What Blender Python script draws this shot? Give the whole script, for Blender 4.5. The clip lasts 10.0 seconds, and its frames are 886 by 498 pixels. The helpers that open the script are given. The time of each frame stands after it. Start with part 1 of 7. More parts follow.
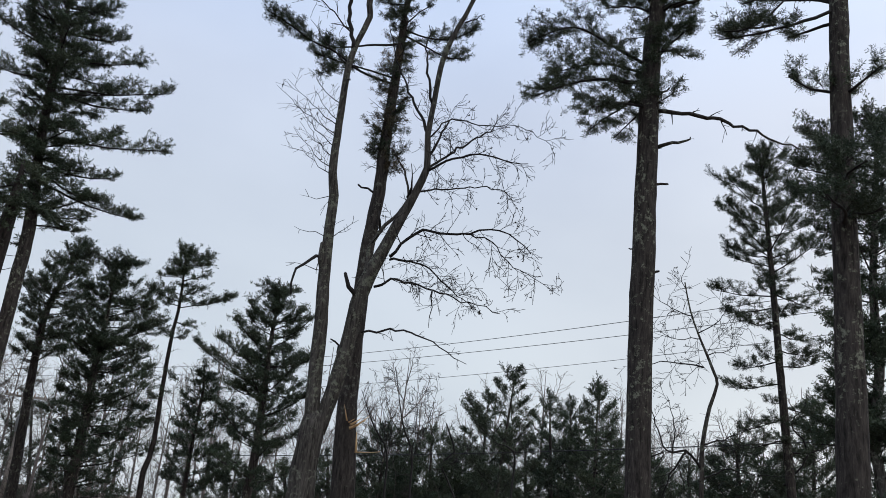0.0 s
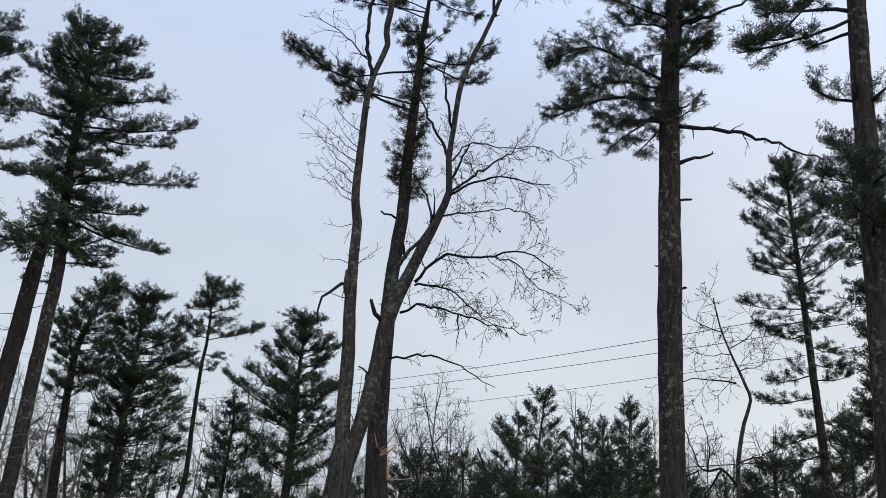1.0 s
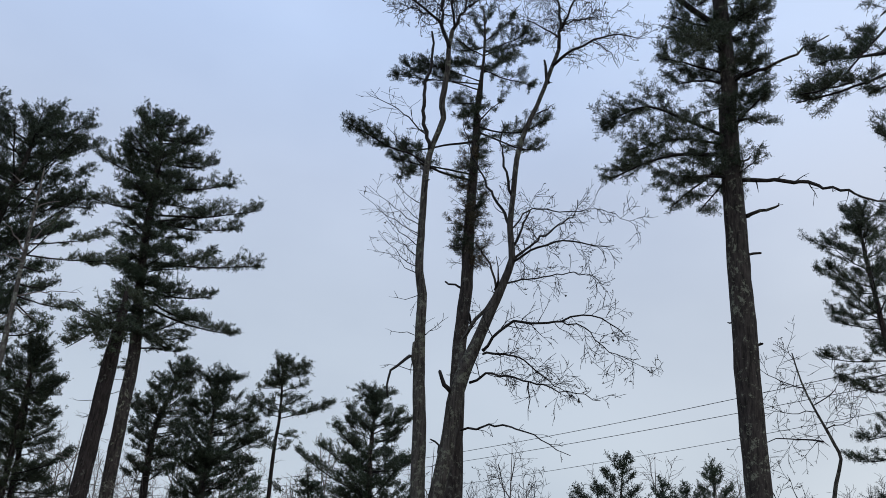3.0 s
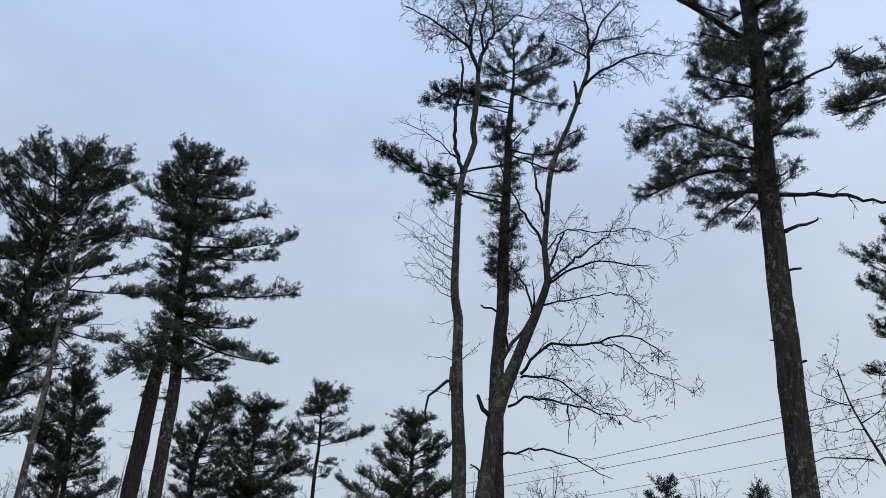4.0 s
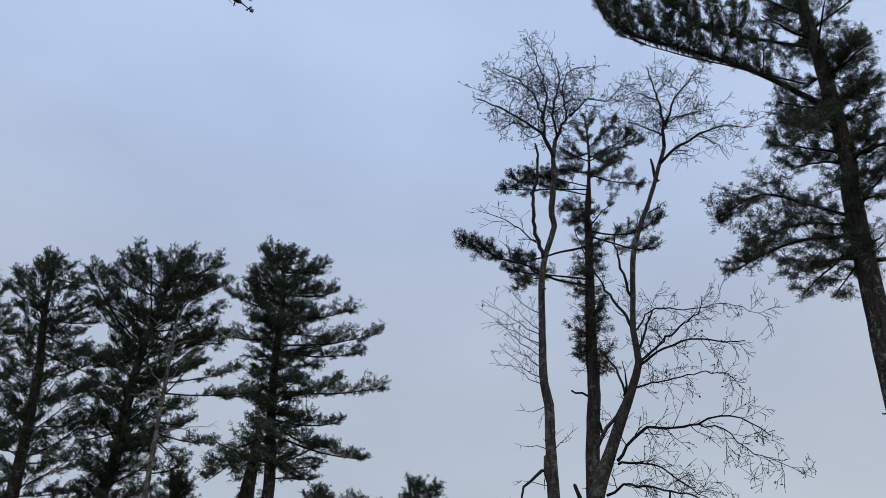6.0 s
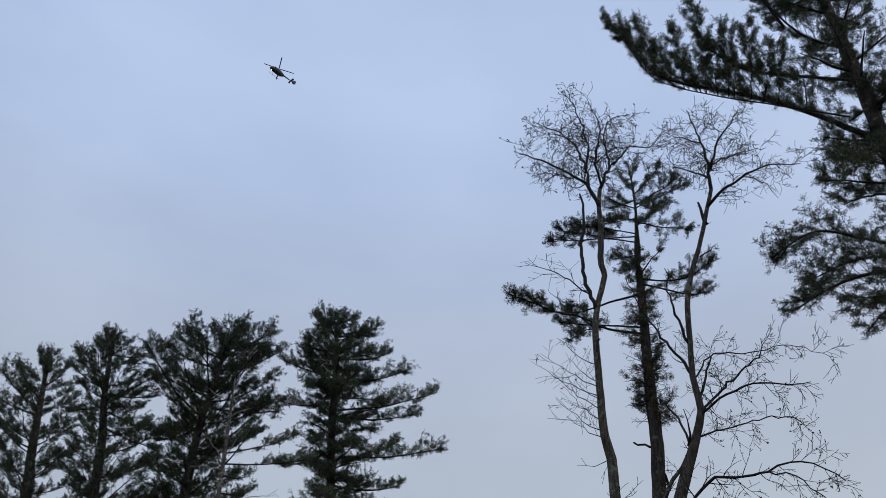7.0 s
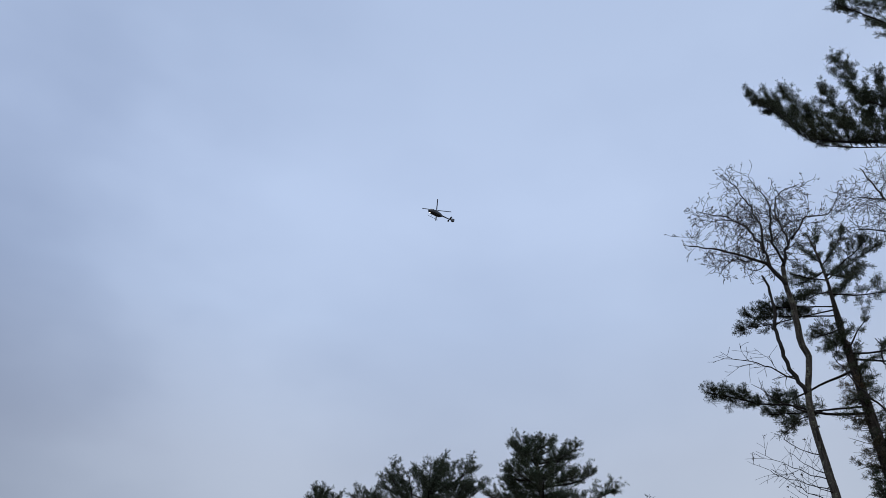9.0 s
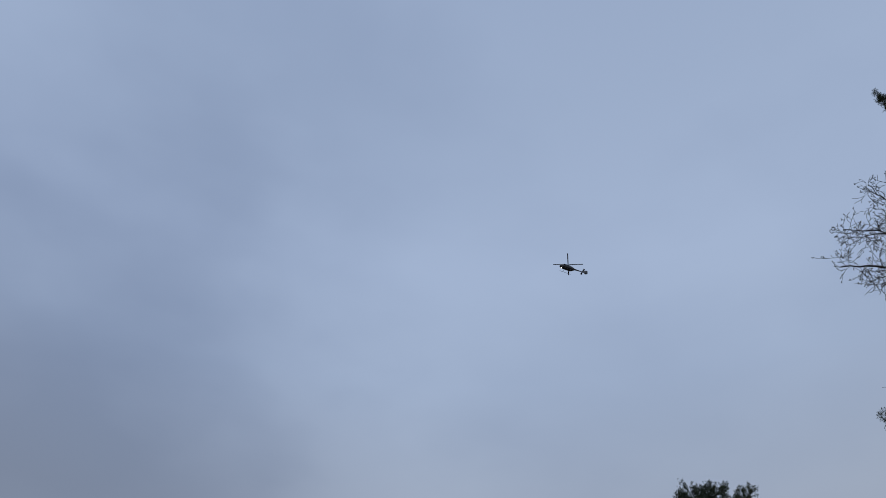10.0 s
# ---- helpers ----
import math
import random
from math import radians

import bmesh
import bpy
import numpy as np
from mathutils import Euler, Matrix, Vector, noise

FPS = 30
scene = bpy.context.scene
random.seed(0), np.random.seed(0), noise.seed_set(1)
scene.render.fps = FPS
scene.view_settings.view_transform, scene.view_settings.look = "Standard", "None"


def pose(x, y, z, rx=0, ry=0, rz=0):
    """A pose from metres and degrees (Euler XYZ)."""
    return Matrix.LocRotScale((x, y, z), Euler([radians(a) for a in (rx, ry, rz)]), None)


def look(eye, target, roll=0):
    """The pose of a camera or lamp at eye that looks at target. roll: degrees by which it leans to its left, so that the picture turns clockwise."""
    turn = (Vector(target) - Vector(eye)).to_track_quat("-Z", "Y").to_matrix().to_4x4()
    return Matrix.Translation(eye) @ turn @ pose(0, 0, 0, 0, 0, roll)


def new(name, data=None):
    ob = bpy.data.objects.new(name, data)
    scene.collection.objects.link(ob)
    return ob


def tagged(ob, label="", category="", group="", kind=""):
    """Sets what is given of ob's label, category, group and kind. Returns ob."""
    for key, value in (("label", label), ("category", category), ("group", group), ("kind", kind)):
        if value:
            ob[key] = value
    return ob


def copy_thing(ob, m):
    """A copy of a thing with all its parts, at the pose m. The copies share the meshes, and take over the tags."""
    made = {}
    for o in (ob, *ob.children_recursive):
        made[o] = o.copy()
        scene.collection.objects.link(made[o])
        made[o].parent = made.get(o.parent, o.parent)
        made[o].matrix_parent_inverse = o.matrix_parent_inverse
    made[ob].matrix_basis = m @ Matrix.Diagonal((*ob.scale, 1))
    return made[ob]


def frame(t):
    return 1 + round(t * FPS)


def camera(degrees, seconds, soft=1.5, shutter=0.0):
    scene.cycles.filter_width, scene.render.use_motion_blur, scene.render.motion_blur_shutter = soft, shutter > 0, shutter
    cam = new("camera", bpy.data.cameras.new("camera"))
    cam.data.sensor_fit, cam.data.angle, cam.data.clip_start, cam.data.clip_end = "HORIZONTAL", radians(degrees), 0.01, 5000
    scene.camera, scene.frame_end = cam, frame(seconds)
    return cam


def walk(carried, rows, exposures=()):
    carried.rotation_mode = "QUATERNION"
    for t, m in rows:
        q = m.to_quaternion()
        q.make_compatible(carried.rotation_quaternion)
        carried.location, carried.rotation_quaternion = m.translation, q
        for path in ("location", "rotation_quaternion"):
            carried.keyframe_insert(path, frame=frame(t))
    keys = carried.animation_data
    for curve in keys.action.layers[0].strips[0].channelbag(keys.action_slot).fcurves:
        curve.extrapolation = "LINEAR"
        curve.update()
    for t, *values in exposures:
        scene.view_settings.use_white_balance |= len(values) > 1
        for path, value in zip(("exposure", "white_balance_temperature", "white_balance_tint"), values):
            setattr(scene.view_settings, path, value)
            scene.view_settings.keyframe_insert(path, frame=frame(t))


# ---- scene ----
cam = camera(54.5, 10.0, soft=0.87)
PATH = [
    (0.0, pose(0, 0, 1.6, 108.12, -6.04, -1.97)),
    (0.5, pose(0, 0, 1.6, 108.76, -5.65, -1.09)),
    (1.0, pose(0, 0, 1.6, 109.51, -4.70, 0.21)),
    (1.5, pose(0, 0, 1.6, 111.06, -4.41, 1.10)),
    (2.0, pose(0, 0, 1.6, 112.28, -4.13, 2.35)),
    (2.5, pose(0, 0, 1.6, 113.03, -3.83, 3.82)),
    (4.0, pose(0, 0, 1.6, 115.18, -3.05, 8.03)),
    (4.5, pose(0, 0, 1.6, 116.04, -3.20, 9.23)),
    (5.0, pose(0, 0, 1.6, 117.52, -3.42, 10.60)),
    (5.5, pose(0, 0, 1.6, 119.10, -3.22, 12.45)),
    (7.0, pose(0, 0, 1.6, 124.33, -1.79, 18.93)),
    (7.5, pose(0, 0, 1.6, 126.33, -1.45, 21.70)),
    (8.0, pose(0, 0, 1.6, 128.16, -0.79, 25.31)),
    (8.5, pose(0, 0, 1.6, 130.10, -0.78, 29.37)),
    (9.0, pose(0, 0, 1.6, 132.11, -0.96, 34.18)),
    (9.5, pose(0, 0, 1.6, 134.11, -1.35, 39.54)),
    (10.0, pose(0, 0, 1.6, 135.99, -1.65, 45.74))
]
walk(cam, PATH, exposures=((0.0, 0.31, 6600, 10), (1.0, 0.3, 6620, 10), (2.5, 0.13, 6400, 10), (4.5, 0.1, 6300, 9), (5.5, -0.06, 6350, 10), (7.5, -0.15, 6450, 10), (8.5, -0.2, 6500, 10), (9.0, -0.09, 6500, 10), (9.5, -0.25, 6420, 9), (10.0, -0.52, 6420, 9)))

# ---------------------------------------------------------------- sky and light
SUN_UP, SUN_ROUND = radians(62), radians(140)
world = bpy.data.worlds.new("overcast_sky")
world.use_nodes = True
scene.world = world
wt = world.node_tree
background = wt.nodes["Background"]
sky = wt.nodes.new("ShaderNodeTexSky")
sky.sky_type, sky.sun_disc = "NISHITA", False
sky.sun_elevation, sky.sun_rotation = SUN_UP, SUN_ROUND
sky_dim = wt.nodes.new("ShaderNodeMix")
sky_dim.data_type, sky_dim.blend_type = "RGBA", "MULTIPLY"
sky_dim.inputs[0].default_value = 1.0
sky_dim.inputs[7].default_value = (0.08, 0.08, 0.08, 1)
wt.links.new(sky.outputs[0], sky_dim.inputs[6])
# the cloud deck: paler towards the horizon, with soft grey-violet folds
way = wt.nodes.new("ShaderNodeTexCoord")
split = wt.nodes.new("ShaderNodeSeparateXYZ")
wt.links.new(way.outputs["Generated"], split.inputs[0])
deck = wt.nodes.new("ShaderNodeValToRGB")
deck.color_ramp.elements[0].position, deck.color_ramp.elements[0].color = 0.0, (0.56, 0.615, 0.67, 1)
deck.color_ramp.elements[1].position, deck.color_ramp.elements[1].color = 1.0, (0.44, 0.555, 0.80, 1)
for height, tone in ((0.18, (0.545, 0.61, 0.68)), (0.34, (0.53, 0.597, 0.7)), (0.46, (0.525, 0.6, 0.745)), (0.60, (0.55, 0.67, 0.90)), (0.70, (0.555, 0.68, 0.93)), (0.82, (0.50, 0.62, 0.86))):
    deck.color_ramp.elements.new(height).color = (*tone, 1)
wt.links.new(split.outputs[2], deck.inputs[0])
folds = wt.nodes.new("ShaderNodeMapping")
folds.inputs["Scale"].default_value = (1.6, 1.6, 3.2)
wt.links.new(way.outputs["Generated"], folds.inputs[0])
puffs = wt.nodes.new("ShaderNodeTexNoise")
puffs.inputs["Scale"].default_value, puffs.inputs["Detail"].default_value, puffs.inputs["Roughness"].default_value = 1.9, 4.0, 0.45
wt.links.new(folds.outputs[0], puffs.inputs["Vector"])
shade = wt.nodes.new("ShaderNodeValToRGB")
shade.color_ramp.elements[0].position, shade.color_ramp.elements[0].color = 0.3, (0.915, 0.92, 0.935, 1)
shade.color_ramp.elements[1].position, shade.color_ramp.elements[1].color = 0.62, (1.035, 1.03, 1.025, 1)
wt.links.new(puffs.outputs[0], shade.inputs[0])
clouds = wt.nodes.new("ShaderNodeMix")
clouds.data_type, clouds.blend_type = "RGBA", "MULTIPLY"
clouds.inputs[0].default_value = 1.0
# the deck is thinner and whiter towards the sun's side
thin_side = wt.nodes.new("ShaderNodeValToRGB")
thin_side.color_ramp.elements[0].position, thin_side.color_ramp.elements[0].color = 0.12, (0.96, 0.97, 0.985, 1)
thin_side.color_ramp.elements[1].position, thin_side.color_ramp.elements[1].color = 0.72, (1.17, 1.12, 1.06, 1)
middle = thin_side.color_ramp.elements.new(0.5)
middle.color = (1.0, 1.0, 1.0, 1)
across = wt.nodes.new("ShaderNodeMath")
across.operation = "MULTIPLY_ADD"
across.inputs[1].default_value, across.inputs[2].default_value = 0.5, 0.5
wt.links.new(split.outputs[0], across.inputs[0])
wt.links.new(across.outputs[0], thin_side.inputs[0])
lit_deck = wt.nodes.new("ShaderNodeMix")
lit_deck.data_type, lit_deck.blend_type = "RGBA", "MULTIPLY"
lit_deck.inputs[0].default_value = 1.0
wt.links.new(deck.outputs[0], lit_deck.inputs[6])
wt.links.new(thin_side.outputs[0], lit_deck.inputs[7])
wt.links.new(lit_deck.outputs[2], clouds.inputs[6])
wt.links.new(shade.outputs[0], clouds.inputs[7])
cover = wt.nodes.new("ShaderNodeMix")
cover.data_type = "RGBA"
cover.inputs[0].default_value = 0.93
wt.links.new(sky_dim.outputs[2], cover.inputs[6])
# one heavier bank of cloud low in the west
bank = wt.nodes.new("ShaderNodeVectorMath")
bank.operation = "DOT_PRODUCT"
bank.inputs[1].default_value = (-0.886, 0.198, 0.419)
wt.links.new(way.outputs["Generated"], bank.inputs[0])
frayed = wt.nodes.new("ShaderNodeMath")
frayed.operation = "MULTIPLY_ADD"
wt.links.new(puffs.outputs[0], frayed.inputs[0])
frayed.inputs[1].default_value = -0.12
wt.links.new(bank.outputs["Value"], frayed.inputs[2])
bank_tone = wt.nodes.new("ShaderNodeValToRGB")
bank_tone.color_ramp.interpolation = "EASE"
bank_tone.color_ramp.elements[0].position, bank_tone.color_ramp.elements[0].color = 0.80, (1, 1, 1, 1)
bank_tone.color_ramp.elements[1].position, bank_tone.color_ramp.elements[1].color = 0.96, (0.66, 0.68, 0.73, 1)
wt.links.new(frayed.outputs[0], bank_tone.inputs[0])
heavy = wt.nodes.new("ShaderNodeMix")
heavy.data_type, heavy.blend_type = "RGBA", "MULTIPLY"
heavy.inputs[0].default_value = 1.0
wt.links.new(clouds.outputs[2], heavy.inputs[6])
wt.links.new(bank_tone.outputs[0], heavy.inputs[7])
wt.links.new(heavy.outputs[2], cover.inputs[7])
wt.links.new(cover.outputs[2], background.inputs["Color"])
background.inputs["Strength"].default_value = 1.0

sun_data = bpy.data.lights.new("sun", "SUN")
sun_data.energy, sun_data.angle, sun_data.color = 0.8, radians(40), (1.0, 0.96, 0.9)
sun = new("sun", sun_data)
sun.matrix_world = look((math.sin(SUN_ROUND) * math.cos(SUN_UP) * 80, math.cos(SUN_ROUND) * math.cos(SUN_UP) * 80, math.sin(SUN_UP) * 80), (0, 0, 0))

# ---------------------------------------------------------------- materials


def material(name):
    m = bpy.data.materials.new(name)
    m.use_nodes = True
    nt = m.node_tree
    return m, nt, nt.nodes["Principled BSDF"]


def node(nt, kind, **values):
    n = nt.nodes.new(kind)
    for key, value in values.items():
        n.inputs[key].default_value = value
    return n


def ramp(nt, source, stops):
    r = nt.nodes.new("ShaderNodeValToRGB")
    while len(r.color_ramp.elements) < len(stops):
        r.color_ramp.elements.new(0.5)
    for e, (at, col) in zip(r.color_ramp.elements, stops):
        e.position, e.color = at, (*col, 1)
    nt.links.new(source, r.inputs[0])
    return r.outputs[0]


def blend(nt, fac, a, b):
    m = nt.nodes.new("ShaderNodeMix")
    m.data_type = "RGBA"
    for sock, value in ((m.inputs[0], fac), (m.inputs[6], a), (m.inputs[7], b)):
        if isinstance(value, bpy.types.NodeSocket):
            nt.links.new(value, sock)
        else:
            sock.default_value = value if isinstance(value, float) else (*value, 1)
    return m.outputs[2]


def coords(nt, scale):
    tc = nt.nodes.new("ShaderNodeTexCoord")
    mp = node(nt, "ShaderNodeMapping", Scale=scale)
    nt.links.new(tc.outputs["Object"], mp.inputs[0])
    return mp.outputs[0]


def noise_tex(nt, vector, scale, detail=5.0, rough=0.6):
    n = node(nt, "ShaderNodeTexNoise", Scale=scale, Detail=detail, Roughness=rough)
    nt.links.new(vector, n.inputs["Vector"])
    return n.outputs[0]


def bump(nt, bsdf, height, strength, distance):
    b = node(nt, "ShaderNodeBump", Strength=strength, Distance=distance)
    nt.links.new(height, b.inputs["Height"])
    nt.links.new(b.outputs[0], bsdf.inputs["Normal"])


def bark(name, dark, light, lichen, amount, ridge=(9, 9, 1.6)):
    """Furrowed bark: long dark cracks between plates, with pale lichen patches."""
    m, nt, p = material(name)
    v = coords(nt, ridge)
    furrow = noise_tex(nt, v, 2.2, 7.0, 0.7)
    base = ramp(nt, furrow, [(0.36, dark), (0.52, tuple((a + b) / 2 for a, b in zip(dark, light))), (0.68, light)])
    w = coords(nt, (1, 1, 1))
    spots = noise_tex(nt, w, 9.0, 8.0, 0.78)
    broad = noise_tex(nt, w, 0.5, 3.0)
    mix = nt.nodes.new("ShaderNodeMath")
    mix.operation = "MULTIPLY_ADD"
    nt.links.new(broad, mix.inputs[0])
    mix.inputs[1].default_value = 0.45
    nt.links.new(spots, mix.inputs[2])
    mask = ramp(nt, mix.outputs[0], [(0.83 - amount, (0, 0, 0)), (0.90 - amount, (1, 1, 1))])
    nt.links.new(blend(nt, mask, base, lichen), p.inputs["Base Color"])
    p.inputs["Roughness"].default_value = 0.95
    p.inputs["Specular IOR Level"].default_value = 0.15
    bump(nt, p, furrow, 0.9, 0.03)
    return m


def plain(name, a, b, rough=0.85, scale=6.0, metal=0.0, spec=0.3):
    m, nt, p = material(name)
    n = noise_tex(nt, coords(nt, (1, 1, 1)), scale)
    nt.links.new(ramp(nt, n, [(0.3, a), (0.7, b)]), p.inputs["Base Color"])
    p.inputs["Roughness"].default_value, p.inputs["Metallic"].default_value = rough, metal
    p.inputs["Specular IOR Level"].default_value = spec
    bump(nt, p, n, 0.25, 0.01)
    return m


def needle_material(name, a, b, c):
    """Pine needles: each needle a little different, old clumps browner."""
    m, nt, p = material(name)
    geo = nt.nodes.new("ShaderNodeNewGeometry")
    info = nt.nodes.new("ShaderNodeObjectInfo")
    one = ramp(nt, geo.outputs["Random Per Island"], [(0.0, a), (0.8, b), (1.0, c)])
    clump = noise_tex(nt, coords(nt, (1, 1, 1)), 1.3, 3.0)
    two = blend(nt, ramp(nt, clump, [(0.35, (0, 0, 0)), (0.7, (0.6, 0.6, 0.6))]), one, c)
    hsv = node(nt, "ShaderNodeHueSaturation", Saturation=0.95)
    val = node(nt, "ShaderNodeMapRange")
    val.inputs["To Min"].default_value, val.inputs["To Max"].default_value = 0.75, 1.2
    nt.links.new(info.outputs["Random"], val.inputs[0])
    nt.links.new(val.outputs[0], hsv.inputs["Value"])
    nt.links.new(two, hsv.inputs["Color"])
    nt.links.new(hsv.outputs[0], p.inputs["Base Color"])
    p.inputs["Roughness"].default_value = 0.6
    p.inputs["Specular IOR Level"].default_value = 0.25
    return m


BARK_PINE = bark("pine_bark", (0.018, 0.0155, 0.014), (0.085, 0.072, 0.063), (0.2, 0.205, 0.155), 0.045)
BARK_RED = bark("red_pine_bark", (0.014, 0.0118, 0.0108), (0.058, 0.0465, 0.042), (0.12, 0.12, 0.1), 0.01)
BARK_PALE = bark("pale_dead_bark", (0.035, 0.031, 0.028), (0.15, 0.135, 0.12), (0.22, 0.23, 0.19), 0.08)
BARK_OAK = bark("oak_bark", (0.024, 0.021, 0.018), (0.112, 0.1, 0.088), (0.16, 0.165, 0.125), 0.07, (12, 12, 1.3))
BARK_BROWN = bark("brown_pine_bark", (0.02, 0.0172, 0.0155), (0.086, 0.073, 0.064), (0.15, 0.15, 0.125), 0.03)
TWIG = plain("twig_bark", (0.012, 0.0105, 0.0095), (0.032, 0.028, 0.026))
TWIG_BROWN = plain("brown_twig_bark", (0.035, 0.028, 0.024), (0.085, 0.07, 0.06))
TWIG_GREY = plain("grey_twig_bark", (0.1, 0.085, 0.078), (0.2, 0.172, 0.158))
NEEDLE = needle_material("pine_needles", (0.025, 0.043, 0.025), (0.048, 0.074, 0.038), (0.078, 0.082, 0.048))
NEEDLE_DARK = needle_material("dark_needles", (0.02, 0.037, 0.022), (0.036, 0.06, 0.031), (0.058, 0.067, 0.038))
NEEDLE_OLD = needle_material("browned_needles", (0.05, 0.055, 0.03), (0.08, 0.08, 0.042), (0.13, 0.085, 0.05))
BUD = plain("buds", (0.04, 0.032, 0.022), (0.09, 0.075, 0.045))
RAW_WOOD = plain("torn_wood", (0.48, 0.27, 0.12), (0.72, 0.5, 0.28), 0.8, 25.0)

# ---------------------------------------------------------------- tree building


def mesh_object(name, verts, quads, tris, mat, parent=None, label="", smooth=False):
    """One mesh object from arrays of vertices, quads and triangles."""
    verts = np.asarray(verts, np.float32).reshape(-1, 3)
    quads = np.asarray(quads, np.int32).reshape(-1, 4)
    tris = np.asarray(tris, np.int32).reshape(-1, 3)
    me = bpy.data.meshes.new(name)
    me.vertices.add(len(verts))
    me.vertices.foreach_set("co", verts.ravel())
    me.loops.add(quads.size + tris.size)
    me.loops.foreach_set("vertex_index", np.concatenate((quads.ravel(), tris.ravel())))
    me.polygons.add(len(quads) + len(tris))
    start = np.concatenate((np.arange(len(quads)) * 4, quads.size + np.arange(len(tris)) * 3))
    me.polygons.foreach_set("loop_start", start.astype(np.int32))
    me.update(calc_edges=True)
    me.validate()
    if smooth:
        me.polygons.foreach_set("use_smooth", np.ones(len(me.polygons), bool))
    me.materials.append(mat)
    ob = new(name, me)
    ob.parent = parent
    if label:
        ob["label"] = label
    return ob


def smooth_path(points, step):
    """A Catmull-Rom curve through points (x, y, z, radius), sampled about every step metres."""
    p = np.asarray(points, float)
    p = np.vstack((2 * p[0] - p[1], p, 2 * p[-1] - p[-2]))
    out = []
    for i in range(1, len(p) - 2):
        n = max(2, int(np.linalg.norm(p[i + 1, :3] - p[i, :3]) / step))
        t = np.linspace(0, 1, n, endpoint=False)[:, None]
        a, b, c, d = p[i - 1], p[i], p[i + 1], p[i + 2]
        out.append(0.5 * (2 * b + (c - a) * t + (2 * a - 5 * b + 4 * c - d) * t * t + (3 * b - a - 3 * c + d) * t ** 3))
    out.append(p[-2][None])
    q = np.vstack(out)
    q[:, 3] = np.maximum(q[:, 3], 0.002)
    return q


def skin(path, sides, rough, rng):
    """A closed tube along path (x, y, z, radius) with an uneven surface."""
    c, r = path[:, :3], path[:, 3]
    t = np.gradient(c, axis=0)
    t /= np.linalg.norm(t, axis=1)[:, None] + 1e-9
    ref = np.eye(3)[np.argmin(np.abs(t).mean(0))]
    e1 = np.cross(t, ref)
    e1 /= np.linalg.norm(e1, axis=1)[:, None] + 1e-9
    e2 = np.cross(t, e1)
    a = np.arange(sides) * 2 * np.pi / sides
    lump = 1 + rough * rng.standard_normal((len(c), sides))
    ring = (np.cos(a)[None, :, None] * e1[:, None] + np.sin(a)[None, :, None] * e2[:, None]) * (r[:, None] * lump)[..., None]
    v = (c[:, None] + ring).reshape(-1, 3)
    i, j = np.meshgrid(np.arange(len(c) - 1), np.arange(sides), indexing="ij")
    k = (j + 1) % sides
    q = np.stack((i * sides + j, i * sides + k, (i + 1) * sides + k, (i + 1) * sides + j), -1).reshape(-1, 4)
    n = len(v)
    v = np.vstack((v, c[-1] + t[-1] * r[-1], c[0]))
    last = (len(c) - 1) * sides
    s = np.arange(sides)
    caps = np.vstack((np.stack((last + s, last + (s + 1) % sides, np.full(sides, n)), -1),
                      np.stack(((s + 1) % sides, s, np.full(sides, n + 1)), -1)))
    return v, q, caps


class Wood:
    """Gathers tubes and thin three-sided twigs into one mesh."""

    def __init__(self):
        self.v, self.q, self.t, self.n, self.segs, self.thin = [], [], [], 0, [], []

    def tube(self, path, sides, rough, rng):
        v, q, t = skin(path, sides, rough, rng)
        self.v.append(v), self.q.append(q + self.n), self.t.append(t + self.n)
        self.n += len(v)

    def twig(self, path):
        self.segs.append(np.hstack((path[:-1], path[1:])))

    def sliver(self, a, b, r):
        self.thin.append((*a, *b, r))

    def build(self, name, mat, parent, label=""):
        if self.thin:
            s = np.array(self.thin)
            a, b = s[:, :3], s[:, 3:6]
            across = np.cross(b - a, np.roll(b - a, 1, 1) + 0.01)
            across *= s[:, 6:] / (np.linalg.norm(across, axis=1)[:, None] + 1e-9)
            self.v.append(np.stack((a - across, a + across, b), 1).reshape(-1, 3))
            self.t.append(self.n + np.arange(3 * len(s)).reshape(-1, 3))
            self.n += 3 * len(s)
        if self.segs:
            s = np.vstack(self.segs)
            a, b = s[:, :3], s[:, 4:7]
            t = b - a
            t /= np.linalg.norm(t, axis=1)[:, None] + 1e-9
            ref = np.where(np.abs(t[:, 2:]) < 0.8, [[0.0, 0.0, 1.0]], [[1.0, 0.0, 0.0]])
            e1 = np.cross(t, ref)
            e1 /= np.linalg.norm(e1, axis=1)[:, None] + 1e-9
            e2 = np.cross(t, e1)
            rings = []
            for end, r in ((a, s[:, 3]), (b, s[:, 7])):
                for k in range(3):
                    w = k * 2 * math.pi / 3
                    rings.append(end + (math.cos(w) * e1 + math.sin(w) * e2) * r[:, None])
            v = np.stack(rings, 1).reshape(-1, 3)
            base = self.n + np.arange(len(s))[:, None] * 6
            self.q.append(np.stack([base + [[k, (k + 1) % 3, 3 + (k + 1) % 3, 3 + k]] for k in range(3)], 1).reshape(-1, 4))
            self.v.append(v)
            self.n += len(v)
        if not self.v:
            return None
        q = np.vstack(self.q) if self.q else []
        t = np.vstack(self.t) if self.t else []
        return mesh_object(name, np.vstack(self.v), q, t, mat, parent, label, smooth=True)


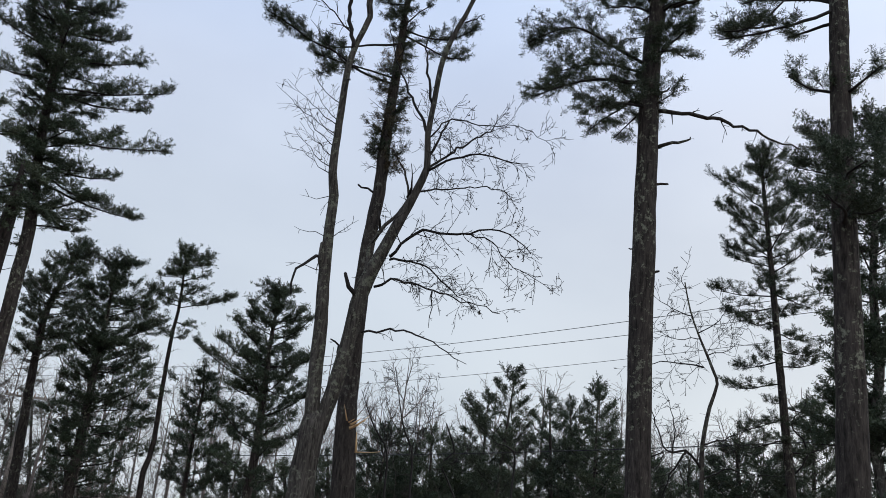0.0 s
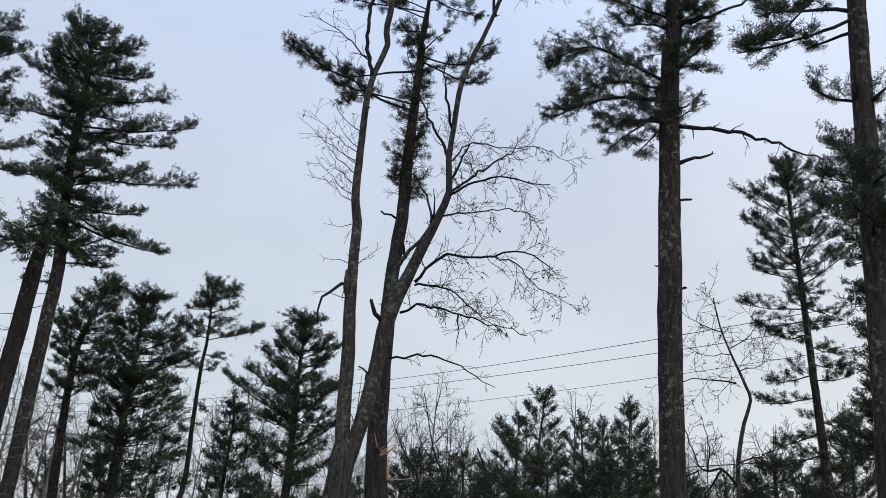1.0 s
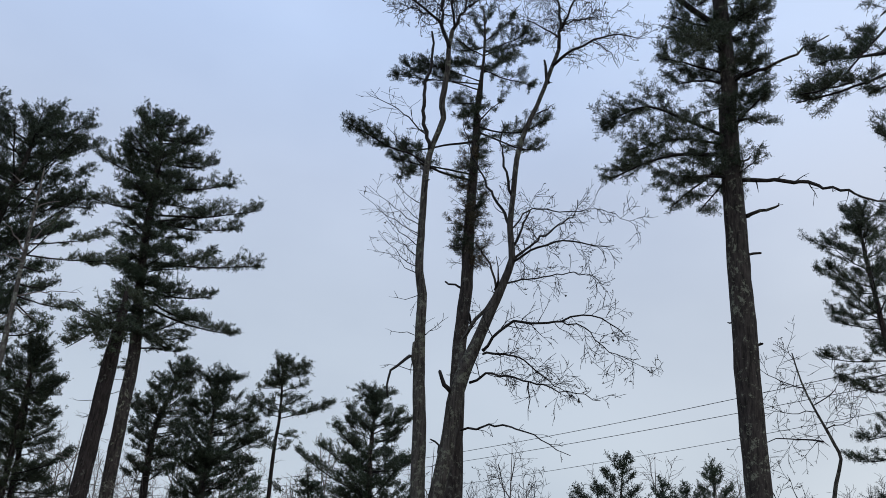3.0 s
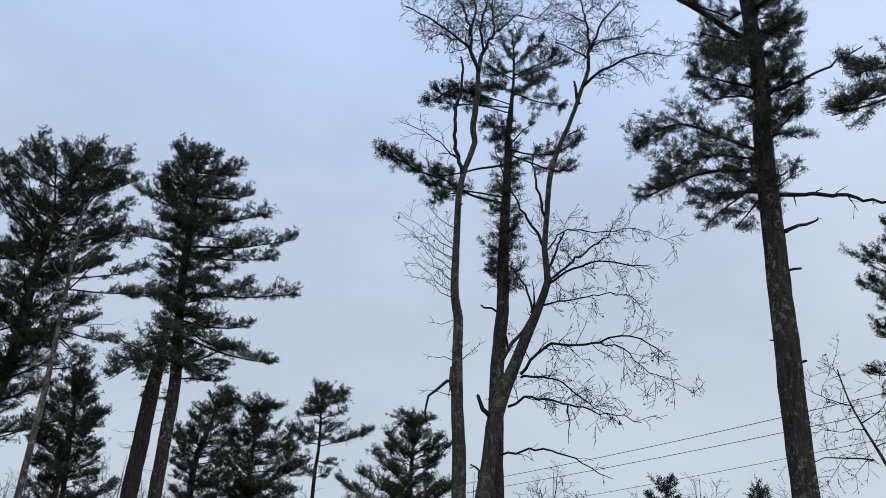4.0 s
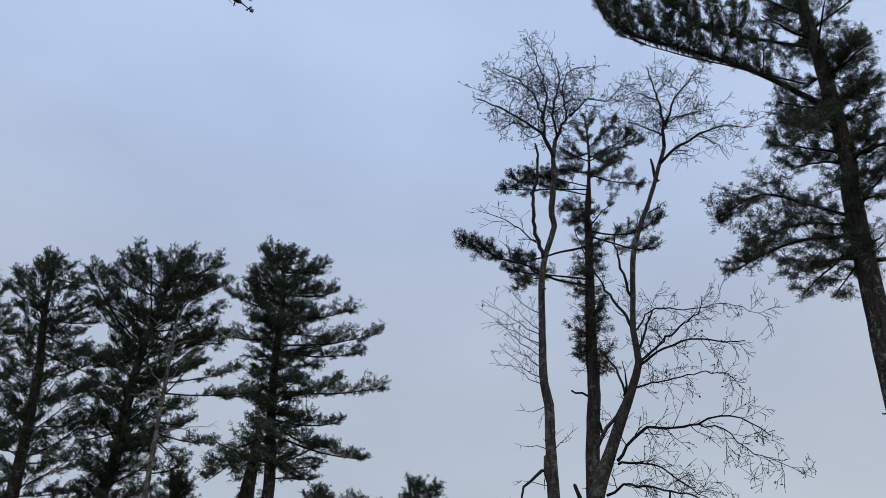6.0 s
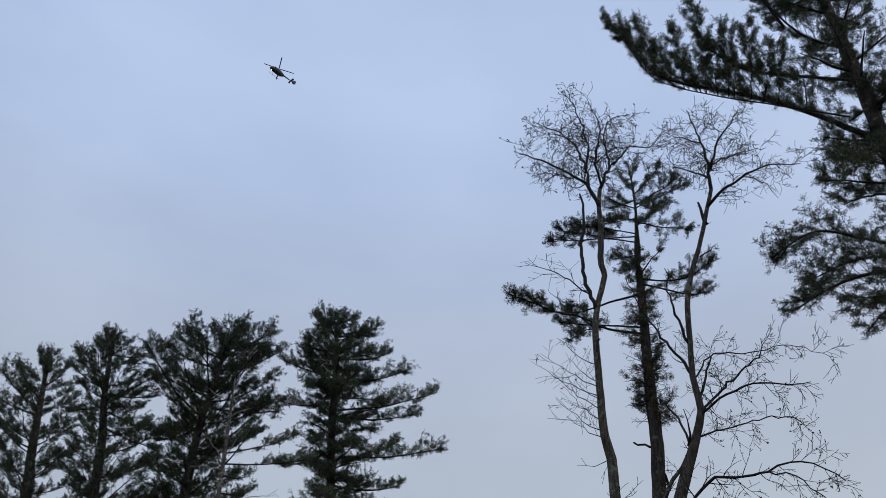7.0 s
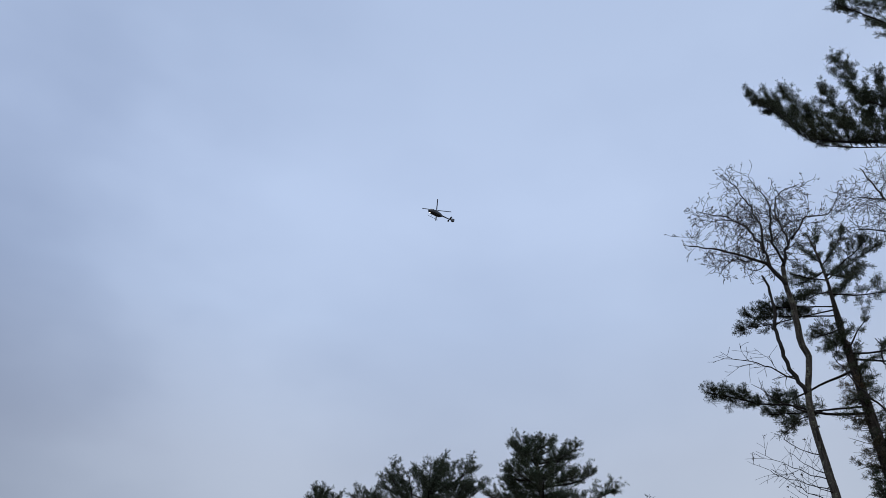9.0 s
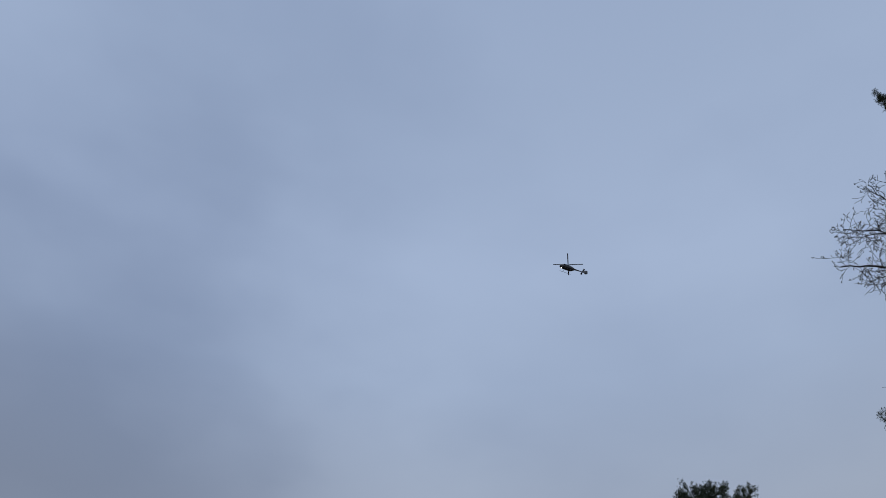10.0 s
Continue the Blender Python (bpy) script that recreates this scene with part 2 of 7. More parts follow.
def needles(tufts, count, length, width, rng):
    """Soft round puffs: needles and five-needle bundles set about each tuft (x, y, z, dx, dy, dz, size)."""
    f = np.asarray(tufts)
    way = np.repeat(f[:, 3:6], count, 0)
    n = len(way)
    d = 0.4 * way + rng.normal(0, 0.8, (n, 3))
    d[:, 2] += 0.14
    d /= np.linalg.norm(d, axis=1)[:, None] + 1e-9
    size = np.repeat(f[:, 6], count)[:, None]
    p = np.repeat(f[:, :3], count, 0) + (rng.normal(0, 0.24, (n, 3)) - rng.uniform(-0.1, 0.8, (n, 1)) * way) * length * size
    side = np.cross(d, rng.normal(0, 1, d.shape))
    side /= np.linalg.norm(side, axis=1)[:, None] + 1e-9
    tip = p + d * length * size * rng.uniform(0.45, 1.12, size.shape)
    # two in three are bundles that fan open outwards, the rest single needles
    bundle = rng.random((n, 1)) < 0.66
    narrow, wide = np.where(bundle, tip, p), np.where(bundle, p, tip)
    v = np.stack((narrow - side * width / 2, narrow + side * width / 2, wide), 1).reshape(-1, 3)
    return v, np.arange(len(v)).reshape(-1, 3)


def unit(v):
    return v / (np.linalg.norm(v) + 1e-9)


class Tree:
    """A tree at a bearing and distance; its own x runs across the view, y away from it, z up."""

    def __init__(self, name, bearing, distance, label, category, seed, group="", scale=1.0):
        b = radians(bearing)
        self.root = new(name)
        self.root.matrix_world = pose(distance * math.sin(b), distance * math.cos(b), 0, 0, 0, -bearing)
        tagged(self.root, label, category, group)
        self.rng = np.random.default_rng(seed)
        self.axis = None
        self.fine = scale

    def trunk(self, *points, mat=None, name="trunk", sides=14, rough=0.022, label=""):
        """points: x, y, z, diameter from foot to top."""
        p = np.asarray(points, float) * (1, 1, 1, 0.5)
        path = smooth_path(p, 0.25)
        path[:, :2] += 0.004 * self.rng.standard_normal((len(path), 2))
        w = Wood()
        w.tube(path, sides, rough, self.rng)
        ob = w.build(name, mat or BARK_PINE, self.root, label)
        if self.axis is None:
            self.axis = path
        return ob

    def at_height(self, z):
        a = self.axis
        return np.array([np.interp(z, a[:, 2], a[:, k]) for k in (0, 1, 2, 3)])

    def limb(self, *points, r=0.03, spread=0.9, bare=0.3, density=1.0, needle=None, old=0.0, mat=None, name="limb", lift=0.25, sparse_twigs=0.0):
        """A limb through points (x, y, z) with flat sprays of needle-tipped twigs past the share 'bare' of its length."""
        rng, fine = self.rng, self.fine
        p = np.asarray(points, float)
        rad = np.linspace(r, 0.3 * r, len(p))[:, None]
        path = smooth_path(np.hstack((p, rad)), 0.18)
        n = len(path)
        path[1:, :3] += 0.018 * np.cumsum(rng.standard_normal((n - 1, 3)), 0) * min(1, 6 / n)
        wood = Wood()
        wood.tube(path, 6, 0.06, rng)
        length = np.linalg.norm(np.diff(path[:, :3], axis=0), axis=1).sum()
        tufts = []
        side = 1
        steps = max(3, int(length / 0.15 * density))
        for s in np.linspace(bare, 1, steps):
            i = min(n - 2, int(s * (n - 1)))
            t = unit(path[i + 1, :3] - path[i, :3])
            across = unit(np.cross(t, (0, 0, 1)) + 1e-6)
            side = -side
            k = (s - bare) / (1 - bare + 1e-6)
            reach = spread * (0.30 + 1.1 * k * (1 - k) * 1.6 + 0.12 * rng.standard_normal()) * (1 - 0.35 * k)
            reach = max(0.15, reach)
            way = unit(t * rng.uniform(0.5, 1.0) + across * side * rng.uniform(0.5, 1.0) + np.array((0, 0, lift + 0.28 * rng.standard_normal())))
            m = max(3, int(reach / 0.13))
            q = np.linspace(0, 1, m + 1)[:, None]
            sub = path[i, :3] + way * reach * q + np.array((0, 0, 0.22 * reach)) * q ** 2 + 0.02 * rng.standard_normal((m + 1, 3)) * q
            knots = [0, m // 2, m]
            wood.twig(np.hstack((sub[knots], [[0.0075], [0.005], [0.003]])))
            for j in range(1, m + 1):
                if j / m < 0.3 and reach > 0.35:
                    continue
                for turn in (-1, 1):
                    if rng.random() < 0.12 + sparse_twigs:
                        continue
                    d = unit(way + np.cross(way, (0, 0, 1)) * turn * rng.uniform(0.3, 1.1) + np.array((0, 0, rng.uniform(-0.2, 0.7))))
                    ln = rng.uniform(0.08, 0.24) * (0.7 + 0.4 * fine)
                    tip = sub[j] + d * ln
                    wood.sliver(sub[j], tip, 0.006)
                    tufts.append((*tip, *d, rng.uniform(0.8, 1.15)))
                    if rng.random() < 0.55:
                        tufts.append((*(sub[j] + d * ln * 0.45), *d, 0.8))
            tufts.append((*sub[-1], *unit(sub[-1] - sub[-2]), 1.1))
        ob = wood.build(name, mat or TWIG, self.root)
        if tufts:
            count, ln, wd = (36, 0.082, 0.0105) if fine < 1.15 else (16, 0.1, 0.0235) if fine < 1.6 else (10, 0.13, 0.033)
            v, q = needles(tufts, count, ln, wd, rng)
            tagged(mesh_object("foliage", v, [], q, NEEDLE_OLD if rng.random() < old else needle or NEEDLE, ob), kind="stuff")
        return ob

    def crown(self, profile, count, rise=0.15, r=0.03, flat=1.0, **how):
        """Whorled limbs all round the trunk. profile: (height, reach to -x, reach to +x) from low to high."""
        rng = self.rng
        z, left, right = np.asarray(profile, float).T
        turn = rng.uniform(0, 6.28)
        top = self.axis[-1, :3]
        for lean in (-0.25, 0.0, 0.25) if self.fine < 1.6 else (0.0,):
            low = self.at_height(top[2] - 0.9)[:3]
            self.limb(low, top * 0.5 + low * 0.5 + (lean * 0.5, 0.1 * lean, 0), top + (lean, -0.3 * lean, 0.12), r=0.012, spread=0.4 if self.fine < 1.6 else 0.22, bare=0.05, lift=0.6, density=1.3 if self.fine < 1.6 else 0.7, needle=how.get("needle"))
        for k in range(count):
            h = z[0] + (z[-1] - z[0]) * ((k + rng.uniform(0.1, 0.9)) / count) ** 0.85
            turn += 2.4 + rng.normal(0, 0.25)
            cx, cy = math.cos(turn), math.sin(turn)
            lo, hi = np.interp(h, z, left), np.interp(h, z, right)
            reach = (hi if cx > 0 else lo) * abs(cx) + 0.5 * (lo + hi) * abs(cy) * flat
            reach *= rng.uniform(0.6, 1.1)
            a = self.at_height(h)
            up = rise * (1 + 1.2 * (h - z[0]) / (z[-1] - z[0] + 0.01)) + 0.1 * rng.standard_normal()
            drop = min(h, z[-1] - 0.3) - max(0, up) * reach * 1.05 - 0.1
            a = self.at_height(max(drop, z[0] * 0.8))
            d = np.array((cx, cy, 0))
            mid = a[:3] + d * reach * 0.5 + (0, 0, up * reach * 0.3 + 0.04 * reach)
            tip = a[:3] + d * reach + (0, 0, up * reach)
            self.limb(a[:3], mid, tip, r=r * (0.5 + 0.5 * reach / (max(left.max(), right.max()) + 0.01)), spread=min(1.1, 0.25 + 0.36 * reach), **how)

    def thicket(self, z0, z1, count, reach, **how):
        """Short inner sprays that clothe the trunk between two heights."""
        for _ in range(count):
            z = self.rng.uniform(z0, z1)
            w = self.rng.uniform(0, 6.28)
            d = np.array((math.cos(w), math.sin(w), self.rng.uniform(0.0, 0.5)))
            a = self.at_height(z)[:3]
            ln = reach * self.rng.uniform(0.6, 1.2)
            self.limb(a, a + d * ln * 0.5, a + d * ln, r=0.012, spread=0.5, bare=0.12, **how)

    def dead_sticks(self, z0, z1, count, reach, mat=None):
        """Short dead branch stubs along the bare trunk, each a part of its own."""
        for _ in range(count):
            z = self.rng.uniform(z0, z1)
            a = self.at_height(z)
            w = self.rng.uniform(0, 6.28)
            d = np.array((math.cos(w), math.sin(w), self.rng.uniform(-0.25, 0.35)))
            ln = reach * self.rng.uniform(0.3, 1.0)
            pts = [np.append(a[:3] + d * ln * k, 0.013 * (1.1 - k)) for k in (0, 0.35, 0.7, 1.0)]
            for q in pts[2:]:
                q[:3] += 0.06 * ln * self.rng.standard_normal(3)
            wood = Wood()
            path = smooth_path(pts, 0.12)
            wood.twig(path)
            for j in range(2, len(path) - 1, 2):
                e = path[j, :3] + 0.3 * ln * unit(d + 0.8 * self.rng.standard_normal(3))
                wood.twig(np.array((path[j] * (1, 1, 1, 0.5), (*e, 0.002))))
            wood.build("dead_stub", mat or TWIG, self.root)

    def bough(self, *points, r=0.04, twigs=1.0, reach=0.8, droop=0.0, buds=0.0, mat=None, twig_mat=None, first=0.15, name="bough", levels=3, end=0.25, thin=0.0047, grain=0.085, curl=0.14):
        """A leafless bough through points (x, y, z) with forking twigs."""
        rng = self.rng
        p = np.asarray(points, float)
        rad = np.linspace(r, end * r, len(p))[:, None]
        path = smooth_path(np.hstack((p, rad)), 0.15)
        n = len(path)
        if n > 3:
            path[1:-1, :3] += 0.02 * rng.standard_normal((n - 2, 3))
        wood = Wood()
        wood.tube(path, 7, 0.06, rng)
        ob = wood.build(name, mat or TWIG, self.root)
        fine, tips = Wood(), []

        def grow(start, way, ln, rr, level):
            m = max(3, int(ln / grain))
            pts, d, pos = [np.append(start, rr)], unit(way), np.array(start)
            bend = rng.normal(0, 0.6 * curl, 3)
            for i in range(m):
                d = unit(d + bend + curl * rng.standard_normal(3) + (0, 0, -droop * 0.09))
                pos = pos + d * ln / m
                pts.append(np.append(pos, max(thin, rr * (1 - 0.75 * (i + 1) / m))))
            pts = np.array(pts)
            fine.twig(pts)
            tips.append((*pos, *d, 1.0))
            if level < levels:
                for i in range(1, m):
                    if rng.random() < (0.75 if level == 1 else 0.6) * twigs:
                        e = unit(np.cross(d, rng.standard_normal(3)))
                        grow(pts[i, :3], unit(d * rng.uniform(0.5, 1.1) + e * 0.85), ln * rng.uniform(0.35, 0.75), max(thin, pts[i, 3] * 0.7), level + 1)

        total = np.linalg.norm(np.diff(path[:, :3], axis=0), axis=1).sum()
        for s in np.linspace(first, 1, max(2, int(total * 4.5 * twigs))):
            i = min(n - 2, int(s * (n - 1)))
            t = unit(path[i + 1, :3] - path[i, :3])
            e = unit(np.cross(t, rng.standard_normal(3)))
            grow(path[i, :3], unit(t * rng.uniform(0.4, 1.1) + e * 0.9), reach * rng.uniform(0.45, 1.0) * (1.1 - 0.4 * s), max(thin * 1.5, path[i, 3] * 0.45), 1)
        made = fine.build("twig_growth", twig_mat or TWIG, ob)
        if made:
            tagged(made, kind="stuff")
        if buds and tips:
            keep = [q for q in tips if rng.random() < buds]
            if keep:
                v, q = needles(keep, 5, 0.042, 0.025, rng)
                tagged(mesh_object("budding", v, [], q, BUD, ob), kind="stuff")
        return ob




# ---------------------------------------------------------------- trees

near_pine = Tree("pine_tree", 13.96, 15, "tall white pine with lichen-patched bark and broken dead limbs", "pine tree", 11)
near_pine.trunk((0.03, 0, -0.1, 0.47), (0.02, 0, 0.5, 0.43), (0, 0, 2.54, 0.42), (-0.04, 0, 5.1, 0.42), (-0.04, 0, 6.77, 0.42), (-0.03, 0, 9.48, 0.37), (0, 0, 11.21, 0.33), (0.06, 0, 11.43, 0.32), (0.05, 0, 12.93, 0.29), (-0.02, 0, 14.59, 0.28), (-0.08, 0, 15.58, 0.26), (-0.3, 0, 19.29, 0.14), (-0.52, 0, 23, 0.03))
near_pine.thicket(9.3, 11.5, 12, 0.6)
near_pine.limb((-0.05, 0, 10.3), (-0.7, -0.3, 10.35), (-1.3, -0.5, 10.25), (-1.85, -0.6, 10.05), r=0.03, spread=0.85, bare=0.15, density=1.9)
near_pine.limb((-0.05, 0, 10.0), (-0.6, 0.4, 9.75), (-1.2, 0.7, 9.45), r=0.03, spread=0.85, bare=0.15, density=1.7)
near_pine.limb((-0.05, 0, 9.7), (-0.4, 0.3, 9.45), (-0.7, 0.5, 9.2), r=0.025, spread=0.7, bare=0.15, density=1.7)
near_pine.thicket(11.5, 17.5, 38, 0.9)
near_pine.limb((-0.04, 0, 10.46), (-0.75, -0.2, 10.79), (-1.5, -0.5, 11.06), (-2.33, -0.7, 10.64), r=0.04, spread=0.75, bare=0.3, density=1.9, lift=0.1)
near_pine.limb((-0.08, 0, 10.09), (-0.97, -0.5, 9.94), (-1.55, -0.9, 9.6), (-2.03, -1.2, 9.26), r=0.04, spread=1.0, bare=0.2, density=1.9)
near_pine.limb((-0.07, 0, 9.6), (-0.52, -0.6, 9.34), (-0.91, -1, 9.13), (-0.97, -1.3, 8.75), r=0.03, spread=0.95, bare=0.2, density=1.3)
near_pine.limb((-0.06, 0, 10.21), (-0.48, 0.8, 10.55), (-0.84, 1.2, 10.6), r=0.03, spread=0.65, bare=0.1, density=1.35)
near_pine.limb((0.06, 0, 10.58), (0.42, 0.1, 11.14), (0.85, 0.2, 11.44), r=0.035, spread=0.7, bare=0.15, density=1.9)
near_pine.limb((0.03, 0, 11.59), (0.34, -0.2, 11.68), (0.67, -0.4, 11.66), r=0.035, spread=0.5, bare=0.4)
near_pine.limb((0.05, 0, 12.93), (-0.45, -0.2, 13.37), (-1.26, -0.5, 14.07), (-2.28, -0.9, 14.68), (-3.14, -1.2, 15.11), (-3.87, -1.4, 15.71), r=0.075, spread=0.95, bare=0.14, density=1.3, lift=0.75)
near_pine.limb((-0.37, -0.9, 13.09), (-1.42, -1.1, 13.71), (-2.78, -1.3, 14.56), (-3.84, -1.4, 15.51), (-4.3, -1.5, 16.81), (-4.75, -1.5, 17.62), r=0.02, spread=1.05, bare=0.1, density=1.9, lift=1.1)
near_pine.limb((-0.16, -0.3, 14.47), (-0.89, -0.8, 14.5), (-1.92, -1.2, 14.89), (-2.6, -1.6, 15.64), r=0.04, spread=0.9, bare=0.2, density=1.3, lift=0.9)
near_pine.limb((0.03, 0.2, 15.64), (-0.85, -0.2, 16.37), (-1.53, -0.6, 17.78), r=0.04, spread=1.0, bare=0.2, density=1.9, lift=0.5)
near_pine.limb((-2.8, -1.2, 14.67), (-2.7, -1.25, 16.01), (-2.73, -1.35, 17.5), r=0.014, spread=0.45, bare=0.3, density=1.3, lift=0.4)
near_pine.limb((-3.23, -1.2, 15.02), (-3.22, -1.25, 15.87), (-3.34, -1.35, 16.81), r=0.014, spread=0.45, bare=0.3, density=1.3, lift=0.4)
near_pine.limb((-2.38, -1.2, 14.37), (-2.23, -1.25, 15.27), (-2.21, -1.35, 16.25), r=0.014, spread=0.45, bare=0.3, density=1.3, lift=0.4)
near_pine.limb((-1.97, -1.2, 14.08), (-1.78, -1.25, 15.04), (-1.69, -1.35, 16.08), r=0.014, spread=0.45, bare=0.3, density=1.3, lift=0.4)
near_pine.limb((-1.5, -1.2, 13.71), (-1.31, -1.25, 14.45), (-1.22, -1.35, 15.25), r=0.014, spread=0.45, bare=0.3, density=1.3, lift=0.4)
near_pine.limb((-3.72, -1.2, 15.55), (-3.82, -1.25, 16.46), (-4.07, -1.35, 17.48), r=0.014, spread=0.45, bare=0.3, density=1.3, lift=0.4)
near_pine.limb((-4.1, -1.2, 16.2), (-4.2, -1.25, 16.69), (-4.46, -1.35, 17.24), r=0.014, spread=0.45, bare=0.3, density=1.3, lift=0.4)
near_pine.limb((-2.58, -1.2, 14.52), (-2.55, -1.25, 15.18), (-2.64, -1.35, 15.9), r=0.014, spread=0.45, bare=0.3, density=1.3, lift=0.4)
near_pine.limb((-1.78, -1.2, 13.92), (-1.6, -1.25, 14.37), (-1.53, -1.35, 14.86), r=0.014, spread=0.45, bare=0.3, density=1.3, lift=0.4)
near_pine.limb((-3.45, -1.2, 15.23), (-3.51, -1.25, 15.87), (-3.71, -1.35, 16.57), r=0.014, spread=0.45, bare=0.3, density=1.3, lift=0.4)
near_pine.limb((-1.04, -1.2, 13.38), (-0.91, -1.25, 13.82), (-0.89, -1.35, 14.3), r=0.014, spread=0.45, bare=0.3, density=1.3, lift=0.4)
near_pine.limb((-2.9, -1.2, 14.75), (-2.98, -1.25, 15.2), (-3.18, -1.35, 15.7), r=0.014, spread=0.45, bare=0.3, density=1.3, lift=0.4)
near_pine.limb((-2.28, -1.2, 14.28), (-2.22, -1.25, 14.7), (-2.29, -1.35, 15.15), r=0.014, spread=0.45, bare=0.3, density=1.3, lift=0.4)
near_pine.limb((-1.09, -0.2, 16.69), (-1.51, -0.7, 17.89), (-2.28, -1.2, 19.29), r=0.035, spread=0.7, bare=0.3, density=1.5, lift=0.5)
near_pine.limb((-0.81, 0.3, 17.7), (-1.33, 0.2, 19.3), (-1.98, 0.2, 21.21), r=0.035, spread=0.8, bare=0.3, density=1.5, lift=0.4)
near_pine.limb((0.33, 0.3, 16.44), (-0.76, -0.3, 17.15), (-1.77, -0.8, 17.9), r=0.035, spread=0.75, bare=0.25, density=1.5, lift=0.3)
near_pine.limb((0.02, 0, 12.38), (-0.45, 0.1, 12.8), (-1.02, 0.2, 13.22), r=0.03, spread=0.8, bare=0.15, density=1.9)
near_pine.limb((0, 0, 11.91), (-0.5, -0.4, 11.97), (-1.18, -0.6, 12.09), r=0.03, spread=0.85, bare=0.15, density=1.9)
near_pine.limb((0.03, 0, 12.1), (0.39, 0.2, 12.55), (0.53, 0.5, 12.94), r=0.025, spread=0.6, bare=0.1, density=1.35)
near_pine.limb((-0.01, 0, 13.24), (0.37, 0.4, 13.57), (0.51, 0.7, 13.61), r=0.025, spread=0.6, bare=0.1, density=1.35)
near_pine.limb((0.04, 0, 11.3), (0.52, 0.2, 11.5), (0.85, 0.2, 11.42), r=0.03, spread=0.55, bare=0.12, density=1.35)
near_pine.limb((0.04, 0, 10.79), (0.33, -0.4, 10.6), (0.57, -0.6, 10.3), r=0.03, spread=0.55, bare=0.1, density=1.35)
near_pine.limb((0.15, 0, 13.77), (0.49, 0, 14.18), (1.03, 0, 14.59), r=0.03, spread=0.55, bare=0.2)
near_pine.limb((-0.07, 0, 11.73), (-0.54, 0.7, 12.3), (-1.01, 1.2, 12.64), r=0.03, spread=0.8, bare=0.12, density=1.35)
near_pine.limb((0.08, 0, 12.78), (-0.27, -0.8, 12.16), (-0.58, -1.6, 11.28), r=0.03, spread=0.9, bare=0.1, density=1.35)
near_pine.crown([(11.86, 0.6, 0.33), (14.04, 0.98, 0.59), (15.55, 0.72, 0.89), (18.34, 1.25, 1.1), (21.47, 1.06, 1.1), (23.98, 0.2, 1.15)], 34, rise=0.25, r=0.04)
near_pine.bough((0.09, 0, 9.54), (0.85, -0.2, 9.32), (1.46, -0.5, 8.97), (1.9, -0.8, 8.6), (2.42, -1.2, 8.17), r=0.044, mat=BARK_PINE, twigs=0.75, reach=0.4, levels=2)
near_pine.bough((0.11, 0, 8.76), (0.41, 0, 8.85), (0.66, -0.1, 8.85), (0.73, -0.1, 8.93), r=0.042, name="broken_limb", mat=BARK_PINE, twigs=0.9, reach=0.25, levels=1)
near_pine.bough((0.03, 0, 9.81), (0.18, 0, 9.92), (0.33, 0, 10.01), r=0.028, name="broken_limb", mat=BARK_PINE, twigs=0, reach=0.05, levels=1, end=0.6)
near_pine.bough((0.03, 0, 8), (0.23, 0, 8.02), (0.35, 0, 8.03), r=0.026, name="broken_limb", mat=BARK_PINE, twigs=0, reach=0.05, levels=1, end=0.7)
near_pine.bough((-0.02, 0, 6.32), (0.15, 0, 6.33), (0.24, 0, 6.35), r=0.035, name="broken_limb", mat=BARK_PINE, twigs=0.3, reach=0.08, levels=1, end=0.5)
near_pine.bough((-0.03, 0, 6.72), (-0.21, 0, 6.74), (-0.3, 0, 6.76), r=0.02, name="broken_limb", mat=BARK_PINE, twigs=0, reach=0.05, levels=1, end=0.5)
near_pine.bough((0.1, 0, 11.75), (0.59, -0.2, 11.74), (1.17, -0.4, 11.82), (1.88, -0.5, 12.11), r=0.05, mat=BARK_PINE, twigs=0.45, reach=0.4, levels=2)

edge_pine = Tree("pine_tree", 26.25, 12.5, "thick dark pine with patchy bark and drooping limbs", "pine tree", 12)
edge_pine.trunk((-0.01, 0, -0.1, 0.47), (-0.01, 0, 0.5, 0.43), (0.02, 0, 2.62, 0.42), (0.04, 0, 3.85, 0.39), (0.04, 0, 5.41, 0.35), (0.05, 0, 7.28, 0.31), (0.07, 0, 8.95, 0.28), (0.09, 0, 9.94, 0.27), (0.17, 0, 14.47, 0.15), (0.25, 0, 19, 0.03))
edge_pine.limb((0.09, 0, 9.79), (-0.42, -0.3, 9.48), (-0.96, -0.6, 9.18), (-1.53, -0.9, 8.95), r=0.03, spread=0.5, bare=0.5, density=0.6)
edge_pine.limb((0.08, 0, 9.54), (-0.36, 0.2, 9.53), (-0.7, 0.4, 9.59), r=0.03, spread=0.4, bare=0.6, density=0.5)
edge_pine.limb((0.09, 0, 9.89), (-0.35, 0.3, 10.22), (-0.87, 0.6, 10.46), (-1.43, 0.8, 10.81), r=0.04, spread=0.8, bare=0.35)
edge_pine.limb((0.05, 0, 8.33), (-0.3, -0.1, 8.37), (-0.61, -0.2, 8.59), r=0.03, spread=0.55, bare=0.15, density=1.2)
edge_pine.limb((0.07, 0, 8.28), (0.38, -0.2, 8.32), (0.68, -0.3, 8.5), r=0.03, spread=0.6, bare=0.15, density=1.2)
edge_pine.limb((0.04, 0, 7.1), (0.05, -0.8, 7), (-0.09, -1.3, 6.9), r=0.03, spread=0.8, bare=0.1, density=1.4, needle=NEEDLE_DARK)
edge_pine.limb((0.03, 0, 6.84), (0.1, -0.9, 6.62), (0.3, -1.3, 6.59), r=0.03, spread=0.8, bare=0.1, density=1.4, needle=NEEDLE_DARK)
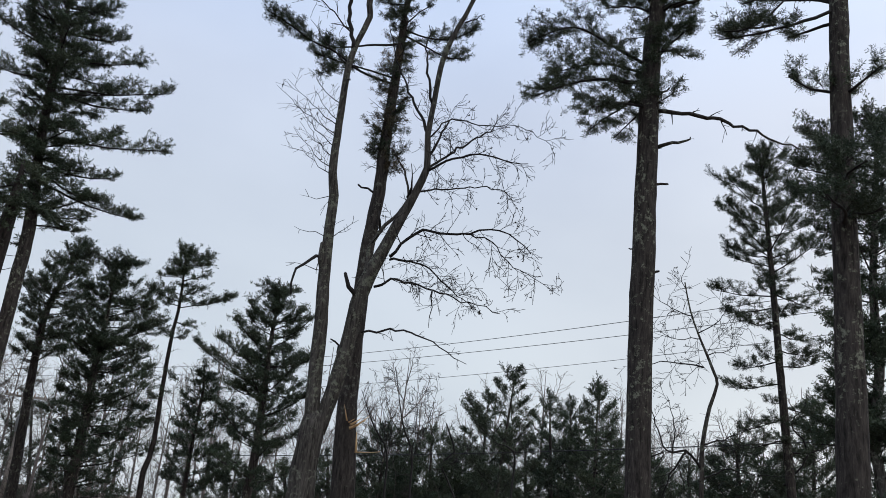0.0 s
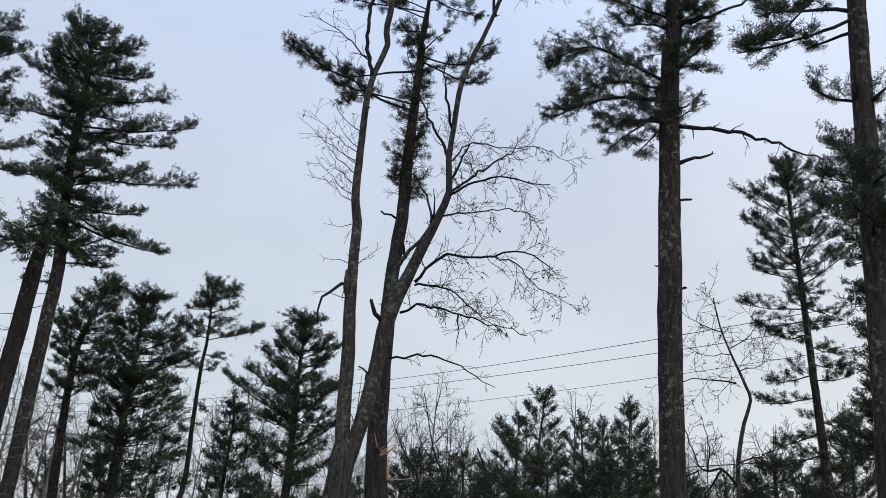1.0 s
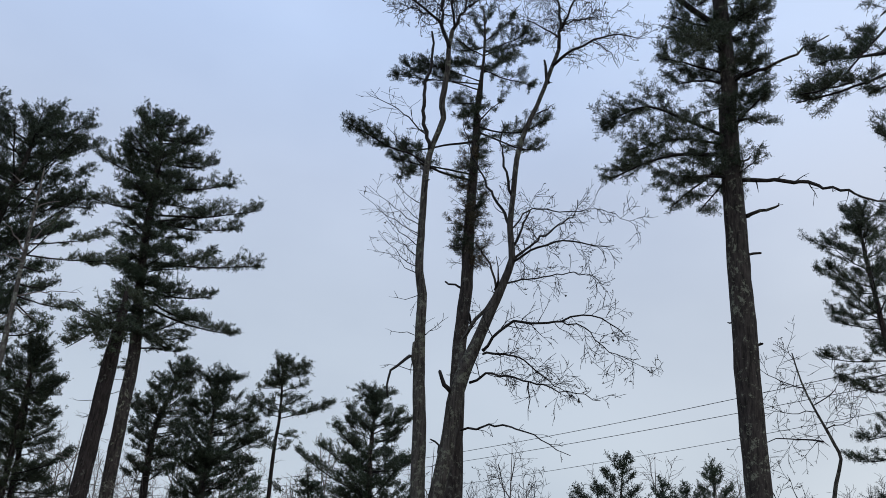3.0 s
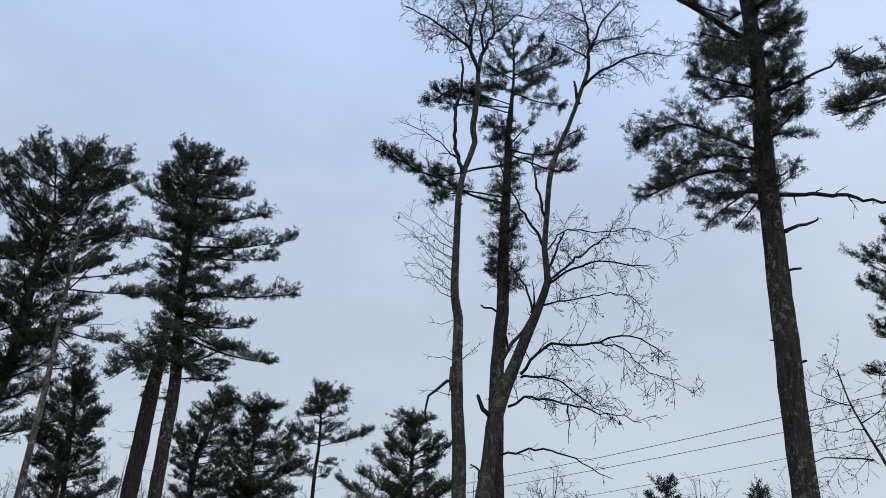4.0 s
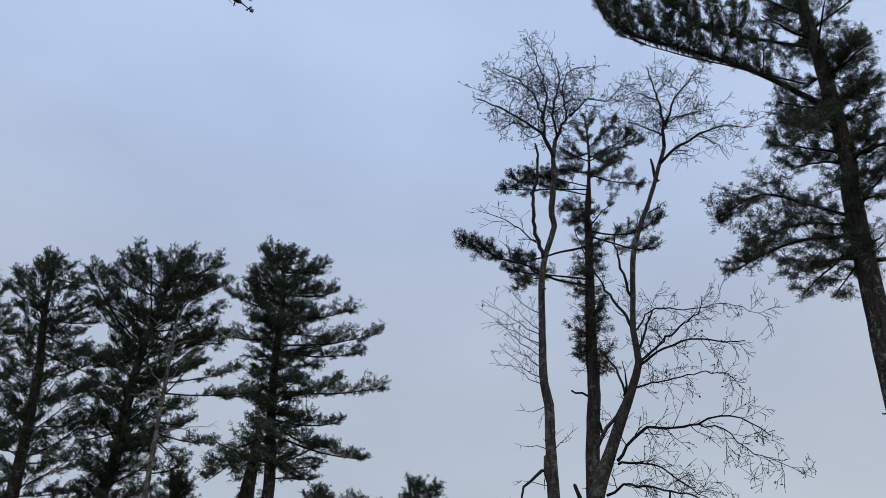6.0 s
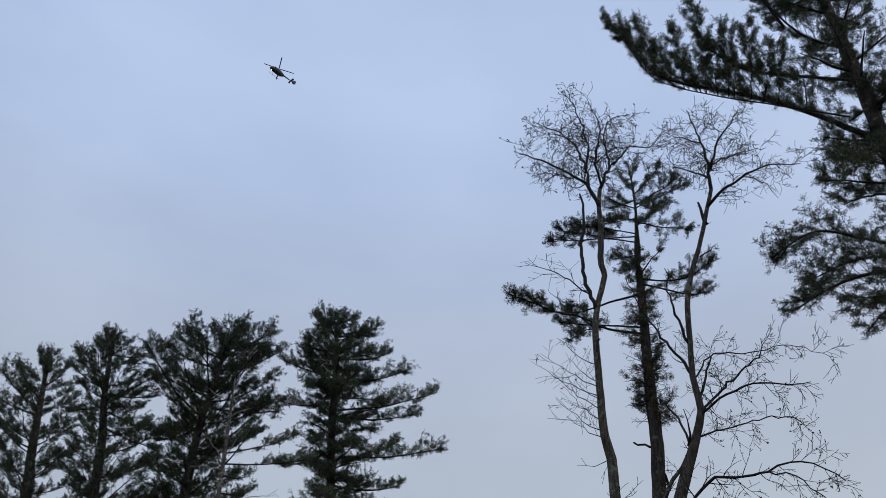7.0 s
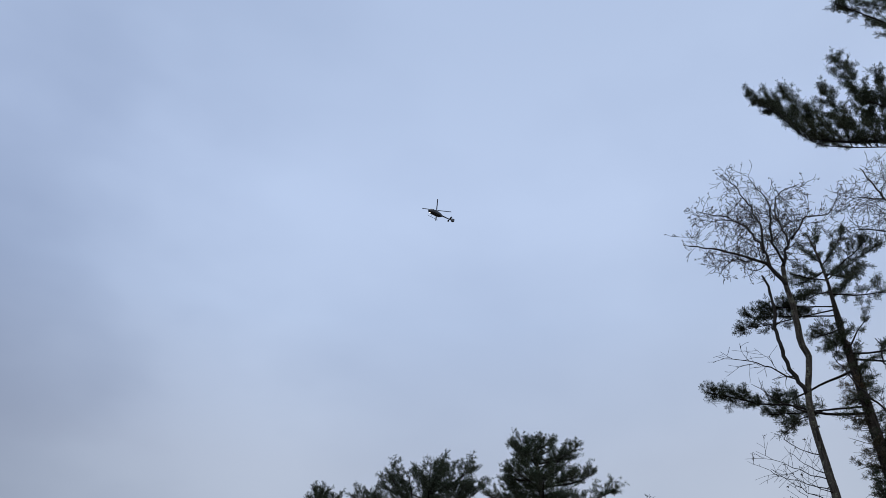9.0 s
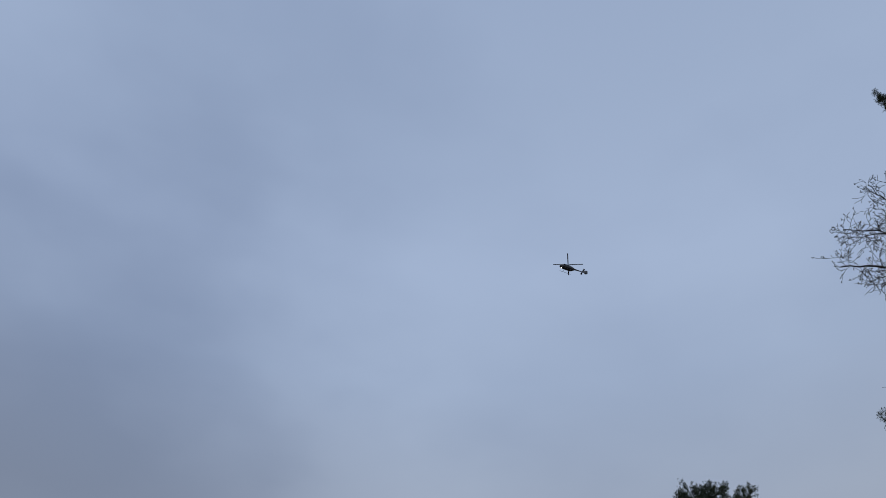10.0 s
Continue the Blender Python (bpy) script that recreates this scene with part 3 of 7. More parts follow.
edge_pine.limb((0.01, 0, 6.24), (-0.05, -0.9, 6.14), (-0.24, -1.2, 6.2), r=0.03, spread=0.8, bare=0.1, density=1.3, needle=NEEDLE_DARK)
edge_pine.limb((0.02, 0, 6.41), (0.29, -0.5, 6.28), (0.55, -0.9, 6.19), r=0.03, spread=0.9, bare=0.1, density=1.3)
edge_pine.limb((0.02, 0, 10.74), (-0.39, -0.5, 9.99), (-1.04, -1, 9.06), (-1.44, -1.2, 8.91), r=0.025, spread=0.5, bare=0.4, density=0.8)
edge_pine.limb((-0.82, 0, 9.66), (-1.17, -0.5, 9.33), (-1.5, -0.8, 9.16), r=0.022, spread=0.4, bare=0.35, density=0.7)
edge_pine.limb((-0.67, 0, 10.12), (-0.94, -0.5, 9.8), (-1.27, -0.6, 9.76), r=0.022, spread=0.38, bare=0.35, density=0.7)
edge_pine.crown([(10.55, 0.67, 0.68), (12.06, 0.67, 0.64), (14.61, 0.4, 0.55)], 16, rise=0.2, r=0.035)

bushy_pine = Tree("pine_tree", 27.67, 20, "bushy pine with a pale crooked trunk and sparse inner boughs", "pine tree", 13, scale=1.2)
bushy_pine.trunk((0.29, 0, -0.1, 0.25), (0.27, 0, 0.5, 0.23), (0.07, 0, 3.28, 0.22), (-0.03, 0, 4.28, 0.22), (0.13, 0, 5.93, 0.2), (0.08, 0, 7.42, 0.17), (0.25, 0, 9.92, 0.12), (0.32, 0, 11.04, 0.06), (0.34, 0, 11.54, 0.02), mat=BARK_PALE)
bushy_pine.thicket(2, 9.5, 46, 1.0, needle=NEEDLE_DARK)
bushy_pine.crown([(3.27, 0.96, 0.78), (5.21, 1.22, 1), (6.92, 1.1, 1.07), (8.59, 1.23, 1), (10.09, 1.54, 0.87), (11.09, 1.57, 0.65), (11.9, 0.48, 0.45)], 60, rise=0.12, r=0.025, needle=NEEDLE_DARK)
bushy_pine.limb((0.28, 0, 10.34), (-0.53, -0.3, 10.7), (-1.24, -0.5, 11.29), r=0.025, spread=0.7, bare=0.3)
bushy_pine.limb((0.28, 0, 9.92), (-0.68, 0.3, 10.41), (-1.49, 0.5, 10.84), r=0.025, spread=0.7, bare=0.3)

slim_pine = Tree("pine_tree", 22.81, 24, "slim young pine with layered uneven limbs", "pine tree", 14)
slim_pine.trunk((0.23, 0, -0.1, 0.25), (0.21, 0, 0.5, 0.23), (0.06, 0, 3.44, 0.23), (-0.07, 0, 5.27, 0.21), (-0.21, 0, 7.36, 0.18), (-0.31, 0, 8.93, 0.16), (-0.43, 0, 10.57, 0.12), (-0.56, 0, 12.3, 0.08), (-0.63, 0, 12.87, 0.05), mat=BARK_PINE)
slim_pine.thicket(3.0, 9.5, 16, 0.6)
slim_pine.crown([(9.41, 1.09, 1.22), (10.24, 1.12, 1.15), (11.09, 1.21, 0.95), (11.78, 1.08, 0.87), (12.47, 0.33, 0.73), (12.98, 0.2, 0.2)], 30, rise=0.3, r=0.02)
slim_pine.limb((-0.45, 0, 11.42), (-1.15, 0.1, 11.85), (-1.87, 0.2, 12.25), r=0.018, spread=0.5, bare=0.2)
slim_pine.limb((-0.44, 0, 10.57), (-1.13, -0.2, 10.77), (-1.79, -0.3, 11.08), r=0.018, spread=0.55, bare=0.3)
slim_pine.limb((-0.53, 0, 12.3), (-0.15, 0, 12.63), (0.17, 0, 12.75), r=0.014, spread=0.35, bare=0.2)
slim_pine.limb((-0.31, 0, 8.53), (-1.09, -0.3, 8.46), (-1.87, -0.6, 8.56), r=0.022, spread=0.65, bare=0.25, density=1.2)
slim_pine.limb((-0.28, 0, 8.21), (-0.9, 0.15, 8.18), (-1.53, 0.3, 8.28), r=0.022, spread=0.65, bare=0.25, density=1.2)
slim_pine.limb((-0.26, 0, 7.82), (-0.69, -0.4, 7.7), (-1.11, -0.8, 7.72), r=0.022, spread=0.65, bare=0.25, density=1.2)
slim_pine.limb((-0.19, 0, 6.75), (-0.74, 0.2, 6.68), (-1.31, 0.4, 6.72), r=0.022, spread=0.65, bare=0.25, density=1.2)
slim_pine.limb((-0.17, 0, 6.15), (-0.79, -0.2, 5.96), (-1.41, -0.4, 5.87), r=0.022, spread=0.65, bare=0.25, density=1.2)
slim_pine.limb((-0.19, 0, 6.6), (0.31, 0.1, 6.63), (0.8, 0.2, 6.82), r=0.022, spread=0.65, bare=0.25, density=1.2)
slim_pine.limb((-0.18, 0, 7.05), (0.24, -0.25, 6.89), (0.65, -0.5, 6.81), r=0.022, spread=0.65, bare=0.25, density=1.2)
slim_pine.limb((-0.3, 0, 8.61), (0.2, 0.25, 8.46), (0.71, 0.5, 8.36), r=0.022, spread=0.65, bare=0.25, density=1.2)
slim_pine.limb((-0.12, 0, 5.56), (0.32, 0.15, 5.46), (0.77, 0.3, 5.44), r=0.022, spread=0.65, bare=0.25, density=1.2)
slim_pine.limb((-0.06, 0, 4.7), (-0.66, -0.15, 4.47), (-1.27, -0.3, 4.29), r=0.022, spread=0.65, bare=0.25, density=1.2)
slim_pine.limb((-0.1, 0, 5.27), (-0.63, 0.25, 5.1), (-1.17, 0.5, 4.99), r=0.022, spread=0.65, bare=0.25, density=1.2)
slim_pine.limb((-0.03, 0, 4.41), (0.49, 0.1, 4.46), (1.01, 0.2, 4.65), r=0.022, spread=0.65, bare=0.25, density=1.2)
slim_pine.limb((-0.26, 0, 7.51), (0.07, -0.15, 7.36), (0.4, -0.3, 7.3), r=0.022, spread=0.65, bare=0.25, density=1.2)
slim_pine.limb((-0.28, 0, 8.29), (-0.07, 0.4, 8.21), (0.14, 0.8, 8.19), r=0.022, spread=0.65, bare=0.25, density=1.2)
slim_pine.bough((-0.1, 0, 3.57), (0.47, 0.2, 4.47), (0.09, 0.3, 5.18), (0.44, 0.3, 5.64), (0.49, 0.3, 6.08), r=0.03, twigs=0.3, reach=0.3, levels=2)

oak = Tree("oak_tree", -7.12, 17, "bare forked oak with grey furrowed bark and budding twig tips", "oak tree", 21)
oak.trunk((-0.05, 0, -0.1, 0.58), (-0.05, 0, 0.5, 0.53), (-0.05, 0, 2.01, 0.52), (-0.04, 0, 2.74, 0.5), (-0.01, 0, 3.28, 0.47), (0, 0, 3.5, 0.29), mat=BARK_OAK, rough=0.04, sides=18)
oak.trunk((-0.01, 0, 3.17, 0.29), (-0.08, 0, 3.71, 0.28), (-0.12, 0, 4.48, 0.28), (-0.15, 0, 5.28, 0.27), (-0.24, 0, 6.33, 0.24), (-0.28, 0, 7.3, 0.21), (-0.29, 0, 7.99, 0.2), (-0.39, 0, 8.49, 0.18), (-0.41, 0, 9.34, 0.16), (-0.41, 0, 10.15, 0.15), (-0.41, 0, 11.06, 0.14), (-0.3, 0, 11.65, 0.13), (-0.1, 0, 12.35, 0.13), (-0.16, 0, 12.65, 0.14), (-0.09, 0, 13.73, 0.13), (-0.1, 0, 14.29, 0.11), (-0.04, 0, 14.84, 0.1), mat=BARK_OAK, name="stem")
oak.trunk((0.1, 0, 3.13, 0.29), (0.2, 0, 3.58, 0.29), (0.35, 0, 4.32, 0.31), (0.46, 0, 5.13, 0.3), (0.52, 0, 5.72, 0.32), (0.63, 0, 6.25, 0.31), (0.9, 0, 6.99, 0.25), (1.17, 0, 7.72, 0.22), (1.42, 0, 8.37, 0.18), (1.58, 0, 8.92, 0.15), (1.52, 0, 9.69, 0.13), (1.56, 0, 10.46, 0.12), (1.62, 0, 11.39, 0.12), (1.8, 0, 12.18, 0.11), (2.06, 0, 12.88, 0.1), (2.56, 0, 14.51, 0.09), mat=BARK_OAK, name="stem")
oak.bough((-0.24, 0, 6.51), (-0.43, -0.1, 6.59), (-0.69, -0.2, 6.34), (-0.83, -0.3, 6.07), (-0.81, -0.3, 5.69), r=0.04, twigs=0.35, reach=0.4, end=0.4, levels=2)
oak.bough((-0.22, 0, 6.21), (-0.35, -0.1, 6.5), (-0.36, -0.1, 6.88), r=0.09, end=0.5, twigs=0, reach=0.05, levels=1, name="broken_limb", mat=BARK_OAK)
oak.bough((0.61, 0, 5.68), (0.44, -0.1, 5.9), (0.28, -0.2, 6.02), (0.18, -0.2, 6.29), r=0.06, end=0.6, twigs=0, reach=0.05, levels=1, name="broken_limb", mat=TWIG)
oak.bough((0.63, 0, 6.22), (0.6, 0.2, 6.88), (0.78, 0.3, 7.44), (1.12, 0.3, 7.89), (1.27, 0.3, 8.37), (1.14, 0.3, 8.88), (0.77, 0.2, 9.35), r=0.055, twigs=0.5, reach=0.6, levels=2, mat=BARK_OAK)
oak.bough((1.24, 0, 8.18), (1.3, -0.2, 8.44), (1.22, -0.3, 8.84), r=0.03, twigs=0.5, reach=0.5, levels=2)
oak.bough((1.59, 0, 8.86), (1.95, -0.3, 9.03), (2.61, -0.6, 9.19), (3.25, -0.8, 9.05), (3.59, -0.9, 9), r=0.03, twigs=1.15, reach=0.8, droop=0.3, buds=0.2, levels=3, curl=0.12)
oak.bough((1.58, 0, 9.16), (1.77, 0.1, 9.58), (1.97, 0.2, 10.21), r=0.035, end=0.5, twigs=0.5, reach=0.5, levels=2)
oak.bough((1.59, 0, 8.9), (2.26, 0.4, 9.66), (2.78, 0.7, 10.24), (3.1, 0.8, 10.55), (3.16, 0.9, 10.94), r=0.03, twigs=1.15, reach=0.8, droop=0.3, buds=0.2, levels=3, curl=0.12)
oak.bough((1.52, 0, 9.62), (2.04, 0.3, 10.3), (2.87, 0.6, 10.47), (3.7, 0.8, 10.66), (4.66, 1, 10.4), r=0.02, twigs=1.15, reach=0.8, droop=0.3, buds=0.2, levels=3, curl=0.12)
oak.bough((1.42, 0, 8.35), (2.11, 0.5, 8.72), (3.21, 1, 9.14), (3.94, 1.2, 8.95), r=0.022, twigs=1.15, reach=0.8, droop=0.3, buds=0.2, levels=3, curl=0.12)
oak.bough((1.04, 0, 6.83), (1.48, -0.3, 7.33), (2.08, -0.6, 7.32), (2.54, -0.8, 7.31), (2.92, -0.9, 7.46), (3.47, -1, 7.26), (3.75, -1.1, 6.98), r=0.034, twigs=1.15, reach=0.8, droop=0.3, buds=0.2, levels=3, curl=0.12)
oak.bough((2.54, -0.8, 7.31), (2.98, -0.9, 7.16), (3.33, -1, 6.8), (3.85, -1.1, 6.47), (4.36, -1.2, 6.19), r=0.016, twigs=1.15, reach=0.8, droop=0.3, buds=0.2, levels=3, curl=0.12)
oak.bough((1.05, 0, 6.77), (1.5, 0.4, 6.92), (2.01, 0.8, 6.92), (2.56, 1.1, 6.6), (3.22, 1.4, 6.32), r=0.027, twigs=1.15, reach=0.8, droop=0.3, buds=0.2, levels=3, curl=0.12)
oak.bough((0.8, 0, 6.15), (1.24, -0.4, 6.27), (1.91, -0.8, 6.01), (2.44, -1.1, 5.84), (3.17, -1.4, 5.6), r=0.028, twigs=1.15, reach=0.8, droop=0.3, buds=0.2, levels=3, curl=0.12)
oak.bough((1.9, -0.8, 6.01), (1.91, -0.8, 5.68), (1.91, -0.8, 5.28), r=0.018, twigs=0.5, reach=0.3, levels=2)
oak.bough((0.68, 0, 5.18), (1.3, -0.6, 5.19), (1.82, -1, 5.03), (2.24, -1.3, 4.74), (2.6, -1.5, 4.54), r=0.024, twigs=0.6, reach=0.5, droop=0.4, levels=3)
oak.bough((1.52, 0, 9.69), (1.17, 0.2, 10.48), (0.83, 0.3, 11.11), (0.59, 0.3, 11.72), (0.37, 0.3, 12.41), r=0.035, twigs=0.6, reach=0.6, levels=3)
oak.bough((1.54, 0, 10.45), (1.34, -0.1, 11.14), (1.24, -0.1, 11.76), (1.23, -0.2, 12.28), r=0.035, twigs=0.4, reach=0.4, levels=2)
oak.bough((-0.41, 0, 10.09), (-0.78, -0.1, 10.27), (-1.25, -0.2, 10.71), r=0.012, twigs=0.8, reach=0.8, levels=2, first=0.2, buds=0.25, curl=0.05, thin=0.0036)
oak.bough((-0.4, 0, 9.55), (-0.92, -0.15, 9.78), (-1.61, -0.3, 10.31), r=0.012, twigs=0.8, reach=0.8, levels=2, first=0.2, buds=0.25, curl=0.05, thin=0.0036)
oak.bough((-0.41, 0, 9.34), (-1.03, 0.1, 9.71), (-1.87, 0.2, 10.39), r=0.012, twigs=0.8, reach=0.8, levels=2, first=0.2, buds=0.25, curl=0.05, thin=0.0036)
oak.bough((-0.4, 0, 9.05), (-0.85, -0.2, 9.29), (-1.41, -0.4, 9.83), r=0.012, twigs=0.8, reach=0.8, levels=2, first=0.2, buds=0.25, curl=0.05, thin=0.0036)
oak.bough((-0.39, 0, 8.82), (-0.76, 0.15, 9.16), (-1.23, 0.3, 9.81), r=0.012, twigs=0.8, reach=0.8, levels=2, first=0.2, buds=0.25, curl=0.05, thin=0.0036)
oak.bough((-0.38, 0, 8.56), (-0.8, -0.1, 8.78), (-1.33, -0.2, 9.28), r=0.012, twigs=0.8, reach=0.8, levels=2, first=0.2, buds=0.25, curl=0.05, thin=0.0036)
oak.bough((-0.37, 0, 8.43), (-0.73, 0.15, 8.64), (-1.17, 0.3, 9.07), r=0.012, twigs=0.8, reach=0.8, levels=2, first=0.2, buds=0.25, curl=0.05, thin=0.0036)
oak.bough((-0.42, 0, 9.68), (-0.73, 0.25, 10.04), (-1.11, 0.5, 10.7), r=0.012, twigs=0.8, reach=0.8, levels=2, first=0.2, buds=0.25, curl=0.05, thin=0.0036)
oak.bough((-0.4, 0, 9.28), (-0.64, -0.25, 9.3), (-0.9, -0.5, 9.55), r=0.012, twigs=0.8, reach=0.8, levels=2, first=0.2, buds=0.25, curl=0.05, thin=0.0036)
oak.bough((-0.3, 0, 7.99), (-0.64, 0.2, 7.92), (-1, 0.3, 7.99), r=0.01, twigs=0.7, reach=0.5, levels=2)
oak.bough((-0.24, 0, 7.06), (-0.7, 0.2, 7.17), (-1.01, 0.3, 7.28), r=0.01, twigs=0.7, reach=0.4, levels=2)
oak.bough((-0.23, 0, 6.33), (-0.64, 0.1, 6.41), (-1.05, 0.2, 6.44), r=0.01, twigs=0.7, reach=0.4, levels=2)
oak.bough((-0.22, 0, 7.06), (-0.07, -0.3, 7.11), (0.29, -0.5, 7.35), r=0.012, twigs=0.8, reach=0.5, levels=2)
oak.bough((-0.43, 0, 10.15), (-0.4, -0.1, 10.52), (-0.32, -0.1, 10.67), r=0.03, end=0.5, twigs=0.3, reach=0.3, levels=2)
oak.bough((-0.41, 0, 11.06), (-0.84, -0.2, 11.28), (-1.35, -0.4, 11.77), r=0.02, twigs=0.7, reach=0.5, levels=2)
oak.bough((-0.36, 0, 11.43), (-0.55, -0.1, 12.28), (-0.57, -0.1, 13.07), (-0.49, -0.1, 13.88), (-0.46, -0.1, 14.35), (-0.53, -0.1, 14.7), r=0.05, end=0.45, twigs=0.25, reach=0.5, levels=2, name="dead_leader")
oak.bough((-0.41, 0, 11.73), (-0.77, -0.2, 12.06), (-1.29, -0.4, 12.32), (-1.88, -0.5, 12.57), r=0.02, twigs=0.9, reach=0.9, levels=2)
oak.bough((0.32, 0, 4.54), (0.25, 0.2, 4.91), (0.09, 0.3, 5.02), r=0.03, end=0.5, twigs=0.3, reach=0.4, levels=2)
oak.bough((-0.09, 0, 14.29), (-0.35, -0.2, 14.91), (-0.63, -0.3, 15.07), (-1.26, -0.5, 15.48), (-1.93, -0.6, 15.77), r=0.05, twigs=1.35, reach=0.85, buds=0.4, levels=3, curl=0.2)
oak.bough((-0.32, 0, 14.98), (-0.37, 0.3, 15.95), (-0.76, 0.5, 17.08), (-1.63, 0.7, 17.98), r=0.04, twigs=1.35, reach=0.85, buds=0.4, levels=3, curl=0.2)
oak.bough((-0.35, 0, 15.43), (-0.23, 0, 16.25), (-0.38, 0.1, 17.29), (-0.65, 0.1, 18.4), r=0.035, twigs=1.35, reach=0.85, buds=0.4, levels=3, curl=0.2)
oak.bough((-0.04, 0, 14.84), (0.16, 0, 15.33), (0.48, 0, 15.9), r=0.05, twigs=1.35, reach=0.85, buds=0.4, levels=3, curl=0.2)
oak.bough((0.02, 0, 14.98), (-0.08, -0.4, 15.54), (0.12, -0.6, 16.27), (-0.09, -0.7, 17.02), r=0.035, twigs=1.35, reach=0.85, buds=0.4, levels=3, curl=0.2)
oak.bough((0.24, 0, 15.47), (0.2, 0.3, 16.59), (0.35, 0.4, 17.45), (0.95, 0.5, 17.68), r=0.03, twigs=1.35, reach=0.85, buds=0.4, levels=3, curl=0.2)
oak.bough((0.34, 0, 15.59), (0.85, 0.2, 16.3), (1.28, 0.3, 16.28), (1.7, 0.3, 16.8), r=0.025, twigs=1.35, reach=0.85, buds=0.4, levels=3, curl=0.2)
oak.bough((-0.64, 0, 15.31), (-1.11, -0.5, 15.04), (-1.43, -0.6, 14.62), r=0.02, twigs=1.35, reach=0.85, buds=0.4, levels=3, curl=0.2)
oak.bough((-0.76, 0.5, 17.08), (-1.2, 0.3, 17.11), (-1.78, 0.2, 16.94), r=0.015, twigs=1.35, reach=0.85, buds=0.4, levels=3, curl=0.2)
oak.bough((2.56, 0, 14.51), (2.59, 0, 15.37), (2.49, 0, 16.18), (2.31, 0, 17.12), r=0.045, twigs=1.2, reach=1.0, buds=0.2, levels=3, curl=0.17)
oak.bough((2.63, 0, 15.11), (2.87, -0.3, 15.74), (3.23, -0.4, 16.18), (3.46, -0.4, 16.5), r=0.03, twigs=1.2, reach=1.0, buds=0.2, levels=3, curl=0.17)
oak.bough((2.4, 0, 14.01), (2.85, -0.3, 14.27), (3.29, -0.5, 14.45), (3.8, -0.6, 14.57), (4.48, -0.7, 14.48), r=0.04, twigs=1.2, reach=1.0, buds=0.2, levels=3, curl=0.17)
oak.bough((2.56, 0, 14.85), (2.16, 0.3, 15.35), (1.66, 0.4, 15.66), r=0.025, twigs=1.2, reach=1.0, buds=0.2, levels=3, curl=0.17)
oak.bough((2.48, 0, 16), (2.08, -0.2, 16.02), (1.77, -0.3, 16.12), r=0.02, twigs=1.2, reach=1.0, buds=0.2, levels=3, curl=0.17)
oak.bough((2.64, 0, 15.28), (3.31, 0.4, 15.86), (4.15, 0.7, 16.19), r=0.025, twigs=1.2, reach=1.0, buds=0.2, levels=3, curl=0.17)
oak.bough((3.29, -0.5, 14.41), (3.71, -0.5, 14.11), (3.89, -0.5, 13.7), r=0.016, twigs=0.4, reach=0.4, levels=2)
oak.bough((2.31, 0, 13.52), (2.24, 0, 13.84), (2.21, 0, 14.17), r=0.05, end=0.5, twigs=0.1, reach=0.2, levels=1)
oak.bough((2.05, 0, 12.64), (2.28, 0, 12.8), (2.48, 0, 12.96), r=0.02, twigs=0.4, reach=0.3, levels=2)

split_pine = Tree("pine_tree", -4.65, 18.5, "storm-damaged pine with a splintered trunk and shaggy thin crown", "pine tree", 31)
split_pine.trunk((0.12, 0, -0.1, 0.58), (0.1, 0, 0.5, 0.52), (0, 0, 2.14, 0.51), (-0.07, 0, 2.93, 0.48), (-0.14, 0, 3.75, 0.43), (-0.17, 0, 4.83, 0.37), (-0.19, 0, 6.09, 0.35), (-0.19, 0, 7.41, 0.31), (-0.11, 0, 8.79, 0.29), (-0.12, 0, 10.08, 0.26), (-0.09, 0, 11.73, 0.22), (-0.06, 0, 13.31, 0.18), (-0.08, 0, 13.45, 0.13), (-0.05, 0, 13.96, 0.16), (0.01, 0, 14.84, 0.08), (0.03, 0, 15.94, 0.06), (-0.05, 0, 16.81, 0.03), mat=BARK_BROWN)
split_pine.limb((-0.09, 0, 11.58), (-0.9, -0.2, 11.66), (-1.49, -0.3, 12.01), (-2.1, -0.5, 12.13), (-2.59, -0.6, 12.35), (-3.21, -0.7, 12.6), r=0.035, spread=0.5, bare=0.62, density=1.1)
split_pine.limb((-0.09, 0, 11.73), (-0.93, 0.1, 11.95), (-1.5, 0.2, 12.09), (-2.29, 0.3, 12.3), r=0.03, spread=0.6, bare=0.45, density=1.3)
split_pine.limb((-0.93, 0.1, 11.95), (-1.46, 0, 11.83), (-1.89, -0.2, 11.54), r=0.02, spread=0.55, bare=0.2, density=1.4)
split_pine.limb((-0.09, 0, 12.69), (-0.88, 0, 12.56), (-1.54, 0, 12.41), (-1.82, 0, 12.44), r=0.035, spread=0.35, bare=0.7, density=0.8)
split_pine.limb((-0.09, 0, 13.14), (0.31, -0.2, 12.9), (1, -0.3, 12.83), (1.71, -0.4, 13.18), r=0.03, spread=0.55, bare=0.35, density=1.2)
split_pine.limb((-0.07, 0, 12.98), (0.34, 0.2, 12.94), (1.08, 0.3, 12.73), (1.65, 0.4, 12.89), r=0.03, spread=0.55, bare=0.3, density=1.2)
split_pine.limb((-0.05, 0, 13.23), (0.24, 0, 13.65), (0.57, 0, 13.91), r=0.025, spread=0.3, bare=0.6, density=0.6)
split_pine.limb((0.01, 0, 14.38), (-1.15, -0.25, 14.26), (-2.29, -0.5, 14.17), r=0.02, spread=0.5, bare=0.3, density=1.2)
split_pine.limb((-0.01, 0, 14.2), (-1, 0.25, 14.71), (-2.05, 0.5, 15.28), r=0.02, spread=0.5, bare=0.3, density=1.2)
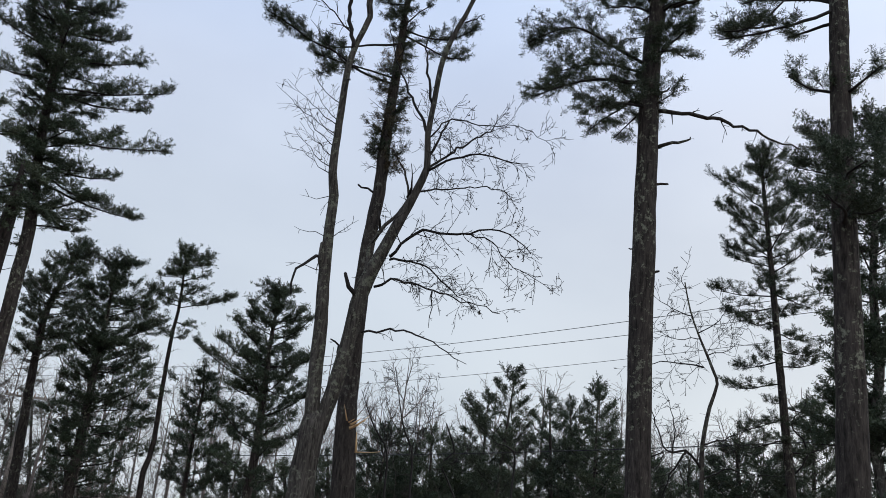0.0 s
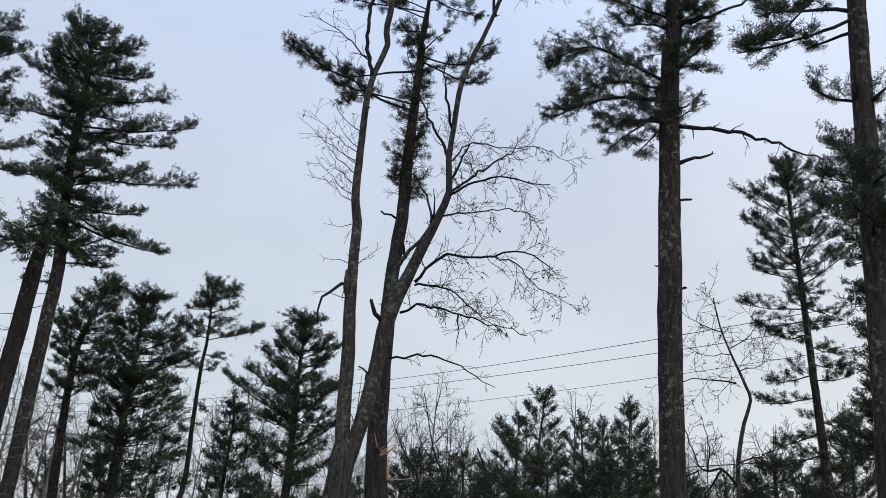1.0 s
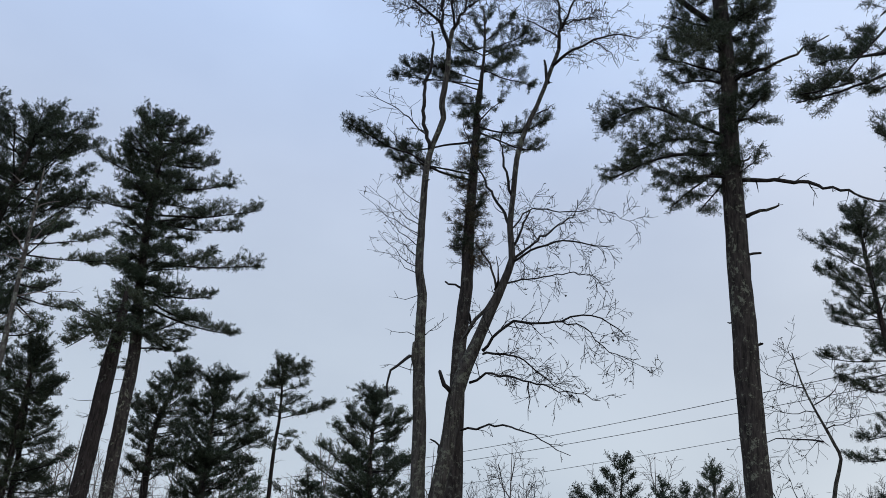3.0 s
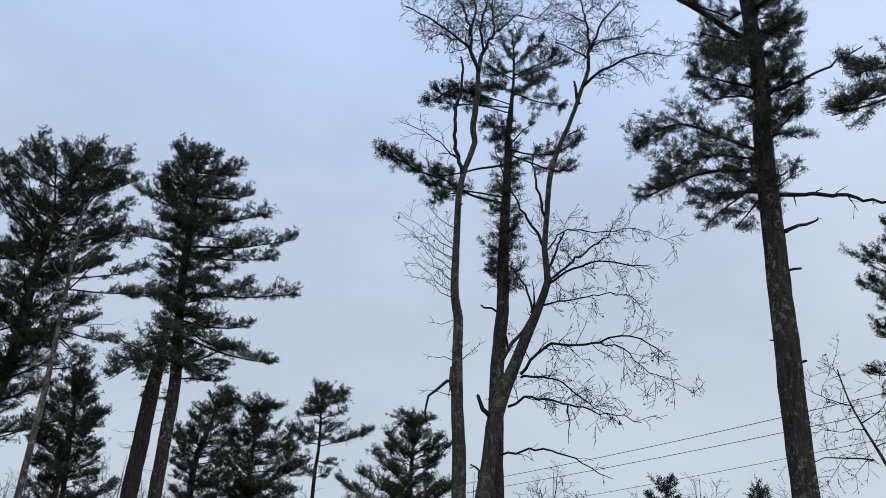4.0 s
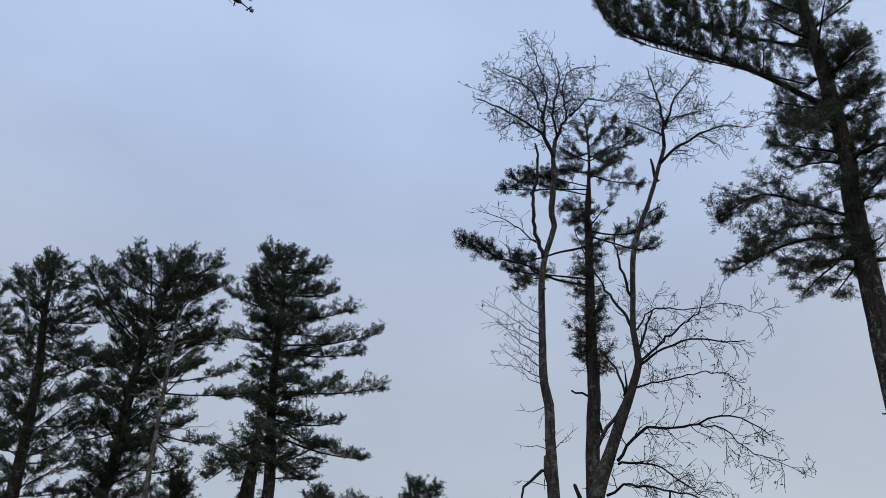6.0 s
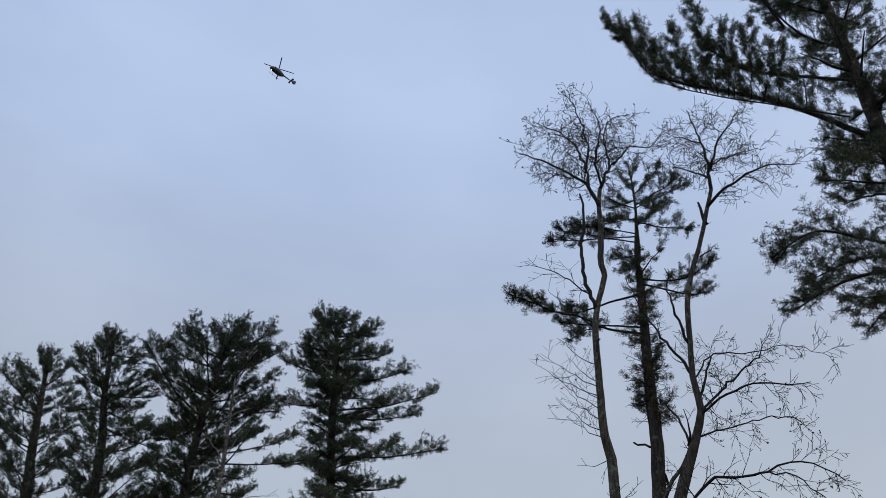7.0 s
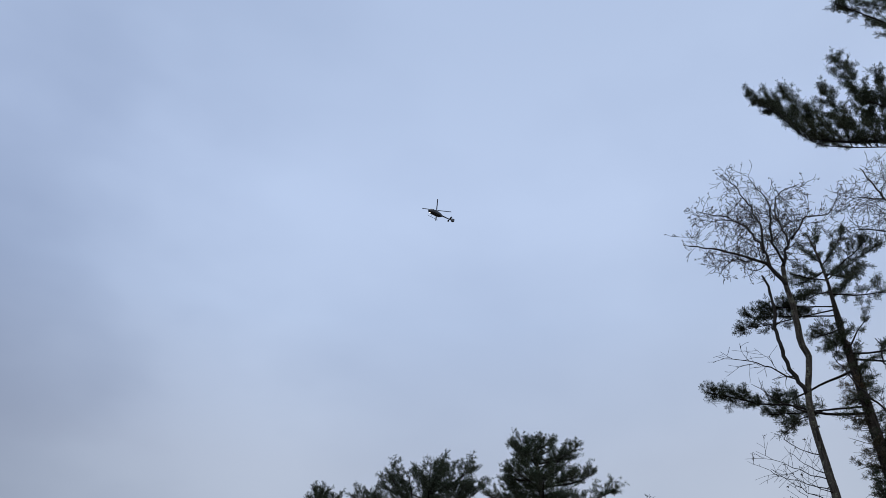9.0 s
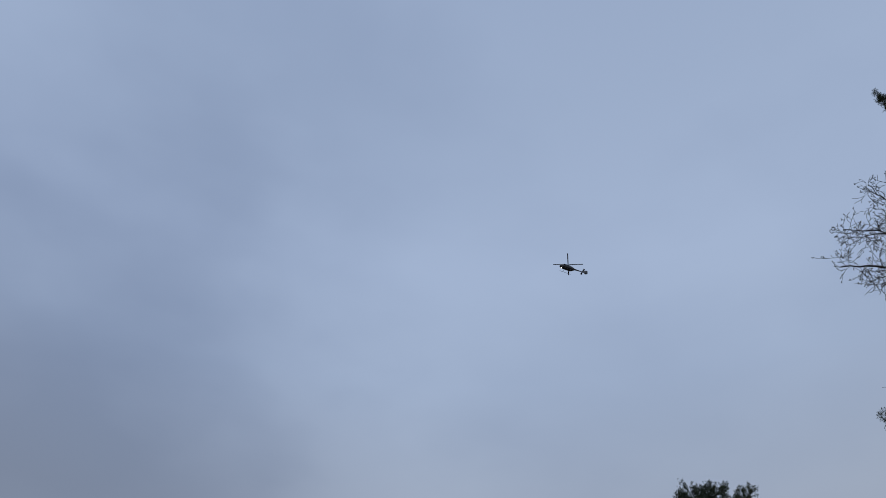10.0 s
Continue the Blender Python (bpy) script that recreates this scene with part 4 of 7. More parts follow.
split_pine.limb((-0.01, 0, 14.46), (-0.75, -0.4, 14.45), (-1.48, -0.8, 14.47), r=0.02, spread=0.5, bare=0.3, density=1.2)
split_pine.limb((0.01, 0, 14.82), (0.68, 0.15, 14.67), (1.34, 0.3, 14.55), r=0.02, spread=0.5, bare=0.3, density=1.2)
split_pine.limb((0.02, 0, 15.27), (0.79, 0.1, 15.63), (1.58, 0.2, 16.02), r=0.02, spread=0.5, bare=0.3, density=1.2)
split_pine.limb((0.02, 0, 15.36), (0.6, -0.25, 15.55), (1.17, -0.5, 15.77), r=0.02, spread=0.5, bare=0.3, density=1.2)
split_pine.limb((0.03, 0, 15.73), (0.4, 0.15, 16.2), (0.78, 0.3, 16.71), r=0.02, spread=0.5, bare=0.3, density=1.2)
split_pine.limb((0.02, 0, 15.27), (-0.35, -0.2, 15.31), (-0.72, -0.4, 15.39), r=0.02, spread=0.5, bare=0.3, density=1.2)
split_pine.limb((0.02, 0, 15.55), (-0.32, 0.3, 15.64), (-0.68, 0.6, 15.77), r=0.02, spread=0.5, bare=0.3, density=1.2)
split_pine.limb((0.03, 0, 15.83), (-0.13, 0.1, 16.14), (-0.28, 0.2, 16.5), r=0.02, spread=0.5, bare=0.3, density=1.2)
split_pine.limb((0, 0, 16.21), (0.01, 0, 16.48), (0.03, 0, 16.8), r=0.02, spread=0.5, bare=0.3, density=1.2)
split_pine.limb((0.02, 0, 15.46), (0.33, -0.45, 14.92), (0.63, -0.9, 14.43), r=0.02, spread=0.5, bare=0.3, density=1.2)
split_pine.limb((0.01, 0, 14.91), (-0.38, -0.5, 14.51), (-0.76, -1, 14.15), r=0.02, spread=0.5, bare=0.3, density=1.2)
split_pine.limb((-0.01, 0, 13.85), (-0.33, -0.25, 13.65), (-0.64, -0.5, 13.48), r=0.02, spread=0.5, bare=0.3, density=1.2)
split_pine.limb((-0.05, 0, 13.68), (-0.17, -0.25, 13.31), (-0.3, -0.5, 12.97), r=0.02, spread=0.5, bare=0.3, density=1.2)
split_pine.limb((0.01, 0, 14.73), (0.19, 0.5, 15.16), (0.38, 1, 15.63), r=0.02, spread=0.5, bare=0.3, density=1.2)
split_pine.bough((-0.12, 0, 10.08), (-0.38, -0.2, 9.73), (-0.63, -0.3, 9.69), r=0.015, twigs=0.6, reach=0.4, levels=2)
split_pine.bough((-0.13, 0, 8.72), (-0.38, 0, 8.82), (-0.6, 0, 8.9), r=0.03, end=0.7, twigs=0, reach=0.05, levels=1, name="broken_limb")
split_pine.bough((0.05, 0, 7.85), (0, -0.2, 8.04), (-0.03, -0.2, 8.24), r=0.03, end=0.7, twigs=0, reach=0.05, levels=1, name="broken_limb")
split_pine.bough((-0.04, -0.33, 3.39), (0.34, -0.42, 3.68), r=0.035, end=0.1, twigs=0, reach=0.02, levels=1, name="splinter", mat=RAW_WOOD)
split_pine.bough((-0.03, -0.33, 3.46), (0.18, -0.42, 3.61), r=0.03, end=0.1, twigs=0, reach=0.02, levels=1, name="splinter", mat=RAW_WOOD)
split_pine.bough((-0.07, -0.33, 3.51), (0.05, -0.42, 3.59), r=0.02, end=0.1, twigs=0, reach=0.02, levels=1, name="splinter", mat=RAW_WOOD)
split_pine.bough((-0.11, -0.33, 3.54), (-0.21, -0.42, 3.85), r=0.018, end=0.1, twigs=0, reach=0.02, levels=1, name="splinter", mat=RAW_WOOD)
split_pine.bough((0, -0.33, 3.42), (0.27, -0.42, 3.58), r=0.03, end=0.1, twigs=0, reach=0.02, levels=1, name="splinter", mat=RAW_WOOD)
split_pine.bough((0.16, -0.3, 2.92), (0.12, -0.32, 3.33), r=0.03, end=0.3, twigs=0, reach=0.02, levels=1, name="splinter", mat=RAW_WOOD)
split_pine.bough((0.16, -0.3, 2.93), (0.64, -0.5, 2.98), r=0.015, end=0.3, twigs=0, reach=0.02, levels=1, name="splinter", mat=RAW_WOOD)
# the trunk is clothed in dead twigs and browned tufts, thickest at mid-height
shag = np.random.default_rng(32)
for k in range(58):
    z = 9.3 + 4.4 * (k / 58) ** 1.25
    thick = 1.0 if z < 12.2 else 0.65
    w = k * 2.4 + shag.uniform(-0.5, 0.5)
    d = np.array((math.cos(w), math.sin(w), shag.uniform(-0.35, 0.45)))
    a = split_pine.at_height(z)[:3]
    ln = thick * shag.uniform(0.3, 0.62)
    split_pine.bough(a, a + d * ln * 0.5, a + d * ln + (0, 0, shag.uniform(-0.12, 0.1)), r=0.011, twigs=1.2, reach=0.36, levels=2, thin=0.004, name="dead_twig")
    if k % 3 != 1:
        split_pine.limb(a, a + d * ln * 0.4, a + d * ln * 0.85 + (0, 0, 0.06), r=0.008, spread=0.26, bare=0.1, density=1.3, old=0.5 if z < 12.2 else 0.15, sparse_twigs=0.25)

tall_pine = Tree("pine_tree", -26.58, 27, "tall pine with long level limbs and a grey trunk", "pine tree", 41, scale=1.35)
tall_pine.trunk((0.09, 0, -0.1, 0.43), (0.09, 0, 0.5, 0.39), (0.04, 0, 4.36, 0.39), (0.01, 0, 6.3, 0.38), (-0.01, 0, 8.52, 0.36), (-0.23, 0, 10.55, 0.3), (-0.41, 0, 12.37, 0.26), (-0.47, 0, 14.44, 0.22), (-0.58, 0, 15.96, 0.13), (-0.62, 0, 16.75, 0.06), mat=BARK_PINE)
tall_pine.crown([(8.87, 0.46, 1.07), (9.77, 0.6, 1.38), (10.52, 0.56, 1.54), (11.64, 0.73, 1.49), (12.64, 0.56, 1.43), (13.65, 0.97, 1.69), (14.47, 1.01, 1.41), (15.33, 1.09, 1.45), (16.22, 0.9, 1.29), (16.54, 0.85, 0.97), (16.95, 0.34, 0.24)], 60, rise=0.1, r=0.03, needle=NEEDLE_DARK)
tall_pine.limb((-0.27, 0, 13.21), (1.36, -0.3, 13.4), (2.97, -0.6, 13.89), r=0.04, spread=0.75, bare=0.25, density=1.15)
tall_pine.limb((-0.24, 0, 13), (1.13, 0.25, 13.14), (2.51, 0.5, 13.56), r=0.04, spread=0.75, bare=0.25, density=1.15)
tall_pine.limb((-0.11, 0, 11.62), (1.57, -0.2, 11.7), (3.25, -0.4, 12.06), r=0.04, spread=0.75, bare=0.25, density=1.15)
tall_pine.limb((-0.04, 0, 11.44), (0.9, 0.2, 11.81), (1.85, 0.4, 12.48), r=0.04, spread=0.75, bare=0.25, density=1.15)
tall_pine.limb((-0.13, 0, 10.66), (0.94, -0.15, 10.58), (1.99, -0.3, 10.76), r=0.04, spread=0.75, bare=0.25, density=1.15)
tall_pine.limb((-0.04, 0, 10.11), (1.42, 0.1, 9.79), (2.88, 0.2, 9.72), r=0.04, spread=0.75, bare=0.25, density=1.15)
tall_pine.limb((0, 0, 10.39), (0.89, -0.3, 9.96), (1.72, -0.6, 9.79), r=0.04, spread=0.75, bare=0.25, density=1.15)
tall_pine.limb((-0.38, 0, 14.24), (0.82, 0.15, 14.48), (2.01, 0.3, 15.02), r=0.04, spread=0.75, bare=0.25, density=1.15)
tall_pine.limb((-0.44, 0, 15.1), (0.5, 0.1, 15.22), (1.42, 0.2, 15.65), r=0.04, spread=0.75, bare=0.25, density=1.15)
tall_pine.limb((-0.54, 0, 15.97), (0.18, -0.1, 16.07), (0.87, -0.2, 16.48), r=0.04, spread=0.75, bare=0.25, density=1.15)
tall_pine.limb((-0.32, 0, 13.51), (-1.26, -0.15, 13.24), (-2.22, -0.3, 13.26), r=0.04, spread=0.75, bare=0.25, density=1.15)
tall_pine.limb((-0.34, 0, 14.46), (-1.33, 0.15, 14.64), (-2.38, 0.3, 15.11), r=0.04, spread=0.75, bare=0.25, density=1.15)
tall_pine.limb((-0.16, 0, 11.91), (-1.02, 0.1, 11.43), (-1.92, 0.2, 11.23), r=0.04, spread=0.75, bare=0.25, density=1.15)
tall_pine.limb((-0.1, 0, 10.47), (-0.42, -0.15, 10.2), (-0.77, -0.3, 10.19), r=0.04, spread=0.75, bare=0.25, density=1.15)
tall_pine.limb((0.08, 0, 9.39), (0.48, -0.25, 8.97), (0.83, -0.5, 8.81), r=0.04, spread=0.75, bare=0.25, density=1.15)
tall_pine.limb((0.1, 0, 9.21), (0.81, 0.15, 9.22), (1.5, 0.3, 9.48), r=0.04, spread=0.75, bare=0.25, density=1.15)
tall_pine.limb((-0.54, 0, 16.08), (-1, 0.05, 16.28), (-1.53, 0.1, 16.79), r=0.04, spread=0.75, bare=0.25, density=1.15)
tall_pine.limb((-0.55, 0, 16.31), (-0.23, 0.05, 16.43), (0.04, 0.1, 16.87), r=0.04, spread=0.75, bare=0.25, density=1.15)
tall_pine.limb((-0.54, 0, 15.52), (-1.1, -0.2, 15.32), (-1.69, -0.4, 15.42), r=0.04, spread=0.75, bare=0.25, density=1.15)
tall_pine.thicket(8.0, 15.5, 54, 0.95, needle=NEEDLE_DARK)
tall_pine.bough((-0.41, 0, 12.37), (-1.01, -0.2, 12.59), (-1.32, -0.2, 12.84), r=0.03, twigs=0.6, reach=0.6, levels=2)

brown_pine = Tree("pine_tree", -27.95, 24, "brown pine trunk with dead stubs and one drooping spray", "pine tree", 42, scale=1.2)
brown_pine.trunk((-0.09, 0, -0.1, 0.48), (-0.09, 0, 0.5, 0.44), (-0.04, 0, 4.38, 0.43), (-0.01, 0, 5.96, 0.42), (0.02, 0, 7.71, 0.39), (0.04, 0, 8.28, 0.32), (0.05, 0, 9.09, 0.21), (0.03, 0, 9.59, 0.09), mat=BARK_RED)
brown_pine.limb((0.07, 0, 8.45), (-0.54, -0.2, 8.29), (-1.1, -0.4, 8.02), r=0.03, spread=0.6, bare=0.2, density=1.2)
brown_pine.limb((0.03, 0, 8.68), (-0.58, -0.4, 8.11), (-1.13, -0.8, 7.45), r=0.03, spread=0.6, bare=0.2, density=1.2)
brown_pine.limb((0.03, 0, 8.93), (-0.44, 0.25, 8.8), (-0.89, 0.5, 8.54), r=0.03, spread=0.6, bare=0.2, density=1.2)
brown_pine.limb((0.06, 0, 8.69), (0.42, -0.3, 8.51), (0.8, -0.6, 8.22), r=0.03, spread=0.6, bare=0.2, density=1.2)
brown_pine.limb((0.05, 0, 9.09), (-0.13, -0.3, 9), (-0.28, -0.6, 8.78), r=0.03, spread=0.6, bare=0.2, density=1.2)
brown_pine.limb((0.01, 0, 8.6), (-0.08, -0.45, 8.13), (-0.14, -0.9, 7.55), r=0.03, spread=0.6, bare=0.2, density=1.2)
brown_pine.limb((0.02, 0, 9.42), (0.27, -0.25, 9.27), (0.53, -0.5, 9), r=0.03, spread=0.6, bare=0.2, density=1.2)
brown_pine.limb((0.07, 0, 8.45), (-0.16, -0.45, 8.23), (-0.35, -0.9, 7.9), r=0.03, spread=0.6, bare=0.2, density=1.2)
brown_pine.bough((0.05, 0, 8.36), (-0.61, -0.2, 8.61), (-1.27, -0.3, 8.89), r=0.035, twigs=0.3, reach=0.4, levels=2)
brown_pine.dead_sticks(5.5, 8.5, 7, 1.0)
brown_pine.dead_sticks(1.0, 5.0, 10, 2.0, TWIG_GREY)

round_pine = Tree("pine_tree", -37.22, 28, "old pine with a broad rounded dark crown", "pine tree", 43, scale=1.35)
round_pine.trunk((-0.45, 0, -0.1, 0.47), (-0.45, 0, 0.5, 0.43), (0.15, 0, 6.81, 0.42), (0.42, 0, 8.93, 0.36), (0.4, 0, 10.94, 0.3), (0.45, 0, 12.72, 0.24), (0.69, 0, 14.45, 0.16), (0.8, 0, 15.81, 0.07), mat=BARK_PINE)
round_pine.thicket(8.0, 16.0, 40, 1.0, needle=NEEDLE_DARK)
round_pine.crown([(6.64, 0.36, 2.1), (8.31, 0.53, 1.68), (9.19, 0.66, 1.58), (10.3, 0.6, 1.69), (11.64, 0.69, 1.74), (12.87, 0.77, 1.98), (14.1, 1.3, 1.93), (14.91, 1.75, 1.86), (15.79, 1.69, 1.53), (16.15, 1.25, 1.27), (16.51, 0.35, 0.75)], 76, rise=0.3, r=0.035, needle=NEEDLE_DARK)
round_pine.limb((0.77, 0, 15.35), (1.04, 0.1, 15.95), (1.27, 0.2, 16.78), r=0.04, spread=0.9, bare=0.25, density=1.1, needle=NEEDLE_DARK)
round_pine.limb((0.77, 0, 15.35), (1.57, -0.15, 15.73), (2.36, -0.3, 16.34), r=0.04, spread=0.9, bare=0.25, density=1.1, needle=NEEDLE_DARK)
round_pine.limb((0.78, 0, 14.48), (1.77, 0.15, 15.04), (2.77, 0.3, 15.84), r=0.04, spread=0.9, bare=0.25, density=1.1, needle=NEEDLE_DARK)
round_pine.limb((0.56, 0, 14.63), (-0.36, 0.1, 14.86), (-1.32, 0.2, 15.29), r=0.04, spread=0.9, bare=0.25, density=1.1, needle=NEEDLE_DARK)
round_pine.limb((0.61, 0, 13.59), (-0.29, -0.15, 13.7), (-1.21, -0.3, 14.01), r=0.04, spread=0.9, bare=0.25, density=1.1, needle=NEEDLE_DARK)
round_pine.limb((0.73, 0, 15.12), (0.07, 0.05, 15.38), (-0.64, 0.1, 15.84), r=0.04, spread=0.9, bare=0.25, density=1.1, needle=NEEDLE_DARK)
round_pine.limb((0.7, 0, 13.19), (1.83, -0.15, 13.15), (2.94, -0.3, 13.32), r=0.04, spread=0.9, bare=0.25, density=1.1, needle=NEEDLE_DARK)
round_pine.limb((0.58, 0, 12.55), (-0.1, 0.1, 12.13), (-0.82, 0.2, 11.9), r=0.04, spread=0.9, bare=0.25, density=1.1, needle=NEEDLE_DARK)
round_pine.limb((0.51, 0, 10.97), (-0.18, 0.15, 10.87), (-0.91, 0.3, 10.95), r=0.04, spread=0.9, bare=0.25, density=1.1, needle=NEEDLE_DARK)
round_pine.limb((0.48, 0, 10.02), (-0.09, -0.1, 9.61), (-0.68, -0.2, 9.37), r=0.04, spread=0.9, bare=0.25, density=1.1, needle=NEEDLE_DARK)
round_pine.limb((0.42, 0, 8.93), (0.09, 0.1, 8.63), (-0.28, 0.2, 8.5), r=0.04, spread=0.9, bare=0.25, density=1.1, needle=NEEDLE_DARK)
round_pine.limb((0.53, 0, 9.48), (1.14, 0.2, 9.66), (1.73, 0.4, 10.01), r=0.04, spread=0.9, bare=0.25, density=1.1, needle=NEEDLE_DARK)

pale_pine = Tree("pine_tree", -34.26, 25, "half-dead pine with a pale bare trunk and thin boughs", "pine tree", 44, scale=1.3)
pale_pine.trunk((0.07, 0, -0.1, 0.19), (0.07, 0, 0.5, 0.17), (0.07, 0, 6.43, 0.17), (0.07, 0, 7.37, 0.16), (0.01, 0, 8.95, 0.13), (-0.05, 0, 10.47, 0.11), (-0.1, 0, 12.08, 0.08), (-0.14, 0, 13.02, 0.04), mat=BARK_PALE)
pale_pine.limb((0.02, 0, 10.66), (1.01, 0.15, 11.01), (2.01, 0.3, 11.55), r=0.025, spread=0.55, bare=0.45, density=0.9)
pale_pine.limb((0.01, 0, 10.31), (1.22, -0.15, 10.41), (2.41, -0.3, 10.68), r=0.025, spread=0.55, bare=0.45, density=0.9)
pale_pine.limb((0.01, 0, 9.96), (0.42, 0.25, 9.99), (0.8, 0.5, 10.19), r=0.025, spread=0.55, bare=0.45, density=0.9)
pale_pine.limb((0.04, 0, 9.12), (0.84, -0.1, 9), (1.6, -0.2, 9.04), r=0.025, spread=0.55, bare=0.45, density=0.9)
pale_pine.limb((0.05, 0, 8.96), (0.53, 0.15, 8.67), (0.97, 0.3, 8.54), r=0.025, spread=0.55, bare=0.45, density=0.9)
pale_pine.limb((0.01, 0, 10.31), (0.34, -0.25, 10.72), (0.63, -0.5, 11.31), r=0.025, spread=0.55, bare=0.45, density=0.9)
pale_pine.limb((0.05, 0, 9.46), (0.48, 0.1, 9.49), (0.88, 0.2, 9.68), r=0.025, spread=0.55, bare=0.45, density=0.9)
pale_pine.limb((0.07, 0, 7.99), (0.45, -0.15, 8.1), (0.8, -0.3, 8.36), r=0.025, spread=0.55, bare=0.45, density=0.9)
pale_pine.limb((-0.02, 0, 10.83), (0.35, 0.2, 11.07), (0.69, 0.4, 11.49), r=0.025, spread=0.55, bare=0.45, density=0.9)
pale_pine.bough((0.01, 0, 10.31), (-0.41, -0.2, 10.74), (-0.81, -0.3, 11.08), r=0.022, twigs=0.5, reach=0.6, levels=2, mat=TWIG_GREY)
pale_pine.bough((-0.02, 0, 10.13), (-0.5, -0.2, 10.12), (-0.94, -0.3, 10.01), r=0.022, twigs=0.5, reach=0.6, levels=2, mat=TWIG_GREY)
pale_pine.bough((0.04, 0, 8.79), (0.58, -0.2, 8.53), (1.14, -0.3, 8.17), r=0.022, twigs=0.5, reach=0.6, levels=2, mat=TWIG_GREY)
pale_pine.bough((-0.09, 0, 11.72), (0.2, -0.2, 11.91), (0.51, -0.3, 12), r=0.022, twigs=0.5, reach=0.6, levels=2, mat=TWIG_GREY)
pale_pine.bough((-0.1, 0, 12.08), (-0.55, -0.2, 12.34), (-0.97, -0.3, 12.49), r=0.022, twigs=0.5, reach=0.6, levels=2, mat=TWIG_GREY)
pale_pine.bough((0.01, 0, 8.62), (-0.33, -0.2, 8.1), (-0.63, -0.3, 7.5), r=0.022, twigs=0.5, reach=0.6, levels=2, mat=TWIG_GREY)
pale_pine.bough((0.02, 0, 9.12), (0.74, -0.2, 9.34), (1.5, -0.3, 9.47), r=0.022, twigs=0.5, reach=0.6, levels=2, mat=TWIG_GREY)
pale_pine.bough((-0.05, 0, 10.47), (0.31, -0.2, 11.16), (0.72, -0.3, 11.77), r=0.022, twigs=0.5, reach=0.6, levels=2, mat=TWIG_GREY)

leaning_pine = Tree("pine_tree", -41.88, 29, "leaning pine with an open irregular crown", "pine tree", 45, scale=1.4)
leaning_pine.trunk((0.54, 0, -0.1, 0.44), (0.54, 0, 0.5, 0.4), (0.24, 0, 7.01, 0.39), (0.1, 0, 9.39, 0.32), (-0.12, 0, 11.77, 0.27), (-0.44, 0, 13.47, 0.2), (-0.59, 0, 14.91, 0.13), (-0.75, 0, 15.64, 0.06), mat=BARK_PINE)
leaning_pine.crown([(6.17, 0.36, 2.32), (7.69, 0.65, 2.1), (9.31, 0.79, 1.7), (11.08, 0.89, 1.86), (11.79, 1, 1.61), (12.96, 0.63, 1.6), (13.71, 0.86, 1.38), (14.51, 0.97, 1.21), (15.13, 0.76, 0.89), (15.74, 0.34, 0.22)], 74, rise=0.25, r=0.03, needle=NEEDLE_DARK)
leaning_pine.limb((-0.27, 0, 12.89), (0.81, -0.15, 12.49), (1.86, -0.3, 12.24), r=0.035, spread=0.75, bare=0.25, density=1.1)
leaning_pine.limb((-0.35, 0, 13.48), (0.45, 0.15, 13.61), (1.25, 0.3, 13.89), r=0.035, spread=0.75, bare=0.25, density=1.1)
leaning_pine.limb((-0.52, 0, 14.07), (-1.07, 0.1, 14.45), (-1.68, 0.2, 15), r=0.035, spread=0.75, bare=0.25, density=1.1)
leaning_pine.limb((-0.31, 0, 13.08), (-0.84, -0.1, 12.77), (-1.39, -0.2, 12.62), r=0.035, spread=0.75, bare=0.25, density=1.1)
leaning_pine.limb((-0.14, 0, 12.32), (0.79, 0.15, 12.06), (1.72, 0.3, 11.94), r=0.035, spread=0.75, bare=0.25, density=1.1)
leaning_pine.limb((-0.59, 0, 14.91), (0.1, -0.1, 14.91), (0.76, -0.2, 15.08), r=0.035, spread=0.75, bare=0.25, density=1.1)

outer_pine = Tree("pine_tree", -45.22, 32, "pine with a ragged forked crown leaning outwards", "pine tree", 46, scale=1.5)
outer_pine.trunk((0.94, 0, -0.1, 0.44), (0.96, 0, 0.5, 0.4), (-0.11, 0, 10.05, 0.39), (-0.41, 0, 12.03, 0.3), (-0.61, 0, 13.65, 0.23), (-0.75, 0, 14.94, 0.14), (-0.93, 0, 15.77, 0.06), mat=BARK_PINE)
outer_pine.crown([(6.47, 0.63, 2.34), (8.08, 0.92, 1.95), (9.81, 1.06, 1.54), (11.1, 1.15, 1.59), (12.04, 1.2, 1.31), (13.04, 1.17, 1.19), (13.85, 1.3, 1.19), (14.69, 1.26, 0.98), (15.38, 0.58, 0.65), (15.81, 0.2, 0.2)], 58, rise=0.35, r=0.03)
outer_pine.limb((-0.59, 0, 13.44), (-1.43, 0.05, 13.61), (-2.35, 0.1, 14.1), r=0.035, spread=0.75, bare=0.3, density=1.1)
outer_pine.limb((-0.65, 0, 13.65), (-1.37, -0.1, 14.07), (-2.19, -0.2, 14.82), r=0.035, spread=0.75, bare=0.3, density=1.1)
outer_pine.limb((-0.68, 0, 14.07), (-1.18, 0.1, 14.44), (-1.78, 0.2, 15.14), r=0.035, spread=0.75, bare=0.3, density=1.1)
outer_pine.limb((-0.72, 0, 14.5), (-0.33, 0.05, 14.92), (-0.03, 0.1, 15.71), r=0.035, spread=0.75, bare=0.3, density=1.1)
outer_pine.limb((-0.42, 0, 12.23), (-1.1, 0.1, 12.49), (-1.86, 0.2, 13.07), r=0.035, spread=0.75, bare=0.3, density=1.1)

